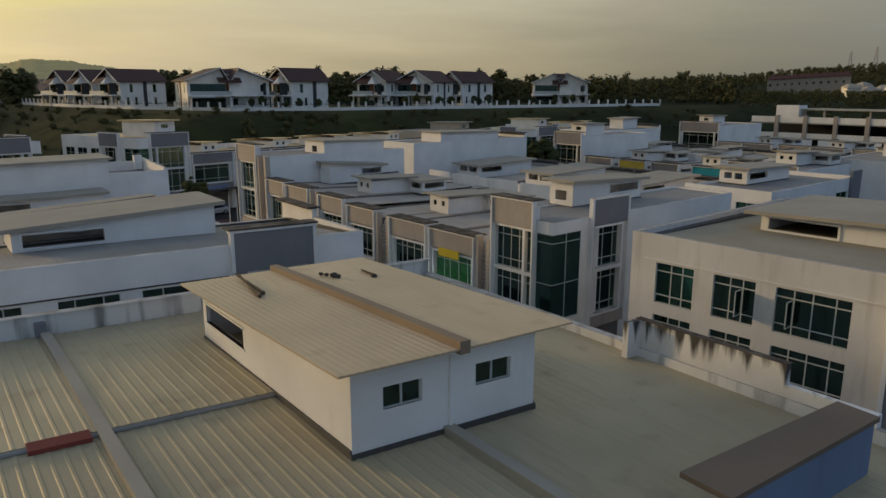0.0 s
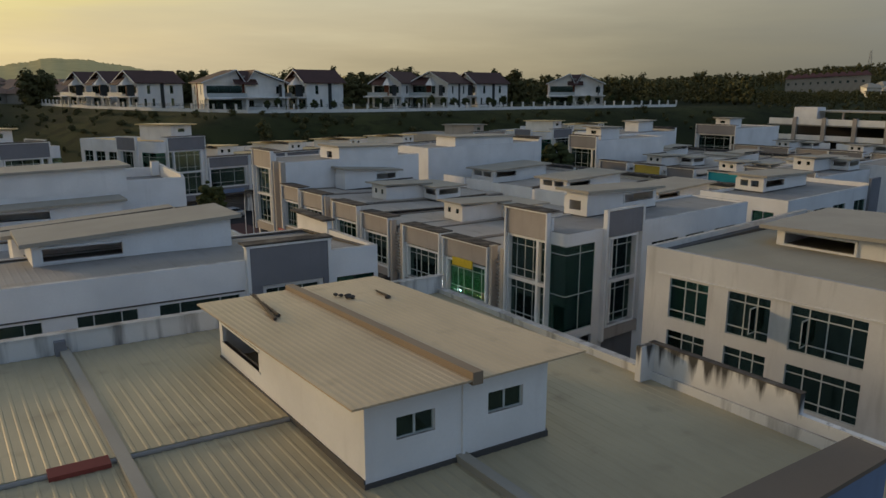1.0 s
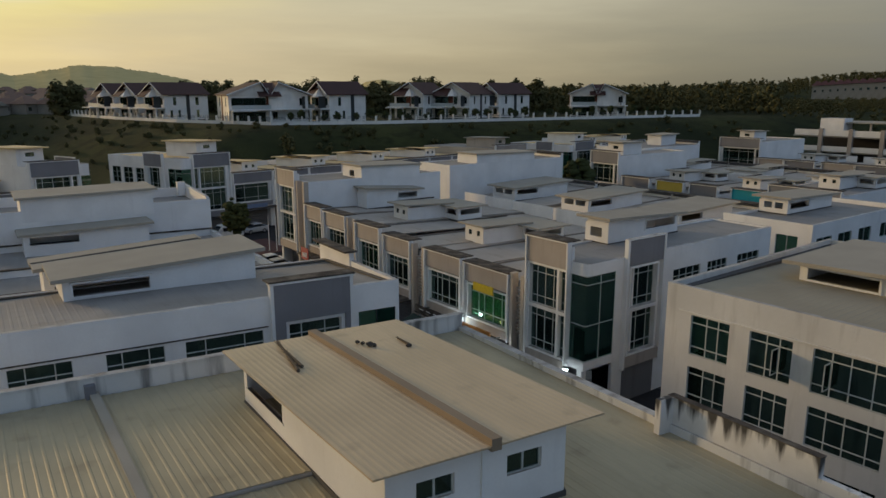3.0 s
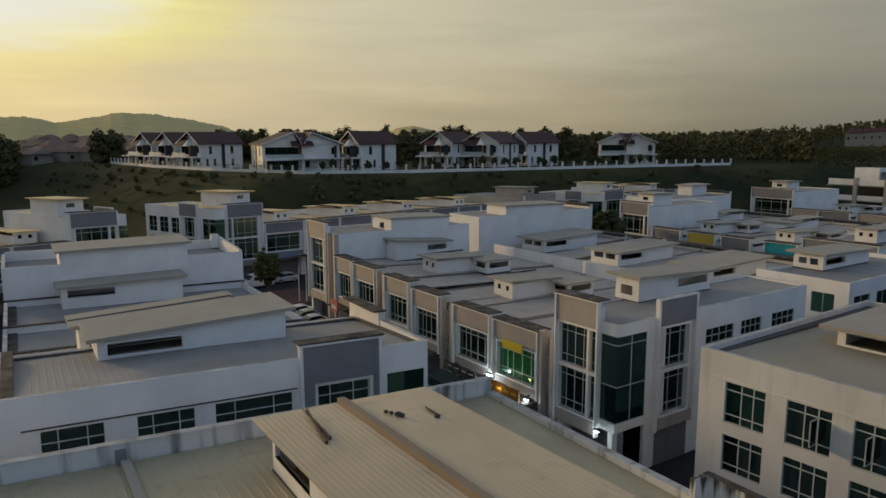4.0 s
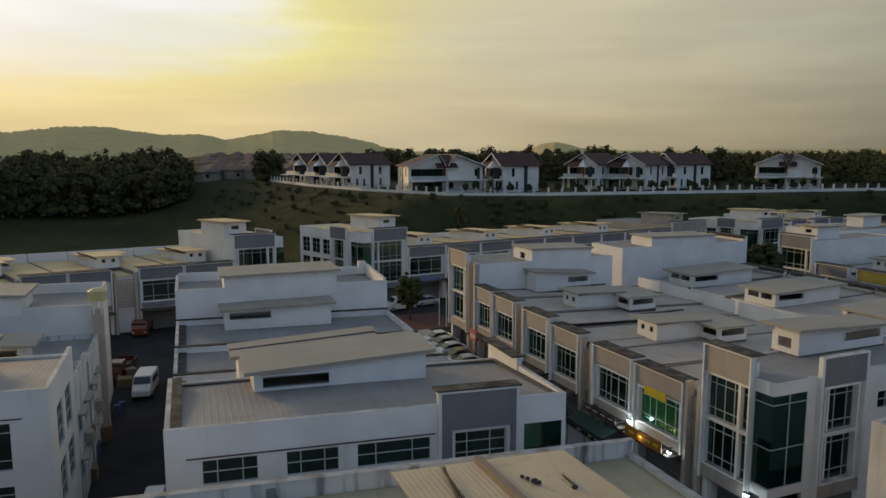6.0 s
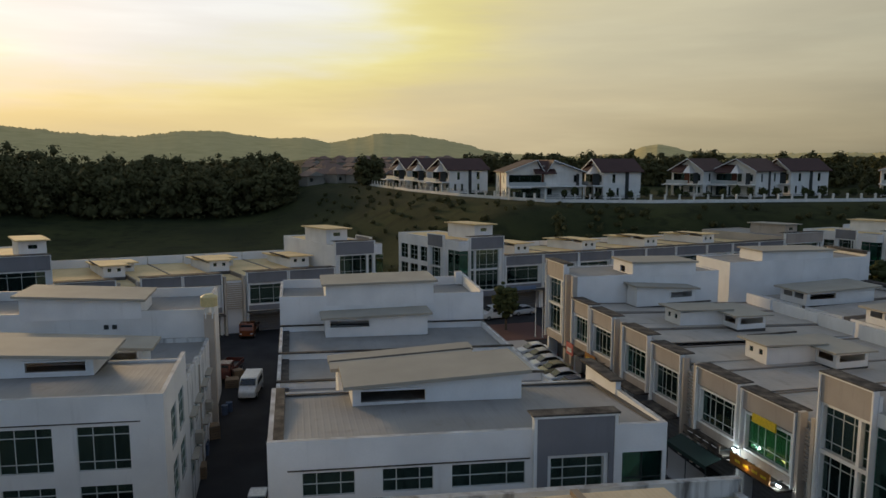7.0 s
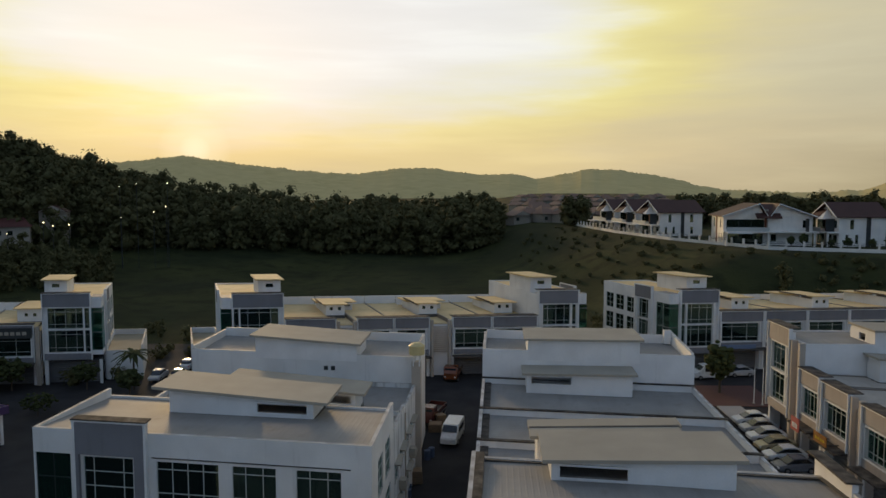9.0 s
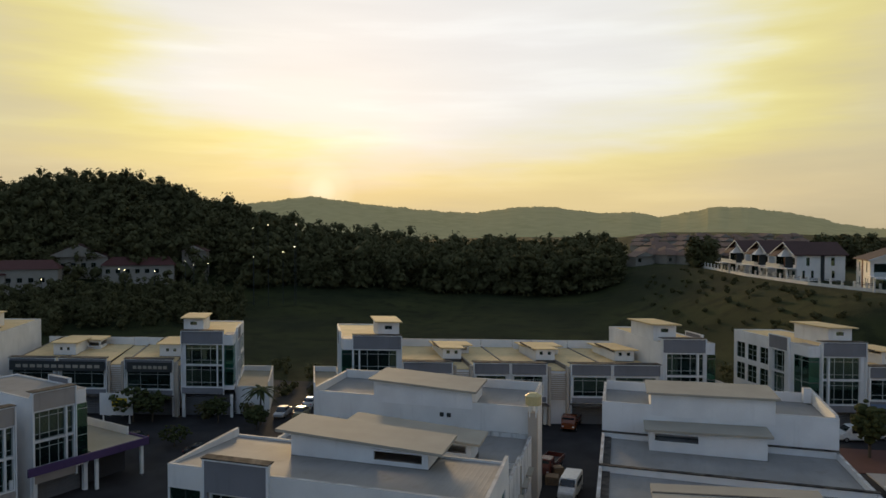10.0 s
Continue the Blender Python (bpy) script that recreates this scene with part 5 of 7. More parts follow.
def build_back_corner():
    """White end unit of the second terrace, with green windows towards the back lane."""
    at_frame(22.9, 22.3, 7.7)
    u = thing("corner_factory_unit", "white corner factory unit with green-glazed windows", "building", "end units of the second terrace", loc=(35, 0, 0))
    west = [(0.9, 1.5, 7.3, 9.0), (-1.9, 0.1, 7.2, 9.0)]
    south = [(28.4, 31.2, 7.5, 8.9), (32.4, 35.0, 7.5, 8.9), (36.4, 39.0, 7.5, 8.9), (41.0, 43.6, 7.5, 8.9)]
    bm = bmesh.new()
    wall(bm, "y", 27.5, 0.25, -3.1, 5.4, 0, 10.2, west)
    wall(bm, "x", -3.1, 0.25, 27.75, 46, 0, 10.2, south)
    wall(bm, "x", 5.15, 0.25, 27.75, 46, 0, 10.0)
    wall(bm, "y", 45.75, 0.25, -2.85, 5.15, 0, 10.2)
    part("wall", bm, WHITE, u)
    for q in west:
        window(u, "y", 27.5, -1, *q, 2 if q[1] - q[0] > 1 else 1, 1, FRAME_W, GLASS_G)
    for q in south:
        window(u, "x", -3.1, -1, *q, 2, 1, FRAME_W, GLASS_G)
    one("curtain", CURTAIN, u, 28.0, -2.6, 7.0, 28.06, 1.8, 9.2)
    part("roof_sheet", ribbed_roof(27.75, -2.85, 45.75, 5.15, 9.75, 9.75, 9.75, 9.75, 0.4, "x", 0.02), ZINC, u)
    slab_box("rooms of the second terrace", 33.2, 42.0, 2.2, 5.1, 9.7, 11.4, 11.15, -1, over=0.55, wrap=True)
    at_frame(22.9, 22.3, 7.7)
    one("facade_panel", GREY, u, 43.9, -3.35, 7.0, 46.2, -3.12, 10.9)
    for y in (10.2, 22.2, 34.6):
        slab_box("rooms of the second terrace", 27.4, 37.0, y, y + 4.2, 7.7, 9.45, 9.75, -1, over=0.55, wrap=True)


build_back_corner()
simple_row((75.4, 29.4, 7.7), [(15.6, 20.0), (22.0, 26.4), (27.3, 31.9), (33.1, 38.2)], 8.9, 0.5, 17, [TEAL, GREY, YELLOW, GREY], "third terrace", (20.6, 32.6), [(39.0, 44.6, 12.4, 0)])
tower_unit(6.0, 15.0, 9.9, 0.3, 17, GREY, "end units of the third terrace", 0, room=False)
vent_room(6.0, 10.5, 9.3, group="vents of third terrace")
simple_row((107.0, 35.2, 188.7), [(-b, -a) for a, b in spans_from(8.0, 6, 5.6, 1.2)], 8.9, 0.6, 17, [GREY], "fourth terrace", (-14, -27, -40), [(-55, -45, 12.4, 0), (-7.6, 1.5, 10.4, 0)])
simple_row((119.0, 37.0, 8.7), spans_from(4.0, 6, 5.6, 1.2), 9.0, 0.8, 17, [GREY, TAUPE], "fifth terrace", (8, 20, 33), [(39.5, 48, 12.6, 0)])


def build_deck():
    """Long open parking deck behind the terraces: posts, white parapet panels, dark floors and a thin upper slab."""
    at_frame(164.0, 42.0, 8.7)
    d = thing("parking_deck", "long open parking deck with white parapet panels", "building", loc=(8, 24, 0))
    for k in range(10):
        y = -10 + 6.8 * k
        one("post", TAUPE, d, -0.3, y - 0.45, 0, 0.5, y + 0.45, 12.9, label="grey-brown post")
        one("parapet_panel", WHITE, d, -0.1, y + 0.5, 11.2, 0.15, y + 6.3, 12.6)
        one("lower_panel", WHITE, d, -0.1, y + 0.5, 7.6, 0.15, y + 6.3, 8.8)
    one("floor_slab", KERB, d, 0.2, -10, 10.9, 17, 58, 11.15)
    one("floor_slab", KERB, d, 0.2, -10, 7.3, 17, 58, 7.55)
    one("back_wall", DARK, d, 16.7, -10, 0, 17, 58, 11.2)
    one("upper_slab", SLAB, d, 4.0, -10, 14.1, 16, 52, 14.35, label="thin pale roof slab")
    for y in range(-8, 52, 10):
        one("slab_post", TAUPE, d, 4.6, y, 11.15, 5.0, y + 0.4, 14.1)
    one("stair_box", WHITE, d, 3.0, 47.5, 11.15, 7.5, 53.0, 15.2)


build_deck()

# ---- far rows that face the camera ----
FAR_A, FAR_B, FAR_C = (-2.8, 86.2, 104.0, 0, 0, 0.27), (54.0, 100.3, 104.0, 0, 0, 0.27), (-66.0, 74.4, 104.0, 0, 0, 0.27)
simple_row(FAR_A, [(6.0, 12.3), (12.4, 17.8), (20.9, 25.7), (25.8, 30.7), (33.5, 40.3)], 9.7, 1.3, 16, [GREY], "far terrace", (8.2, 19.2, 32.4), [(-1.2, 5.9, 13.2, -1), (40.4, 48.6, 13.2, 1)], 10.45, 0.5, SUNLIT_SHEET)
for a, b in ((17.9, 20.8), (30.8, 33.4)):
    fin_bay(a, b, 9.5, 1.3, 16, "bays of the far terrace", 10.45, 0.5, SUNLIT_SHEET)
simple_row(FAR_B, [(-17.4, -11.6), (-11.5, -5.6), (-5.5, 0.0), (0.1, 6.5), (6.6, 12.6), (12.7, 19.1), (19.2, 25.4), (25.5, 31.8), (31.9, 38.4)], 9.9, 1.5, 16, [GREY], "far east terrace", (-7.0, 5.6, 18.2, 30.9), [(38.6, 45.6, 13.0, 1)], 9.9, 0.1, SUNLIT_SHEET, (2.6, 8.0, 1.8))
tower_unit(-27.0, -17.6, 11.1, 1.5, 16, TAUPE, "end units of far east terrace", 0, "tan-walled three-storey end unit with a framed front panel", side=False, paint=BEIGE)
simple_row((124.9, 113.2, 104.0, 0, 0, 0.2), [(0.2, 5.6), (7.6, 12.6), (12.9, 18.0), (20.4, 25.4)], 10.4, 1.8, 14, [GREY], "far corner terrace", (6.6, 19.2), [(28, 36.3, 11.1, 1)], 11.1, 0.5, SUNLIT_SHEET)
simple_row(FAR_C, [(10.0, 17.4), (20.0, 27.4), (27.8, 35.0)], 8.8, 0.5, 16, [GREY], "far west terrace", (11.5, 28.5), [(1.1, 8.9, 13.0, -1), (36.5, 46.0, 13.0, 0)], 9.55, 0.5, SUNLIT_SHEET, (3.6, 9.5, 1.9))
at_frame(*FAR_C)
for a, b in ((17.45, 19.95), (9.25, 9.95)):
    fin_bay(a, b, 8.7, 0.5, 16, "bays of the far west terrace", 9.6, 0.5, SUNLIT_SHEET)

# ---- hills, woods and villas ----
EYE = Vector((-6.5, -13.5, 24))


def polar(az, r):
    a = radians(az)
    return EYE.x + r * math.sin(a), EYE.y + r * math.cos(a)


def hill_range(name, profile, dist, deep, seed, label, rough=0.12, foot=5.0, mat=None):
    """A wooded ridge far off, given by its height in degrees over the compass, with spurs and a treed crest."""
    az0, az1 = profile[0][0], profile[-1][0]
    n = int((az1 - az0) * 30)
    rings = [(-0.26, 0.0), (-0.21, 0.25), (-0.16, 0.45), (-0.11, 0.64), (-0.065, 0.80), (-0.03, 0.92), (0.0, 1.0), (deep, 0.0)]
    verts, faces = [], []
    for i in range(n + 1):
        az = az0 + (az1 - az0) * i / n
        el = np.interp(az, [p[0] for p in profile], [p[1] for p in profile])
        el += rough * noise.noise(Vector((az * 0.9, seed, 0)))
        top = EYE.z + dist * math.tan(radians(el))
        for k, (dr, f) in enumerate(rings):
            spur = noise.noise(Vector((az * 0.7 + dr * 16, dr * 12, seed))) + 0.4 * noise.noise(Vector((az * 1.9 - dr * 30, dr * 32, seed + 5)))
            r = dist * (1 + dr + (0.006 * spur if 0 < k < 7 else 0))
            x, y = polar(az, r)
            canopy = 0.0 if k != 6 else dist * radians(rough) * (0.55 * noise.noise(Vector((az * 4.0, k * 1.7, seed + 3))) + 0.9 * abs(noise.noise(Vector((az * 9.0, k * 3.1, seed + 7)))))
            verts.append((x, y, foot + (top - foot) * f * (1 + (0.02 * spur if 0 < k < 6 else 0)) + canopy))
    w = len(rings)
    for i in range(n):
        for k in range(w - 1):
            a = i * w + k
            faces.append((a, a + w, a + w + 1, a + 1))
    me = bpy.data.meshes.new(name)
    me.from_pydata(verts, [], faces)
    me.polygons.foreach_set("use_smooth", [True] * len(faces))
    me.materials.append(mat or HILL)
    return tagged(new(name, me), label, "hill", kind="structure")


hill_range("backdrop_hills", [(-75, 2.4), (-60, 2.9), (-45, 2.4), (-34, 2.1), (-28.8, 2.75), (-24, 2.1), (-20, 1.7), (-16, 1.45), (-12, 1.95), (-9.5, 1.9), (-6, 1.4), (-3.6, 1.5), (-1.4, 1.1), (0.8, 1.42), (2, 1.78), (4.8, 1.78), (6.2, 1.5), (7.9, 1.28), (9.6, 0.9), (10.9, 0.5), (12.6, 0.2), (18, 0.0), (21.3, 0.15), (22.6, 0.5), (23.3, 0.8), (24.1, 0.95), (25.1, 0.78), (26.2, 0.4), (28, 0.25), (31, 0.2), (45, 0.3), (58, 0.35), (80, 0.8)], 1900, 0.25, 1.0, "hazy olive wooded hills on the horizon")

_ico = bmesh.new()
bmesh.ops.create_icosphere(_ico, subdivisions=1, radius=1.0)
ICO_V = np.array([v.co[:] for v in _ico.verts])
ICO_F = np.array([[v.index for v in f.verts] for f in _ico.faces])
_ico.free()


LOW_V = np.array([(1, 0, 0), (-1, 0, 0), (0, 1, 0), (0, -1, 0), (0, 0, 1), (0, 0, -1)], float)
LOW_F = np.array([(0, 2, 4), (2, 1, 4), (1, 3, 4), (3, 0, 4), (2, 0, 5), (1, 2, 5), (3, 1, 5), (0, 3, 5)])


def clump_mesh(name, centres, sizes, rng, flat=0.8, jag=0.3, fine=True):
    """Many uneven leaf clumps in one mesh."""
    bv, bf = (ICO_V, ICO_F) if fine else (LOW_V, LOW_F)
    n, m = len(centres), len(bv)
    jit = 1 + jag * (rng.random((n, m, 1)) - 0.5) * 2
    turn = rng.uniform(0, 6.28, n)
    tip = rng.uniform(-0.6, 0.6, n)
    c, s, ct, st = np.cos(turn), np.sin(turn), np.cos(tip), np.sin(tip)
    v = bv[None] * jit * np.asarray(sizes)[:, None, None]
    y, z = v[..., 1] * ct[:, None] - v[..., 2] * st[:, None], v[..., 1] * st[:, None] + v[..., 2] * ct[:, None]
    x = v[..., 0].copy()
    v = np.stack([x * c[:, None] - y * s[:, None], x * s[:, None] + y * c[:, None], z * flat], -1)
    v += np.asarray(centres)[:, None, :]
    f = (bf[None] + (np.arange(n) * m)[:, None, None]).reshape(-1)
    me = bpy.data.meshes.new(name)
    me.vertices.add(n * m)
    me.vertices.foreach_set("co", v.reshape(-1).astype(np.float32))
    k = len(f) // 3
    me.loops.add(len(f))
    me.loops.foreach_set("vertex_index", f.astype(np.int32))
    me.polygons.add(k)
    me.polygons.foreach_set("loop_start", np.arange(0, 3 * k, 3, dtype=np.int32))
    me.polygons.foreach_set("use_smooth", [True] * k)
    me.update(calc_edges=True)
    return me


def wood(name, spots, label, seed, per=190, broad=1.0):
    """A stretch of wood: crowns of several lobes, each a dark core under many leaf sprays."""
    rng = np.random.default_rng(seed)
    cs, rs, tri = [], [], []
    for x, y, h in spots:
        z0 = terrain(x, y)
        w = h * rng.uniform(0.17, 0.28) * broad
        n = 6
        ang = rng.uniform(0, 6.28) + np.arange(n) * 2.4
        q = w * np.sqrt(rng.uniform(0.0, 1.0, n)) * 0.85
        top = rng.uniform(0.3, 0.95, n) * (1.08 - 0.25 * (q / w) ** 2)
        r = w * rng.uniform(0.42, 0.7, n)
        lobes = np.stack([x + q * np.cos(ang), y + q * np.sin(ang), z0 + h * top - r * 0.2], -1)
        lobes[-1], r[-1] = (x, y, z0 + h * 0.16), w * 0.95
        cs.append(lobes)
        rs.append(r * 0.7)
        m = per // n
        d = rng.normal(size=(n, m, 3))
        d[..., 2] = d[..., 2] + 0.35
        d /= np.linalg.norm(d, axis=-1, keepdims=True)
        c = lobes[:, None, :] + d * r[:, None, None] * rng.uniform(0.75, 1.2, (n, m, 1)) * np.array((1, 1, 0.95))
        nrm = d + np.array((0, 0, 0.5)) + 0.5 * rng.normal(size=(n, m, 3))
        nrm /= np.linalg.norm(nrm, axis=-1, keepdims=True)
        a = np.cross(nrm, rng.normal(size=(n, m, 3)))
        a /= np.linalg.norm(a, axis=-1, keepdims=True)
        b = np.cross(nrm, a)
        size = np.minimum(1.0, h * 0.09 * broad) * rng.uniform(0.35, 0.9, (n, m, 1))
        tri.append(np.stack([c + a * size, c - 0.5 * a * size + b * size * rng.uniform(0.5, 1, (n, m, 1)), c - 0.6 * a * size - b * size * rng.uniform(0.5, 1, (n, m, 1))], -2).reshape(-1, 3, 3))
    cs, rs, tri = np.concatenate(cs), np.concatenate(rs), np.concatenate(tri)
    core = LOW_V[None] * rs[:, None, None] * (1 + 0.25 * rng.normal(size=(len(cs), len(LOW_V), 1))) + cs[:, None, :]
    k = len(LOW_V)
    v = np.concatenate([core.reshape(-1, 3), tri.reshape(-1, 3)]).astype(np.float32)
    f = np.concatenate([(LOW_F[None] + (np.arange(len(cs)) * k)[:, None, None]).reshape(-1), np.arange(len(cs) * k, len(v))]).astype(np.int32)
    me = bpy.data.meshes.new(name)
    me.vertices.add(len(v))
    me.vertices.foreach_set("co", v.reshape(-1))
    me.loops.add(len(f))
    me.loops.foreach_set("vertex_index", f)
    me.polygons.add(len(f) // 3)
    me.polygons.foreach_set("loop_start", np.arange(0, len(f), 3, dtype=np.int32))
    me.update(calc_edges=True)
    me.materials.append(FOREST)
    return tagged(new(name, me), label, "trees", kind="stuff")


def scatter(az0, az1, r0, r1, n, h0, h1, seed):
    rng = np.random.default_rng(seed)
    out = []
    for _ in range(n):
        x, y = polar(rng.uniform(az0, az1), math.sqrt(rng.uniform(r0 * r0, r1 * r1)))
        out.append((x, y, rng.uniform(h0, h1)))
    return out


def tapered(spots, edge, over):
    """Lets a wood run out towards its end at the compass angle edge."""
    out = []
    for x, y, h in spots:
        az = math.degrees(math.atan2(x - EYE.x, y - EYE.y))
        k = smooth(edge, edge - over, az) if over > 0 else 1
        if h * k > 3.0:
            out.append((x, y, h * (0.35 + 0.65 * k)))
    return out


wood("wood_west", tapered(scatter(-58, -3.0, 258, 345, 1250, 10, 18, 3), -3.0, 4), "dense dark wood behind the field", 3)
wood("wood_hill", scatter(-72, -30, 282, 430, 1350, 8, 17, 4), "dense dark wood on the hill", 4)
wood("wood_north", scatter(9, 37, 272, 335, 480, 6, 12.5, 5), "dark trees behind the villas", 5)
wood("wood_east", scatter(37, 54, 262, 640, 950, 6, 11, 6) + scatter(54, 72, 250, 405, 620, 3, 5, 16) + scatter(54, 72, 545, 780, 900, 5, 9, 17), "dark trees beyond the far rows", 6, 84)
wood("wood_houses", scatter(-57, -34, 200, 246, 380, 3.5, 8, 8), "dark trees in front of the hillside houses", 8, 220)
rng_bank = random.Random(31)
bank = []
for p, q, n in (((24, 180), (41, 150), 40), ((41, 150), (64, 143.5), 30), ((64, 143.5), (172, 141), 50), ((0, 255), (24, 180), 50)):
    for _ in range(n):
        f = rng_bank.random()
        d = 6.0 + rng_bank.random() ** 1.2 * 18
        bank.append((p[0] + (q[0] - p[0]) * f - (d if q[0] < 45 else 0), p[1] + (q[1] - p[1]) * f - d, rng_bank.uniform(0.5, 1.0)))
wood("bank_scrub", bank, "low dark bushes on the bank under the garden wall", 9, 150, 3.6)
wood("gate_trees", scatter(0.9, 2.5, 268, 288, 16, 8.5, 11.5, 12), "dark tree clump behind the end villa", 12, 240)
wood("scrub", scatter(-48, 42, 106, 150, 120, 1.2, 2.6, 7), "low dark scrub along the foot of the field", 7, 140, 2.4)


def gabled(v, x0, x1, xr, y0, y1, ze, zr, front=True, back=True):
    """A roof with its ridge along local y at xr: two tiled slopes, white gable walls and bargeboards."""
    for xa, za, xb, zb in ((x0 - 0.7, ze - 0.25, xr, zr), (xr, zr, x1 + 0.7, ze - 0.25)):
        bm = bmesh.new()
        slope_slab(bm, xa, y0 - 1.1, xb, y1 + 0.6, za + 0.25, zb + 0.25, zb + 0.25, za + 0.25, 0.22)
        part("roof", bm, TILE, v, "dark brown tiled slope")
        bm = bmesh.new()
        slope_slab(bm, xa, y0 - 1.2, xb, y0 - 1.1, za + 0.27, zb + 0.27, zb + 0.27, za + 0.27, 0.26)
        part("bargeboard", bm, TRIM, v)
    for y, on in ((y0, front), (y1 - 0.2, back)):
        if not on:
            continue
        bm = bmesh.new()
        a = [bm.verts.new(q) for q in ((x0, y, ze - 0.1), (x1, y, ze - 0.1), (xr, y, zr - 0.02))]
        b = [bm.verts.new(q) for q in ((x0, y + 0.2, ze - 0.1), (x1, y + 0.2, ze - 0.1), (xr, y + 0.2, zr - 0.02))]
        bm.faces.new(a)
        bm.faces.new(b[::-1])
        for i in range(3):
            bm.faces.new((a[i], b[i], b[(i + 1) % 3], a[(i + 1) % 3]))
        part("gable", bm, VWHITE, v)


def villa(x, y, turn, w=11.0, deep=16.0, double=False, flip=1, clad=True):
    """A two-storey white villa, its gable front towards local -y; a double one has two gables and a roof between."""
    zb = terrain(x, y)
    at_frame(x, y, turn, 0, zb)
    v = thing("villa", "white two-storey villa with a dark brown tiled roof" if not double else "wide white corner villa with twin gables and a brown roof", "house", "villas on the platform", loc=(0, 0, 0))
    hw = w / 2
    up = [(-hw + 0.7, -0.8, 3.9, 6.1), (0.9, 2.1, 4.0, 6.1), (hw - 2.2, hw - 0.9, 4.2, 6.0)]
    lo = [(-hw + 0.8, -1.0, 0.2, 2.7), (0.8, 2.0, 1.0, 2.6), (hw - 2.4, hw - 0.8, 0.8, 2.6)]
    sd = [(2.6, 3.5, 4.0, 6.2), (9.2, 10.2, 4.0, 6.2), (12.6, 13.6, 4.0, 6.2), (1.6, 2.3, 0.7, 2.7), (3.9, 4.6, 0.7, 2.7), (9.4, 10.2, 0.7, 2.7), (12.4, 13.8, 0.7, 2.7)]
    sd = [q for q in sd if q[1] < deep - 1]
    bm = bmesh.new()
    wall(bm, "x", 0, 0.25, -hw, hw, 0, 6.9, up + lo)
    wall(bm, "x", deep - 0.25, 0.25, -hw, hw, 0, 6.9)
    wall(bm, "y", -hw, 0.25, 0.25, deep - 0.25, 0, 6.9, sd)
    wall(bm, "y", hw - 0.25, 0.25, 0.25, deep - 0.25, 0, 6.9, sd)
    part("wall", bm, VWHITE, v)
    for h in up + lo:
        window(v, "x", 0, -1, *h, 3 if h[1] - h[0] > 2 else 2, 1, FRAME_D, None, False, 0.06)
    for h in sd:
        window(v, "y", -hw, -1, *h, 1, 1, FRAME_D, None, False, 0.06)
        window(v, "y", hw, 1, *h, 1, 1, FRAME_D, None, False, 0.06)
    for s in (-1, 1):
        one("side_fin", VRED if s < 0 else FRAME_D, v, s * hw - 0.12, 6.4, 0, s * hw + 0.12, 7.4, 6.8, label="dark recessed strip on the side wall")
    if double:
        gabled(v, -hw, -0.9, -hw * 0.22, -0.3, deep, 6.9, 9.7)
        gabled(v, 0.9, hw, hw * 0.22, -0.3, deep, 6.9, 9.7)
        bm = bmesh.new()
        slope_slab(bm, -hw * 0.30, -2.2, hw * 0.26, 3.6, 6.6, 6.6, 9.75, 9.75, 0.22)
        part("roof", bm, TILE, v, "dark brown tiled slope between the gables")
        one("skylight", SLAB, v, -1.6, 0.3, 8.05, 0.2, 1.2, 8.5)
        one("bay", VWHITE, v, -0.2, -1.0, 3.4, hw * 0.42, 0, 6.6)
        window(v, "x", -1.0, -1, 0.3, hw * 0.36, 3.9, 5.9, 3, 2, TRIM, None, False, 0.06)
    else:
        gabled(v, -hw, hw, flip * hw * 0.12, 0, deep, 6.9, 10.0)
        bm = bmesh.new()
        xa, xb = sorted((-flip * hw * 0.72, flip * hw * 0.05))
        slope_slab(bm, xa, -2.6, xb, 0.2, 6.5, 6.5, 8.7, 8.7, 0.2)
        part("roof", bm, TILE, v, "small tiled roof over the balcony")
        bm = bmesh.new()
        xe = flip * hw * 0.05
        a = [bm.verts.new(q) for q in ((xe, -2.6, 6.3), (xe, -0.02, 6.3), (xe, -0.02, 8.6))]
        b = [bm.verts.new(q) for q in ((xe + flip * 2.2, -2.6, 6.3), (xe + flip * 2.2, -0.02, 6.3), (xe, -0.02, 9.3))]
        bm.faces.new(a)
        bm.faces.new(b[::-1])
        for i in range(3):
            bm.faces.new((a[i], b[i], b[(i + 1) % 3], a[(i + 1) % 3]))
        part("gable_wing", bm, VWHITE, v)
    if clad:
        one("cladding", VRED, v, -0.75, -0.12, 3.4, 0.75, -0.01, 6.6, label="brown timber cladding")
    one("balcony_slab", VWHITE, v, -hw - 0.5, -2.8, 3.1, hw + 0.5, -0.01, 3.4)
    one("balcony_rail", FRAME_W, v, -hw + 0.2, -2.7, 3.4, -0.3 if double else hw * 0.4, -2.62, 4.35)
    one("balcony_screen", FRAME_D, v, hw - 1.6, -2.3, 3.4, hw - 1.5, -0.2, 6.4)
    bm = bmesh.new()
    for px in (-hw + 0.1, -0.6, hw - 0.45):
        box(bm, px, -2.6, -0.3, px + 0.35, -2.25, 3.1)
    part("column", bm, VWHITE, v)
    one("porch_roof", TRIM, v, -flip * hw, -4.6, 2.95, -flip * (hw - 5.5), -2.82, 3.2)
    return v


# row facing the side street, the wide corner villa, and the villas beyond it
villa(21.1, 200.6, -71, 12, 13)
villa(16.0, 214.7, -71, 12, 13)
villa(10.9, 228.8, -71, 12, 13)
villa(43.5, 165.0, 0, 20, 13, True)
villa(57.7, 168.0, -80, 10, 11)
villa(86.6, 173.9, -60, 10, 12)
villa(97.4, 168.3, -60, 12.3, 14)
villa(112.9, 173.0, -80, 10, 13, clad=False)
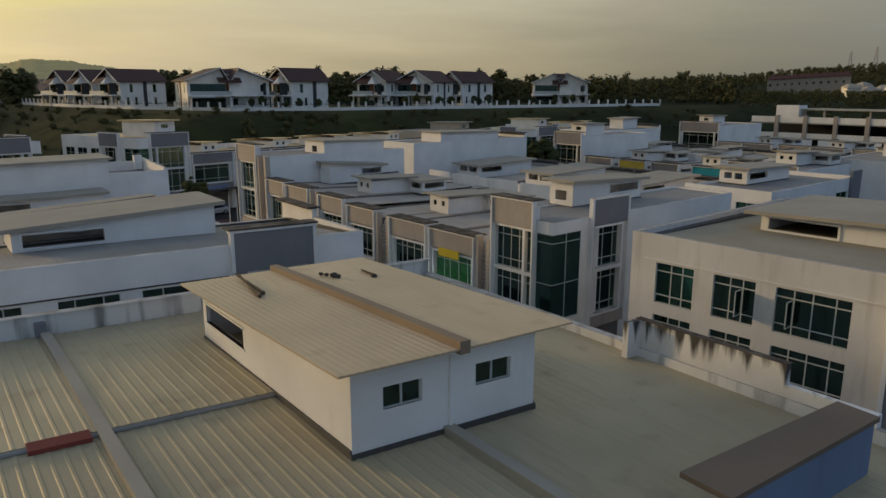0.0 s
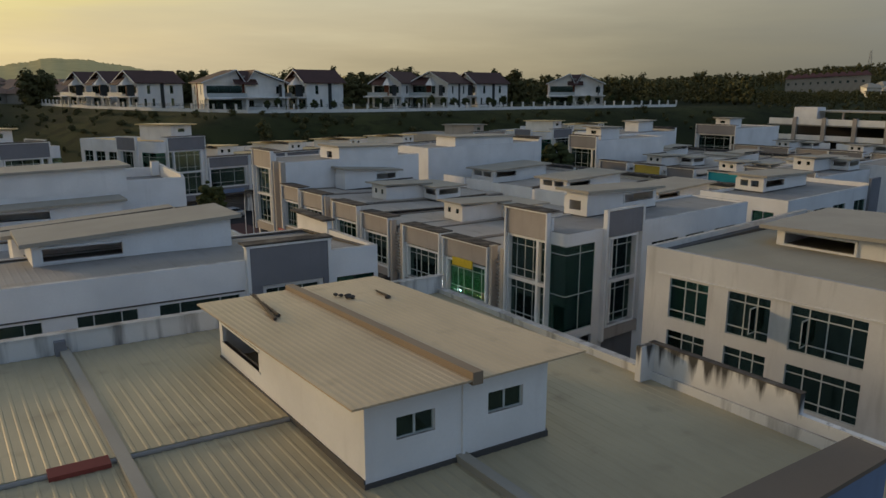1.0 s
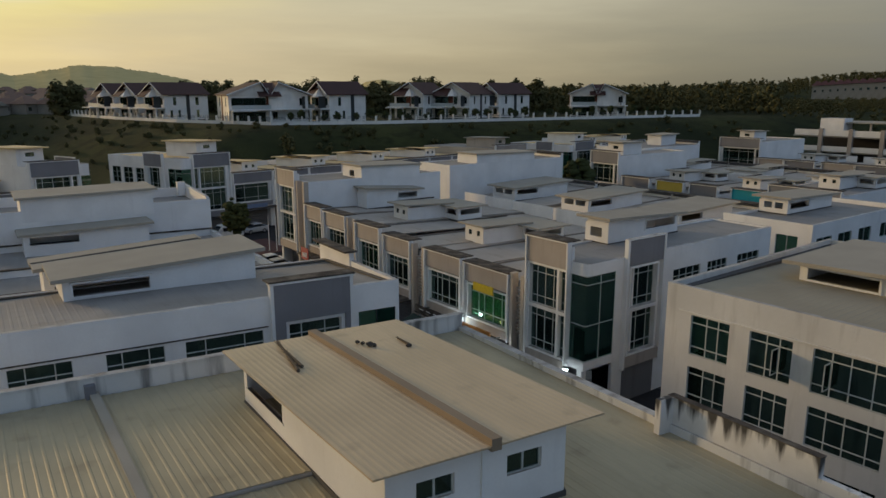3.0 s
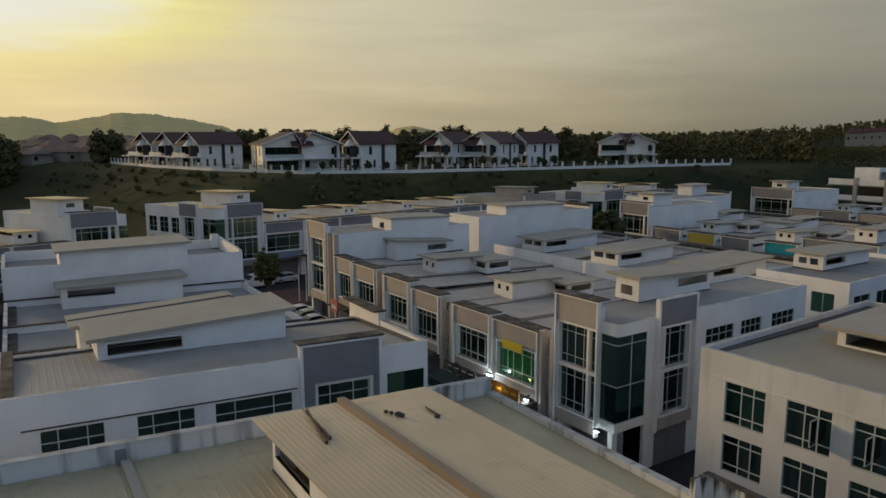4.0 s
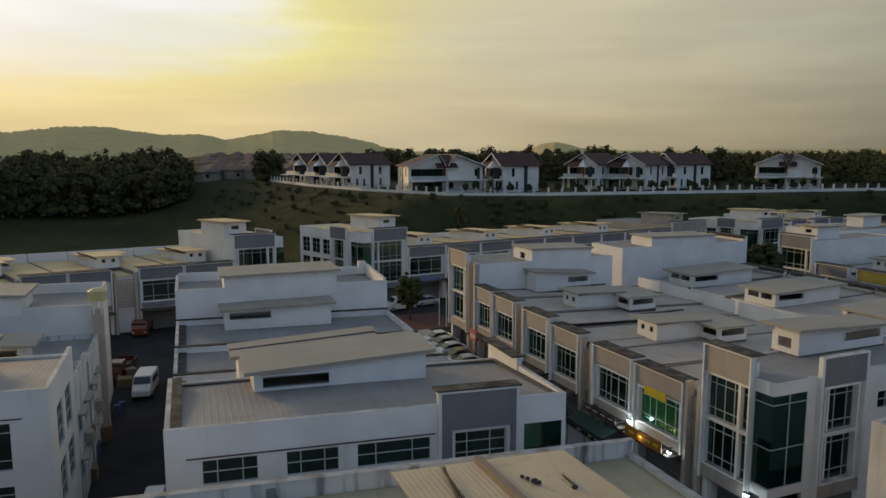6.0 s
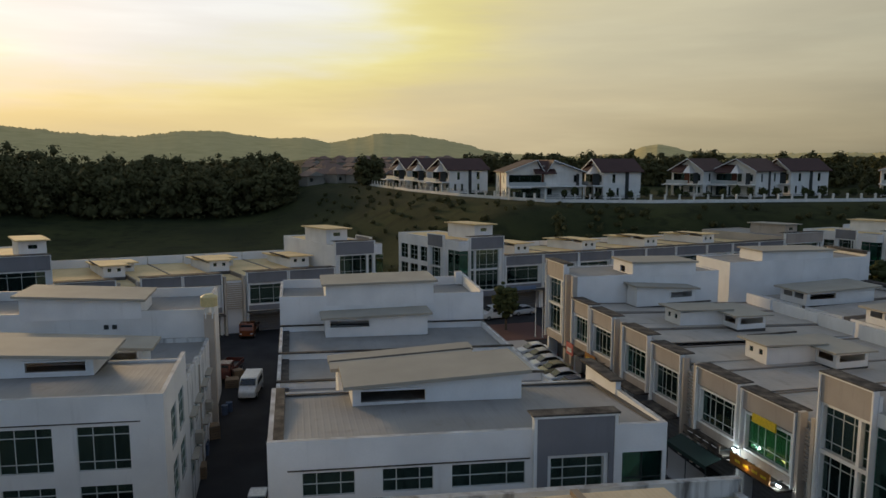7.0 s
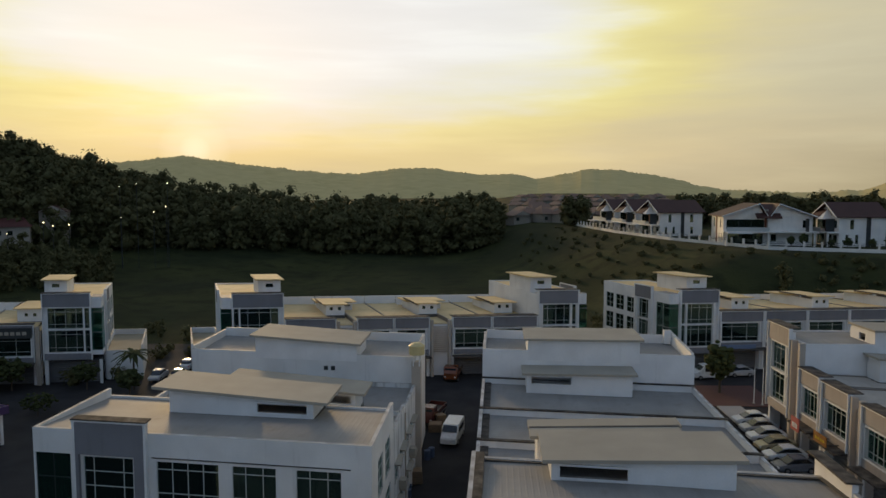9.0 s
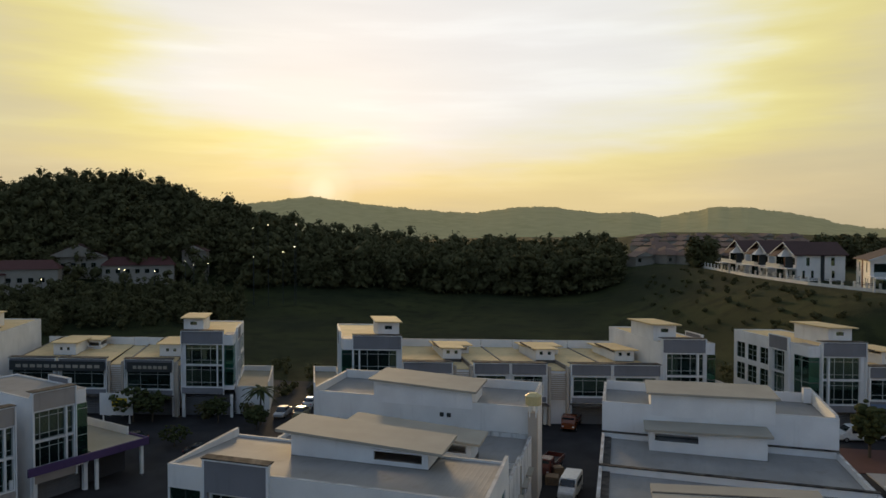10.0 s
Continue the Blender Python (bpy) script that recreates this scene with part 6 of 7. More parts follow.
villa(146, 161, -38, 17, 14, True)


def fence_run(p, q, n):
    """Platform wall with posts and rails along the villa gardens."""
    p, q = Vector(p), Vector(q)
    ang = math.degrees(math.atan2(q.y - p.y, q.x - p.x))
    L = (q - p).length
    zb = max(terrain(p.x, p.y), terrain(q.x, q.y)) - 0.1
    at_frame(p.x, p.y, ang, 0, zb)
    fen = thing("fence", "white boundary wall with posts along the villa gardens", "fence", loc=(L / 2, 0, 0))
    one("base_wall", VWHITE, fen, 0, -0.12, -2.0, L, 0.12, 0.75)
    for k in range(n + 1):
        x = L * k / n
        one("post", VWHITE, fen, x - 0.2, -0.2, 0.75, x + 0.2, 0.2, 2.0)
    one("rail", FRAME_D, fen, 0, -0.04, 1.4, L, 0.04, 1.5)
    one("rail", FRAME_D, fen, 0, -0.04, 1.75, L, 0.04, 1.83)


for p, q, n in (((40.5, 153), (64, 146), 7), ((64, 146), (110, 145.2), 13), ((110, 145.2), (172, 143.5), 17), ((40.5, 153), (24, 182), 9), ((24, 182), (12, 215), 10), ((12, 215), (0.5, 262), 13)):
    fence_run(p, q, n)


def tree(x, y, h, spread, seed, zb=None, label="round-crowned dark green street tree"):
    rng = np.random.default_rng(seed)
    zb = terrain(x, y) if zb is None else zb
    at_frame(x, y, 0, 0, zb)
    t = thing("tree", label, "tree", "street trees")
    bm = bmesh.new()
    tube(bm, (0, 0, -0.1), (0.05, 0.02, h * 0.45), h * 0.03, h * 0.02)
    for k in range(5):
        a = k * 1.3 + rng.random()
        tube(bm, (0.03, 0.01, h * (0.3 + 0.03 * k)), (spread * 0.5 * math.cos(a), spread * 0.5 * math.sin(a), h * (0.6 + 0.05 * k)), h * 0.014, h * 0.006, 6)
    part("trunk", bm, BARK, t)
    cs, ss = [], []
    for _ in range(170):
        d = rng.normal(size=3)
        d /= np.linalg.norm(d)
        r = rng.uniform(0.55, 1.0) * (0.85 + 0.3 * rng.random())
        cs.append((d[0] * spread * r, d[1] * spread * r, h * 0.66 + d[2] * h * 0.34 * r))
        ss.append(rng.uniform(0.06, 0.13) * h * 0.7)
    me = clump_mesh("crown", cs, ss, rng, 0.7, 0.45)
    me.materials.append(LEAF)
    ob = new("crown", me)
    ob.parent = t
    return t


for k, (x, y, h, s) in enumerate(((14.5, 79.0, 6.4, 1.5), (-60.0, 69.0, 3.4, 1.6), (-77.0, 69.0, 4.2, 2.3), (-67.5, 71.0, 3.6, 1.5), (4.5, 81.5, 4.4, 1.6), (-66, 60, 2.6, 2.0), (64.0, 70.0, 10.2, 2.4), (67.0, 67.5, 6.0, 3.0), (-79.5, 68.0, 4.8, 2.9))):
    tree(x, y, h, s, 20 + k)
for k in range(34):
    r0 = random.Random(k)
    x = 46 + k * 3.9 + r0.uniform(-1, 1)
    tree(x, 151.5 - 0.03 * (x - 33) + max(0, 62 - x) * 0.25 + r0.uniform(0, 4), r0.uniform(2.0, 3.6), r0.uniform(0.7, 1.2), 60 + k, label="small dark garden tree beside the boundary wall")


def palm(x, y, h):
    at_frame(x, y, 0, 0, terrain(x, y))
    t = thing("palm_tree", "dark fan palm with drooping fronds", "palm")
    bm = bmesh.new()
    tube(bm, (0, 0, -0.1), (0.1, 0, h * 0.7), 0.16, 0.11)
    part("trunk", bm, BARK, t)
    for k in range(22):
        a, lift = k * 2.4, 0.9 - 0.06 * k
        bm = bmesh.new()
        prev = None
        for i in range(6):
            f = i / 5
            r, z = (1.2 + 0.2 * h) * f, h * 0.7 + 1.6 * f * lift - 1.3 * f * f
            wdt = 0.32 * math.sin(math.pi * min(1, f + 0.12)) + 0.02
            c = Vector((r * math.cos(a), r * math.sin(a), z))
            side = Vector((-math.sin(a), math.cos(a), 0)) * wdt
            row = (bm.verts.new(c - side), bm.verts.new(c + Vector((0, 0, 0.1))), bm.verts.new(c + side))
            if prev:
                bm.faces.new((prev[0], row[0], row[1], prev[1]))
                bm.faces.new((prev[1], row[1], row[2], prev[2]))
            prev = row
        part("frond", bm, LEAF, t)
    return t


palm(-61.0, 71.5, 7.0)
palm(-55.5, 60.0, 2.2)

# ---- vehicles ----
TYRE = plain("tyre_rubber", (0.02, 0.02, 0.02), 0.9)
RIM = plain("wheel_rim", (0.35, 0.35, 0.36), 0.4, 0.5, 0.8)
CARGLASS = plain("car_glass", (0.015, 0.018, 0.02), 0.08, 0.6)
LAMP_W = plain("headlamp_lens", (0.7, 0.7, 0.68), 0.2, 0.5)
LAMP_R = plain("tail_lamp_lens", (0.3, 0.02, 0.02), 0.3, 0.5)
PAINTS = {"white": (0.7, 0.7, 0.68), "silver": (0.42, 0.42, 0.42), "black": (0.02, 0.02, 0.022), "blue": (0.03, 0.05, 0.11), "gold": (0.35, 0.3, 0.18), "red": (0.10, 0.028, 0.022), "orange": (0.17, 0.05, 0.018), "grey": (0.16, 0.16, 0.17)}
PAINT_M = {k: plain(k + "_car_paint", c, 0.25, 0.6) for k, c in PAINTS.items()}


def loft(bm, sections):
    rings = [[bm.verts.new(p) for p in s] for s in sections]
    n = len(rings[0])
    for a, b in zip(rings, rings[1:]):
        for k in range(n):
            bm.faces.new((a[k], a[(k + 1) % n], b[(k + 1) % n], b[k]))
    bm.faces.new(rings[0][::-1])
    bm.faces.new(rings[-1])


def body_ring(x, w, z0, z1):
    c = min(0.12, (z1 - z0) * 0.25)
    return [(x, -w, z0 + c), (x, -w + c, z0), (x, w - c, z0), (x, w, z0 + c), (x, w * 0.97, z1 - c), (x, w * 0.9, z1), (x, -w * 0.9, z1), (x, -w * 0.97, z1 - c)]


def vehicle(x, y, turn, paint, kind="car", zb=None):
    """A parked car, van or truck; nose towards local +x."""
    zb = terrain(x, y) if zb is None else zb
    at_frame(x, y, turn, 0, zb)
    word = {"car": "saloon car", "van": "panel van", "truck": "small open truck"}[kind]
    v = thing(kind if kind != "car" else "car", f"{paint} {word} parked on the asphalt", kind, "parked vehicles")
    L, W, H = {"car": (3.85, 0.82, 1.45), "van": (4.6, 0.88, 1.95), "truck": (5.2, 0.95, 2.1)}[kind]
    mat = PAINT_M[paint]
    hl = L / 2
    bm = bmesh.new()
    if kind == "car":
        loft(bm, [body_ring(*s) for s in ((-hl, W * 0.86, 0.35, 0.8), (-hl + 0.12, W * 0.97, 0.25, 0.95), (-hl + 0.9, W, 0.22, 0.98), (0.3, W, 0.2, 0.95), (hl - 1.0, W, 0.22, 0.9), (hl - 0.2, W * 0.94, 0.25, 0.76), (hl, W * 0.8, 0.35, 0.65))])
    elif kind == "van":
        loft(bm, [body_ring(*s) for s in ((-hl, W * 0.95, 0.3, 1.8), (-hl + 0.1, W, 0.25, 1.93), (0.9, W, 0.25, 1.95), (1.5, W, 0.25, 1.3), (hl - 0.1, W * 0.95, 0.28, 0.95), (hl, W * 0.88, 0.35, 0.8))])
    else:
        loft(bm, [body_ring(*s) for s in ((1.0, W, 0.4, 2.05), (hl - 0.4, W, 0.4, 2.0), (hl, W * 0.92, 0.45, 1.2))])
    part("body", bm, mat, v)
    if kind == "car":
        bm = bmesh.new()
        loft(bm, [body_ring(*s) for s in ((-hl + 0.55, W * 0.82, 0.9, 0.99), (-hl + 1.15, W * 0.8, 0.9, 1.36), (0.25, W * 0.8, 0.9, 1.4), (1.05, W * 0.82, 0.88, 0.97))])
        part("cabin_glass", bm, CARGLASS, v, "dark cabin glass")
        bm = bmesh.new()
        loft(bm, [body_ring(*s) for s in ((-hl + 0.95, W * 0.76, 1.26, 1.38), (-0.6, W * 0.79, 1.36, 1.47), (0.42, W * 0.77, 1.30, 1.42))])
        part("roof", bm, mat, v)
    elif kind == "van":
        bm = bmesh.new()
        hexa(bm, [(0.98, -0.7, 1.83), (1.52, -0.76, 1.33), (1.52, 0.76, 1.33), (0.98, 0.7, 1.83)], [(1.02, -0.7, 1.86), (1.56, -0.76, 1.36), (1.56, 0.76, 1.36), (1.02, 0.7, 1.86)])
        part("windscreen", bm, CARGLASS, v)
        for s in (-1, 1):
            one("side_glass", CARGLASS, v, -1.6, s * W - 0.015 * s, 1.15, 0.8, s * W + 0.015 * s, 1.65)
    else:
        one("windscreen", CARGLASS, v, hl - 0.35, -0.75, 1.25, hl - 0.2, 0.75, 1.85)
        bm = bmesh.new()
        box(bm, -hl, -W, 0.75, 0.95, W, 0.9)
        part("bed", bm, FRAME_D, v)
        for s in (-1, 1):
            one("side_board", mat, v, -hl, s * W - 0.03, 0.9, 0.95, s * W + 0.03, 1.35)
        one("tail_board", mat, v, -hl - 0.03, -W, 0.9, -hl + 0.03, W, 1.35)
    for sx in (-hl + 0.8, hl - 0.85):
        for sy in (-1, 1):
            bm = bmesh.new()
            tube(bm, (sx, sy * (W - 0.17), 0.31), (sx, sy * (W + 0.02), 0.31), 0.31, None, 14)
            wheel = part("wheel", bm, TYRE, v)
            bm = bmesh.new()
            tube(bm, (sx, sy * (W + 0.015), 0.31), (sx, sy * (W + 0.03), 0.31), 0.19, None, 10)
            part("rim", bm, RIM, wheel)
    for sy in (-1, 1):
        zl = 0.62 if kind == "car" else 0.75
        one("headlight", LAMP_W, v, hl - 0.14, sy * W * 0.72 - 0.13, zl - 0.07, hl - 0.02 + (0.03 if kind == "truck" else 0), sy * W * 0.72 + 0.13, zl + 0.07)
        one("tail_light", LAMP_R, v, -hl - 0.02, sy * W * 0.75 - 0.1, 0.68, -hl + 0.05, sy * W * 0.75 + 0.1, 0.86)
    return v


for k, paint in enumerate(("white", "silver", "white", "gold", "white", "grey")):
    vehicle(15.2 + 0.13 * k, 67.0 - 2.45 * k, 188 + (3 if k % 2 else 0), paint)
for x, y, turn, paint, kind in ((-16.5, 57.8, 267, "white", "van"), (-19.7, 81.0, 268, "orange", "truck"), (-19.6, 63.5, 262, "red", "truck"), (-13.0, 34.6, 268, "white", "car"), (-19.6, 50.0, 265, "black", "car"),
                                (-60.5, 76.5, 280, "silver", "car"), (-57.8, 77.2, 100, "gold", "car"), (-59.5, 83.0, 100, "white", "car"), (14.5, 86.0, 195, "white", "van"), (19.0, 88.0, 195, "silver", "car"),
                                (-72.5, 60.0, 190, "black", "car"), (-79.0, 61.0, 190, "black", "car"), (-60.5, 58.0, 20, "black", "car")):
    vehicle(x, y, turn, paint, kind)

# ---- lamps, signs and small things ----
GLOW_W = glowing("white_lamp_glow", (0.8, 0.95, 1.0), 14.0)
GLOW_Y = glowing("warm_lamp_glow", (1.0, 0.72, 0.25), 14.0)
GLOW_S = glowing("street_lamp_glow", (1.0, 0.72, 0.38), 9.0)


def wall_lamp(d, s, z, warm=False, power=25):
    at_frame(22.9, 22.3, 7.7)
    t = thing("wall_lamp", "glowing white floodlight on the shop front" if not warm else "glowing warm lamp on the shop front", "lamp", "shop lamps", loc=(d, s, z))
    one("bracket", FRAME_D, t, d, s - 0.03, z - 0.03, d + 0.35, s + 0.03, z + 0.03)
    one("housing", FRAME_D, t, d - 0.12, s - 0.2, z + 0.05, d + 0.05, s + 0.2, z + 0.16)
    one("bulb", GLOW_Y if warm else GLOW_W, t, d - 0.1, s - 0.16, z - 0.06, d + 0.03, s + 0.16, z + 0.04)
    la = new("lamp_light", bpy.data.lights.new("lamp_light", "POINT"))
    la.data.energy, la.data.color, la.data.shadow_soft_size = power, ((1.0, 0.7, 0.3) if warm else (0.8, 0.95, 1.0)), 0.15
    la.location = XF @ Vector((d - 0.3, s, z - 0.15))


wall_lamp(-0.75, 9.85, 4.1, power=70)
wall_lamp(-0.9, 5.2, 3.5, power=50)
wall_lamp(-0.5, -1.3, 3.3, power=22)
wall_lamp(-1.2, 7.6, 3.9, True, 25)


CREAM = plain("cream_tank_plastic", (0.62, 0.5, 0.24), 0.5)


def tank(x, y, z):
    at_frame(x, y, 0, 0, z)
    t = thing("water_tank", "round cream water tank on a short stand", "tank")
    bm = bmesh.new()
    tube(bm, (0, 0, 0.5), (0, 0, 1.3), 0.72, 0.72, 18)
    tube(bm, (0, 0, 1.3), (0, 0, 1.55), 0.76, 0.35, 18)
    part("tank_body", bm, CREAM, t)
    for k in range(4):
        a = k * math.pi / 2 + 0.8
        bm = bmesh.new()
        tube(bm, (0.4 * math.cos(a), 0.4 * math.sin(a), -0.6), (0.4 * math.cos(a), 0.4 * math.sin(a), 0.6), 0.05)
        part("leg", bm, TRIM, t)


tank(-18.6, 49.5, 11.5)


def sticks(x, y, z, a, n, length, label):
    at_frame(x, y, a, 0, z)
    t = thing("dry_branch", label, "branch")
    r0 = random.Random(int(x * 10))
    bm = bmesh.new()
    tube(bm, (0, 0, 0.05), (length, 0, 0.06), 0.065, 0.03, 6)
    part("stem", bm, BARK, t)
    for k in range(n):
        f = length * (k + 1) / (n + 1)
        s = 1 if k % 2 else -1
        bm = bmesh.new()
        tube(bm, (f, 0, 0.05), (f + r0.uniform(0.25, 0.45), s * r0.uniform(0.04, 0.11), r0.uniform(0.03, 0.1)), 0.02, 0.008, 5)
        part("twig", bm, BARK, t)


sticks(0.12, 7.0, 12.53, 86, 14, 3.1, "dry brown palm branch lying on the roof")
sticks(0.34, 7.3, 12.53, 92, 12, 2.6, "dry brown palm branch lying on the roof")
sticks(4.35, 7.35, 12.53, 94, 5, 0.95, "short dry branch lying on the roof")
for k, (x, y, s) in enumerate(((2.83, 8.6, 0.09), (2.97, 8.42, 0.09), (3.1, 8.1, 0.14), (3.22, 8.02, 0.1), (4.28, 7.35, 0.11))):
    at_frame(x, y, k * 40, 0, 12.53)
    t = thing("stone", "small dark stone lying on the tan roof", "stone", "stones on the roof")
    bm = bmesh.new()
    bmesh.ops.create_icosphere(bm, subdivisions=2, radius=s)
    for v in bm.verts:
        v.co *= 1 + 0.25 * noise.noise(v.co * 9 + Vector((k, 0, 0)))
        v.co.z = v.co.z * 0.7 + s * 0.6
    part("stone_body", bm, CAP, t)

# street lamps on the wooded hill and by the houses below it
for x, y, z in ((-134.9, 182.4, 28.3), (-131.0, 184.9, 29.2), (-123.6, 189.4, 29.4), (-124.0, 189.2, 22.3), (-127.1, 187.3, 20.6), (-134.8, 182.5, 19.0),
                (-179.8, 143.9, 13.4), (-174.0, 150.1, 12.4), (-165.6, 158.3, 15.9), (-164.4, 159.4, 15.7), (-158.3, 164.9, 15.0), (-151.4, 170.5, 17.9), (-149.5, 172.0, 16.9), (-146.2, 174.5, 17.2)):
    at_frame(x, y, 0, 0, terrain(x, y))
    top = max(1.5, z - 0.3 - terrain(x, y))
    t = thing("street_lamp", "lit street lamp among dark trees", "street lamp", "lamps on the hill")
    bm = bmesh.new()
    tube(bm, (0, 0, -0.2), (0, 0, top), 0.09, 0.06)
    part("pole", bm, FRAME_D, t)
    bm = bmesh.new()
    bmesh.ops.create_icosphere(bm, subdivisions=2, radius=0.11, matrix=Matrix.Translation((0, 0, top + 0.3)))
    part("lamp_head", bm, GLOW_S, t)


def pylon(az, r, top):
    x, y = polar(az, r)
    zb = terrain(x, y)
    at_frame(x, y, 35, 0, zb)
    t = thing("pylon", "grey lattice power pylon above the wooded rise", "pylon", "pylons on the rise")
    h = top - zb
    for sx, sy in ((-1, -1), (1, -1), (1, 1), (-1, 1)):
        bm = bmesh.new()
        tube(bm, (sx * h * 0.09, sy * h * 0.09, -0.5), (sx * 0.5, sy * 0.5, h), 0.2, 0.12, 5)
        part("leg", bm, KERB, t)
    for k in range(6):
        f, g = k / 6, (k + 1) / 6
        for s in (-1, 1):
            bm = bmesh.new()
            tube(bm, (-s * (h * 0.09 * (1 - f) + 0.5 * f), 0, h * f), (s * (h * 0.09 * (1 - g) + 0.5 * g), 0, h * g), 0.1, 0.1, 4)
            part("brace", bm, KERB, t)
    for f, half in ((0.72, 5.0), (0.85, 4.2), (0.97, 3.4)):
        bm = bmesh.new()
        tube(bm, (-half, 0, h * f), (half, 0, h * f), 0.22, 0.22, 5)
        part("cross_arm", bm, KERB, t)


pylon(60.9, 700, 50)
pylon(62.4, 720, 54)


def hill_house(x, y, turn, w, d, h, label="house with a red tiled roof among dark trees", gable=False, lift=0.0):
    zb = terrain(x, y) + lift
    at_frame(x, y, turn, 0, zb)
    v = thing("house", label, "house", "houses below the hill")
    hw = w / 2
    holes = [(-hw + 1 + k * 3, -hw + 2.4 + k * 3, 1.0, 2.4) for k in range(int((w - 2) / 3))]
    bm = bmesh.new()
    wall(bm, "x", 0, 0.25, -hw, hw, -1 - lift, h, holes)
    wall(bm, "x", d - 0.25, 0.25, -hw, hw, -1 - lift, h)
    wall(bm, "y", -hw, 0.25, 0.25, d - 0.25, -1 - lift, h)
    wall(bm, "y", hw - 0.25, 0.25, 0.25, d - 0.25, -1 - lift, h)
    part("wall", bm, VWHITE if "pale" in label else DIM_WALL, v)
    for q in holes:
        window(v, "x", 0, -1, *q, 2, 1, FRAME_D, None, False, 0.06)
    bm = bmesh.new()
    a = [(-hw - 0.6, -0.7, h), (hw + 0.6, -0.7, h), (hw + 0.6, d + 0.7, h), (-hw - 0.6, d + 0.7, h)]
    b = [(-hw + 2, d / 2 - 0.05, h + d * 0.3), (hw - 2, d / 2 - 0.05, h + d * 0.3), (hw - 2, d / 2 + 0.05, h + d * 0.3), (-hw + 2, d / 2 + 0.05, h + d * 0.3)]
    if gable:
        a = [(-hw - 0.6, -0.9, h - 0.2), (hw + 0.6, -0.9, h - 0.2), (hw + 0.6, d + 0.9, h - 0.2), (-hw - 0.6, d + 0.9, h - 0.2)]
        b = [(-0.08, -0.9, h + w * 0.24), (0.08, -0.9, h + w * 0.24), (0.08, d + 0.9, h + w * 0.24), (-0.08, d + 0.9, h + w * 0.24)]
    hexa(bm, a, b)
    part("roof", bm, SLAB if "pale" in label else ESTATE_TILE if "estate" in label else RED_TILE, v, "tiled pitched roof")
    if gable:
        bm = bmesh.new()
        hexa(bm, [(-hw, -0.96, h - 0.1), (hw, -0.96, h - 0.1), (hw, -0.905, h - 0.1), (-hw, -0.905, h - 0.1)],
             [(-0.3, -0.96, h + w * 0.22), (0.3, -0.96, h + w * 0.22), (0.3, -0.905, h + w * 0.22), (-0.3, -0.905, h + w * 0.22)])
        part("gable_board", bm, DIM_WALL, v, "dim cream gable")
    return v


for az, r, w, h in ((-48.8, 250, 18, 5.0), (-45.5, 262, 18, 4.5), (-41.5, 256, 22, 3.6), (-37.6, 262, 8, 7.5), (-52, 252, 18, 4.0)):
    x, y = polar(az, r)
    hill_house(x, y, -az * 0.8, w, 9, h, gable=az in (-45.5, -37.6), lift=2.6)
for k in range(60):
    rk = random.Random(k + 300)
    az = -2.6 + (k % 12) * 1.0 + rk.uniform(-0.3, 0.3) + 0.35 * (k // 12 % 2)
    x, y = polar(az, 296 + 52 * (k // 12) + rk.uniform(-8, 8))
    hill_house(x, y, 38 + rk.uniform(-6, 6), 7.5, 7.5, rk.uniform(3.0, 4.0), "low house in a far estate with a red tiled roof", gable=k % 3 == 0)
for k in range(11):
    x, y = polar(56.2 + k * 0.46, 512)
    hill_house(x, y, -57, 5.5, 9, 5.2, "grey terrace house on the wooded rise", lift=3.0 + 0.25 * k)
for k in range(13):
    rk = random.Random(k + 700)
    x, y = polar(61.6 + (k % 7) * 0.8 + rk.uniform(-0.3, 0.3), 455 + 45 * (k // 7) + rk.uniform(-10, 10))
    hill_house(x, y, -50 + 18 * (k % 3), 7, 7, rk.uniform(3.5, 5.5), "pale far house on the wooded rise")
x, y = polar(51.2, 420)
hill_house(x, y, -50, 13, 9, 3.6, "pale low house among dark trees")

# ---- corner shop west of the lane ----
at_frame(-65.3, 45.8, 166)
tower_unit(0, 5.9, 11.5, 0.1, 14, TAUPE, "end units by the west street", -1, room=False)
tower_unit(7.4, 14.0, 10.6, 0.1, 14, TAUPE, "end units by the west street", 0, room=False)
PURPLE = stained("purple_fascia", (0.085, 0.05, 0.13), (0.05, 0.04, 0.07), 0.5)
at_frame(-65.3, 45.8, 166)
deck = thing("shop_annex", "low shop annex with a purple fascia and a flat tan roof", "building", loc=(5, -3, 0))
one("roof_deck", DUSTY, deck, -1.2, -6.0, 4.0, 12, -0.02, 4.3)
one("floor_slab", KERB, deck, -1.1, -5.95, 0.06, 11.9, -0.1, 0.22)
one("fascia", PURPLE, deck, -1.45, -6.2, 3.7, -1.2, 6.9, 4.5, label="purple sign fascia")
one("fascia", PURPLE, deck, -1.2, -6.2, 3.7, 12, -6.02, 4.5)
bm = bmesh.new()
for x, y in ((-1.0, -5.8), (4.0, -5.8), (10, -5.8), (-1.0, -0.5)):
    box(bm, x, y, 0, x + 0.3, y + 0.3, 4.0)
part("column", bm, TRIM, deck)
one("parapet", WHITE, deck, 2.0, -6.0, 4.3, 12, -5.85, 5.2)
one("back_wall", DARK, deck, 2.0, -5.5, 0, 2.2, -0.1, 4.0)

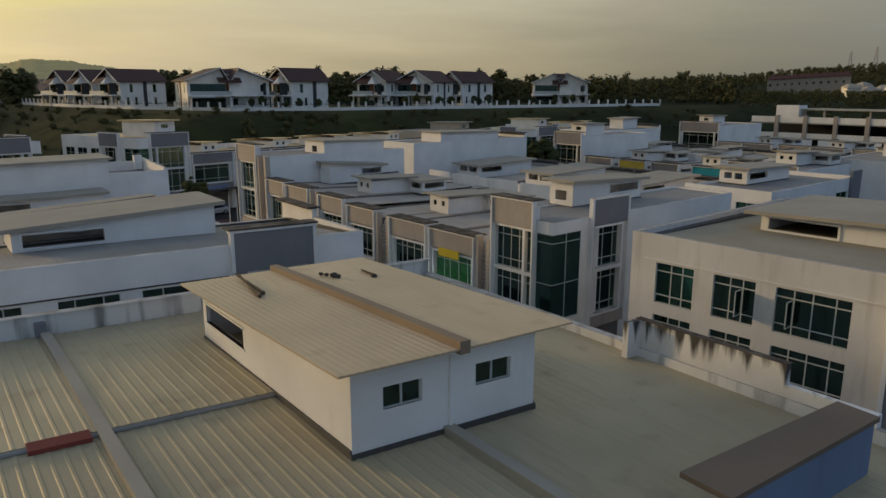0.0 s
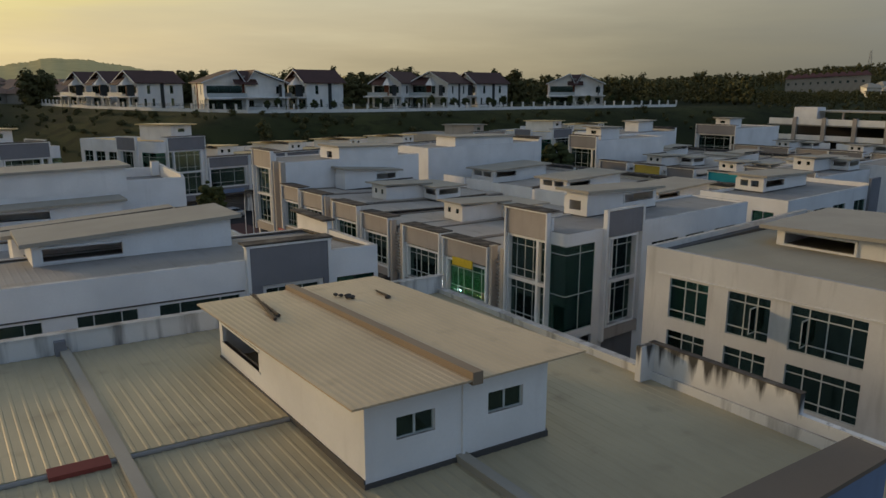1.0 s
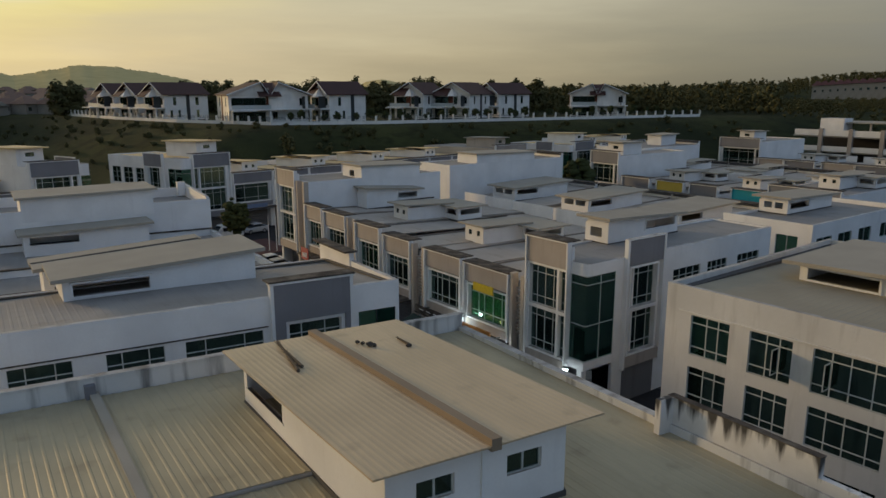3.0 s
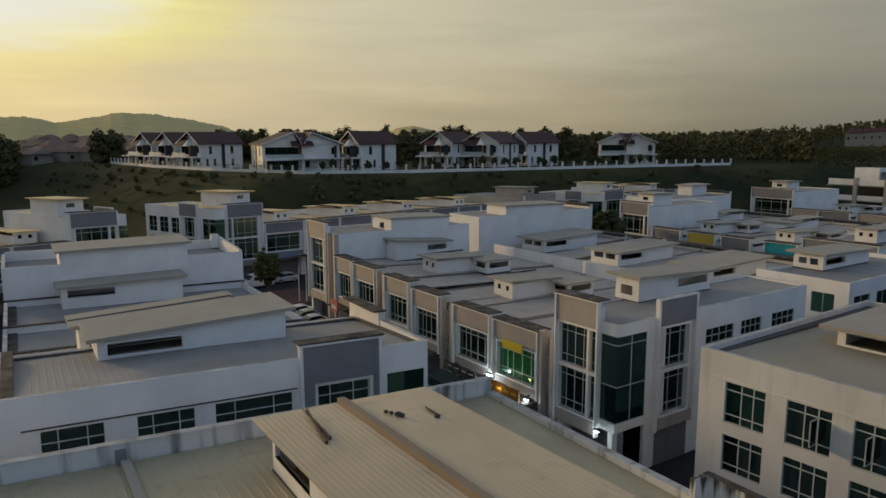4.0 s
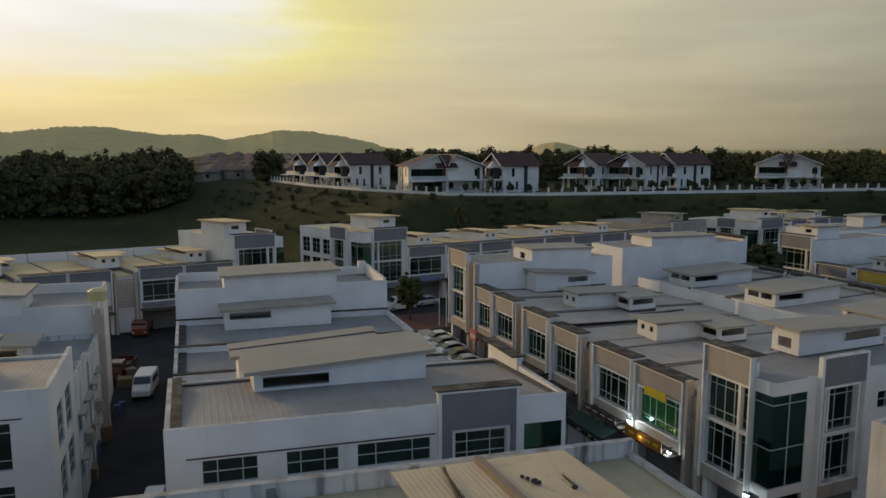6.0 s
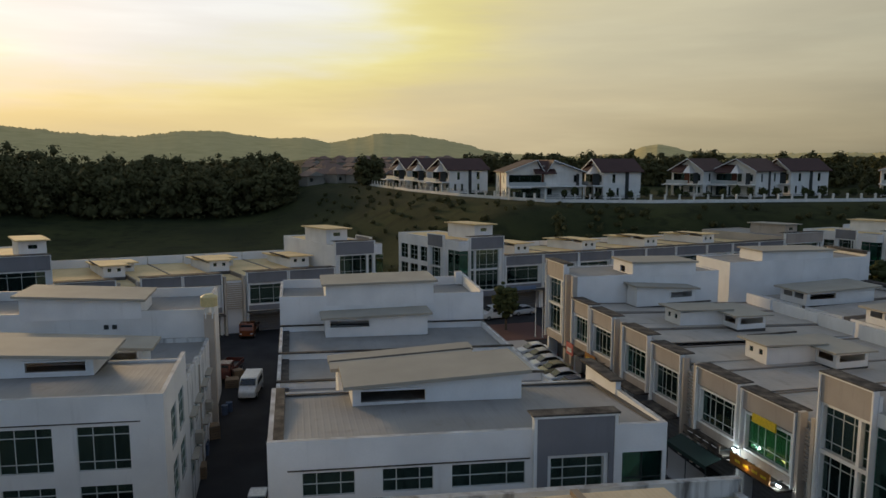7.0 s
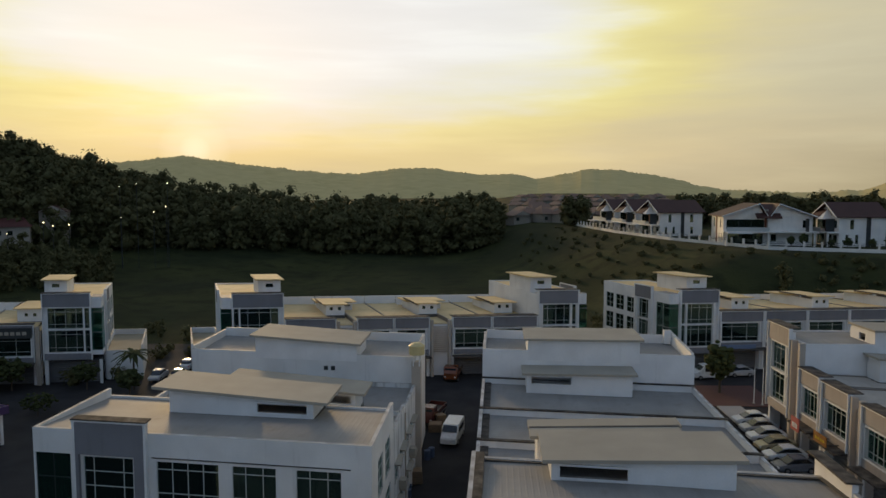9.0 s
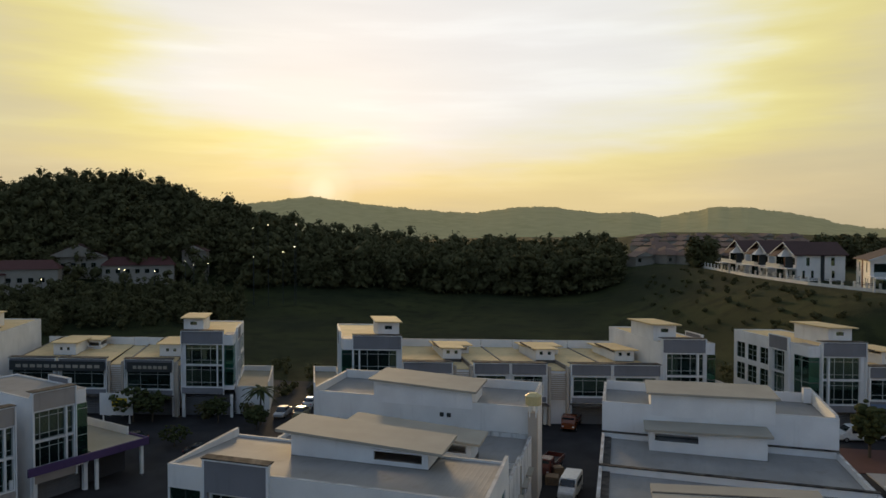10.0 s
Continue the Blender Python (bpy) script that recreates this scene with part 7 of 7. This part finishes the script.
# annexes beside the far end units
for row, ya, yb in ((FAR_C, -4.0, 1.05), (FAR_A, 48.7, 52.5), (FAR_A, -6.0, -1.25)):
    at_frame(*row)
    z0 = 0.5 if row is FAR_C else 1.3
    u = thing("yard_annex", "low walled yard building with a flat tan roof", "building", loc=(8, (ya + yb) / 2, z0))
    bm = bmesh.new()
    wall(bm, "y", 2.0, 0.2, ya, yb, z0 - 0.5, z0 + 4.2)
    wall(bm, "x", ya, 0.2, 2.2, 14, z0 - 0.5, z0 + 4.9)
    wall(bm, "x", yb - 0.2, 0.2, 2.2, 14, z0 - 0.5, z0 + 4.9)
    wall(bm, "y", 14, 0.2, ya, yb, z0 - 0.5, z0 + 4.9)
    part("wall", bm, WHITE, u)
    one("roof_deck", DUSTY, u, 2.2, ya + 0.2, z0 + 3.9, 14, yb - 0.2, z0 + 4.1)

# dark sign boards with pale bars on the far west row
at_frame(*FAR_C)
for y0, y1, bars in ((20.3, 34.8, 12), (10.2, 16.9, 7)):
    s = thing("sign_board", "black shop sign board with pale lettering bars", "sign", "shop signs", loc=(-0.6, (y0 + y1) / 2, 7.2))
    one("board", FRAME_D, s, -0.7, y0, 7.1, -0.5, y1, 8.5)
    w = (y1 - y0 - 1.4) / bars
    for k in range(bars):
        one("lettering_bar", SLAB, s, -0.74, y0 + 0.7 + w * k, 7.55, -0.7, y0 + 0.7 + w * (k + 0.72), 8.0)


# banners and fascia along the street, flag poles by the red paving
at_frame(22.9, 22.3, 7.7)
PINK = plain("faded_red_banner", (0.42, 0.10, 0.09), 0.7)
AMBER = plain("amber_fascia", (0.36, 0.15, 0.03), 0.6)
for y0, y1, z0, z1, mat, label in ((35.0, 36.6, 4.0, 5.3, PINK, "faded red shop banner with pale bars"), (30.0, 32.2, 4.4, 5.3, AMBER, "amber shop fascia with pale bars"), (5.4, 9.4, 3.4, 4.2, AMBER, "brown shop fascia lit by a warm lamp"), (10.6, 15.0, 3.5, 4.1, CAP, "dark shop fascia with pale bars")):
    s = thing("shop_banner", label, "sign", "shop banners", loc=(-0.9, (y0 + y1) / 2, z0))
    one("board", mat, s, -1.5, y0, z0, -1.42, y1, z1)
    n = 4
    for k in range(n):
        w = (y1 - y0 - 0.5) / n
        one("lettering_bar", TRIM if mat is not AMBER else SIGN_Y, s, -1.53, y0 + 0.3 + w * k, z0 + 0.3, -1.5, y0 + 0.3 + w * (k + 0.6), z0 + (z1 - z0) * 0.6)
    for y in (y0 + 0.2, y1 - 0.3):
        one("bracket", FRAME_D, s, -1.42, y, z0 + 0.1, -0.25, y + 0.08, z0 + 0.18)
for x, y in ((17.5, 74.8), (18.3, 74.2)):
    at_frame(x, y, 0, 0, terrain(x, y))
    t = thing("flag_pole", "slim white pole standing on the pavement", "pole", "white poles")
    bm = bmesh.new()
    tube(bm, (0, 0, 0), (0, 0, 4.6), 0.07, 0.05)
    part("pole", bm, TRIM, t)
    bm = bmesh.new()
    tube(bm, (0, 0, 0), (0, 0, 0.12), 0.18, 0.16, 10)
    part("foot", bm, KERB, t)
at_frame(*FAR_B)
s = thing("shop_banner", "blue shop fascia along the ground floor", "sign", "shop banners", loc=(-0.6, 36, 4.6))
one("board", BLUE, s, -0.62, 33.2, 4.3, -0.5, 38.2, 5.2)

# orange blinds behind the corner shop windows
ORANGE = plain("orange_blind", (0.75, 0.22, 0.05), 0.8)
at_frame(-65.3, 45.8, 166)
for y0, y1, zt in ((2.6, 5.4, 11.5), (8.6, 12.7, 10.6)):
    for z0, z1 in ((zt - 4.4, zt - 3.0), (zt - 7.6, zt - 6.2)):
        s = thing("window_blind", "half-drawn orange blind behind dark glass", "blind", "blinds of the corner shop", loc=(0.45, (y0 + y1) / 2, z0))
        one("cloth", ORANGE, s, 0.42, y0, z0, 0.46, y1, z1)
        one("headrail", TRIM, s, 0.4, y0, z1, 0.48, y1, z1 + 0.08)

# awning, shelter and parasols along the shop street
AWN = stained("dark_green_awning", (0.014, 0.034, 0.028), (0.01, 0.03, 0.02), 0.4, streak=False)
SHELTER = stained("tan_shelter_sheet", (0.42, 0.26, 0.14), (0.2, 0.12, 0.08), 0.4, streak=False)
at_frame(22.9, 22.3, 7.7)
aw = thing("awning", "dark green fabric awning over a shop front", "awning", loc=(-2, 12.6, 3))
bm = bmesh.new()
slope_slab(bm, -2.7, 10.4, -1.45, 15.4, 2.75, 3.2, 3.2, 2.75, 0.06)
part("canopy", bm, AWN, aw)
bm = bmesh.new()
box(bm, -2.72, 10.4, 2.45, -2.68, 15.4, 2.75)
part("valance", bm, AWN, aw)
for y in (10.5, 12.9, 15.3):
    bm = bmesh.new()
    tube(bm, (-2.65, y, 0.1), (-2.65, y, 2.75), 0.04)
    part("pole", bm, FRAME_D, aw)
sh = thing("shelter", "small tan roofed shelter beside the street", "shelter", loc=(-3.4, 17.5, 0))
bm = bmesh.new()
hexa(bm, [(-5.0, 16.2, 2.5), (-2.2, 16.2, 2.5), (-2.2, 19.2, 2.5), (-5.0, 19.2, 2.5)], [(-3.8, 17.5, 3.3), (-3.4, 17.5, 3.3), (-3.4, 17.9, 3.3), (-3.8, 17.9, 3.3)])
part("roof", bm, SHELTER, sh)
for x, y in ((-4.8, 16.4), (-2.4, 16.4), (-4.8, 19.0), (-2.4, 19.0)):
    bm = bmesh.new()
    tube(bm, (x, y, 0.1), (x, y, 2.5), 0.05)
    part("post", bm, SHELTER, sh)

at_frame(-81.0, 66.5, 14.0, 0, terrain(-81.0, 66.5))
sg = thing("pylon_sign", "white standing sign with a yellow square panel", "sign")
one("sign_panel", TRIM, sg, -2.4, -0.1, 1.2, 2.4, 0.1, 4.3)
one("yellow_panel", SIGN_Y, sg, -0.6, -0.14, 2.4, 1.6, -0.1, 3.6)
for x in (-2.0, 1.8):
    one("post", TRIM, sg, x, -0.06, -0.1, x + 0.2, 0.06, 1.2)
for k, (x, y, turn, L) in enumerate(((-60.9, 50.6, 68, 7.6), (-58.9, 50.3, 63, 6.6))):
    at_frame(x, y, turn, 0, 0.02)
    bm = bmesh.new()
    box(bm, -L / 2, -0.08, -0.2, L / 2, 0.08, 0.13)
    setting("kerb", bm, KERB, "pale concrete kerb along the side street", "kerb")

# drums, crates and a cart along the back lane
DRUM = stained("faded_blue_drum", (0.07, 0.10, 0.16), (0.05, 0.04, 0.03), 0.4, streak=False)
CRATE = stained("weathered_crate_wood", (0.22, 0.15, 0.09), (0.10, 0.07, 0.05), 0.4, streak=False)


def drum(x, y):
    at_frame(x, y, 0, 0, terrain(x, y))
    d = thing("drum", "faded blue oil drum standing by the lane wall", "drum", "drums in the lane")
    bm = bmesh.new()
    tube(bm, (0, 0, 0), (0, 0, 0.9), 0.3, 0.3, 14)
    part("shell", bm, DRUM, d)
    for z in (0.28, 0.6, 0.87):
        bm = bmesh.new()
        tube(bm, (0, 0, z), (0, 0, z + 0.04), 0.32, 0.32, 14)
        part("hoop", bm, DRUM, d)


def crate(x, y, turn, w, h):
    at_frame(x, y, turn, 0, terrain(x, y))
    c = thing("crate", "weathered wooden crate standing by the lane wall", "crate", "crates in the lane")
    one("box", DARK, c, -w / 2 + 0.04, -w / 2 + 0.04, 0.02, w / 2 - 0.04, w / 2 - 0.04, h - 0.03)
    n = max(3, int(h / 0.2))
    for k in range(n):
        z = h * k / n
        for a in (-1, 1):
            one("slat", CRATE, c, -w / 2, a * w / 2 - 0.02, z, w / 2, a * w / 2 + 0.02, z + h / n - 0.04)
            one("slat", CRATE, c, a * w / 2 - 0.02, -w / 2 + 0.03, z, a * w / 2 + 0.02, w / 2 - 0.03, z + h / n - 0.04)
    one("lid", CRATE, c, -w / 2, -w / 2, h, w / 2, w / 2, h + 0.04)


for x, y in ((-18.4, 44.2), (-18.5, 45.0), (-19.0, 66.5), (-18.2, 52.6), (-17.9, 53.3)):
    drum(x, y)
for x, y, turn, w, h in ((-18.2, 40.5, 8, 1.2, 0.9), (-18.4, 47.6, 20, 1.1, 1.1), (-18.7, 60.2, 5, 1.3, 0.8), (-18.4, 61.8, 30, 1.0, 1.2)):
    crate(x, y, turn, w, h)
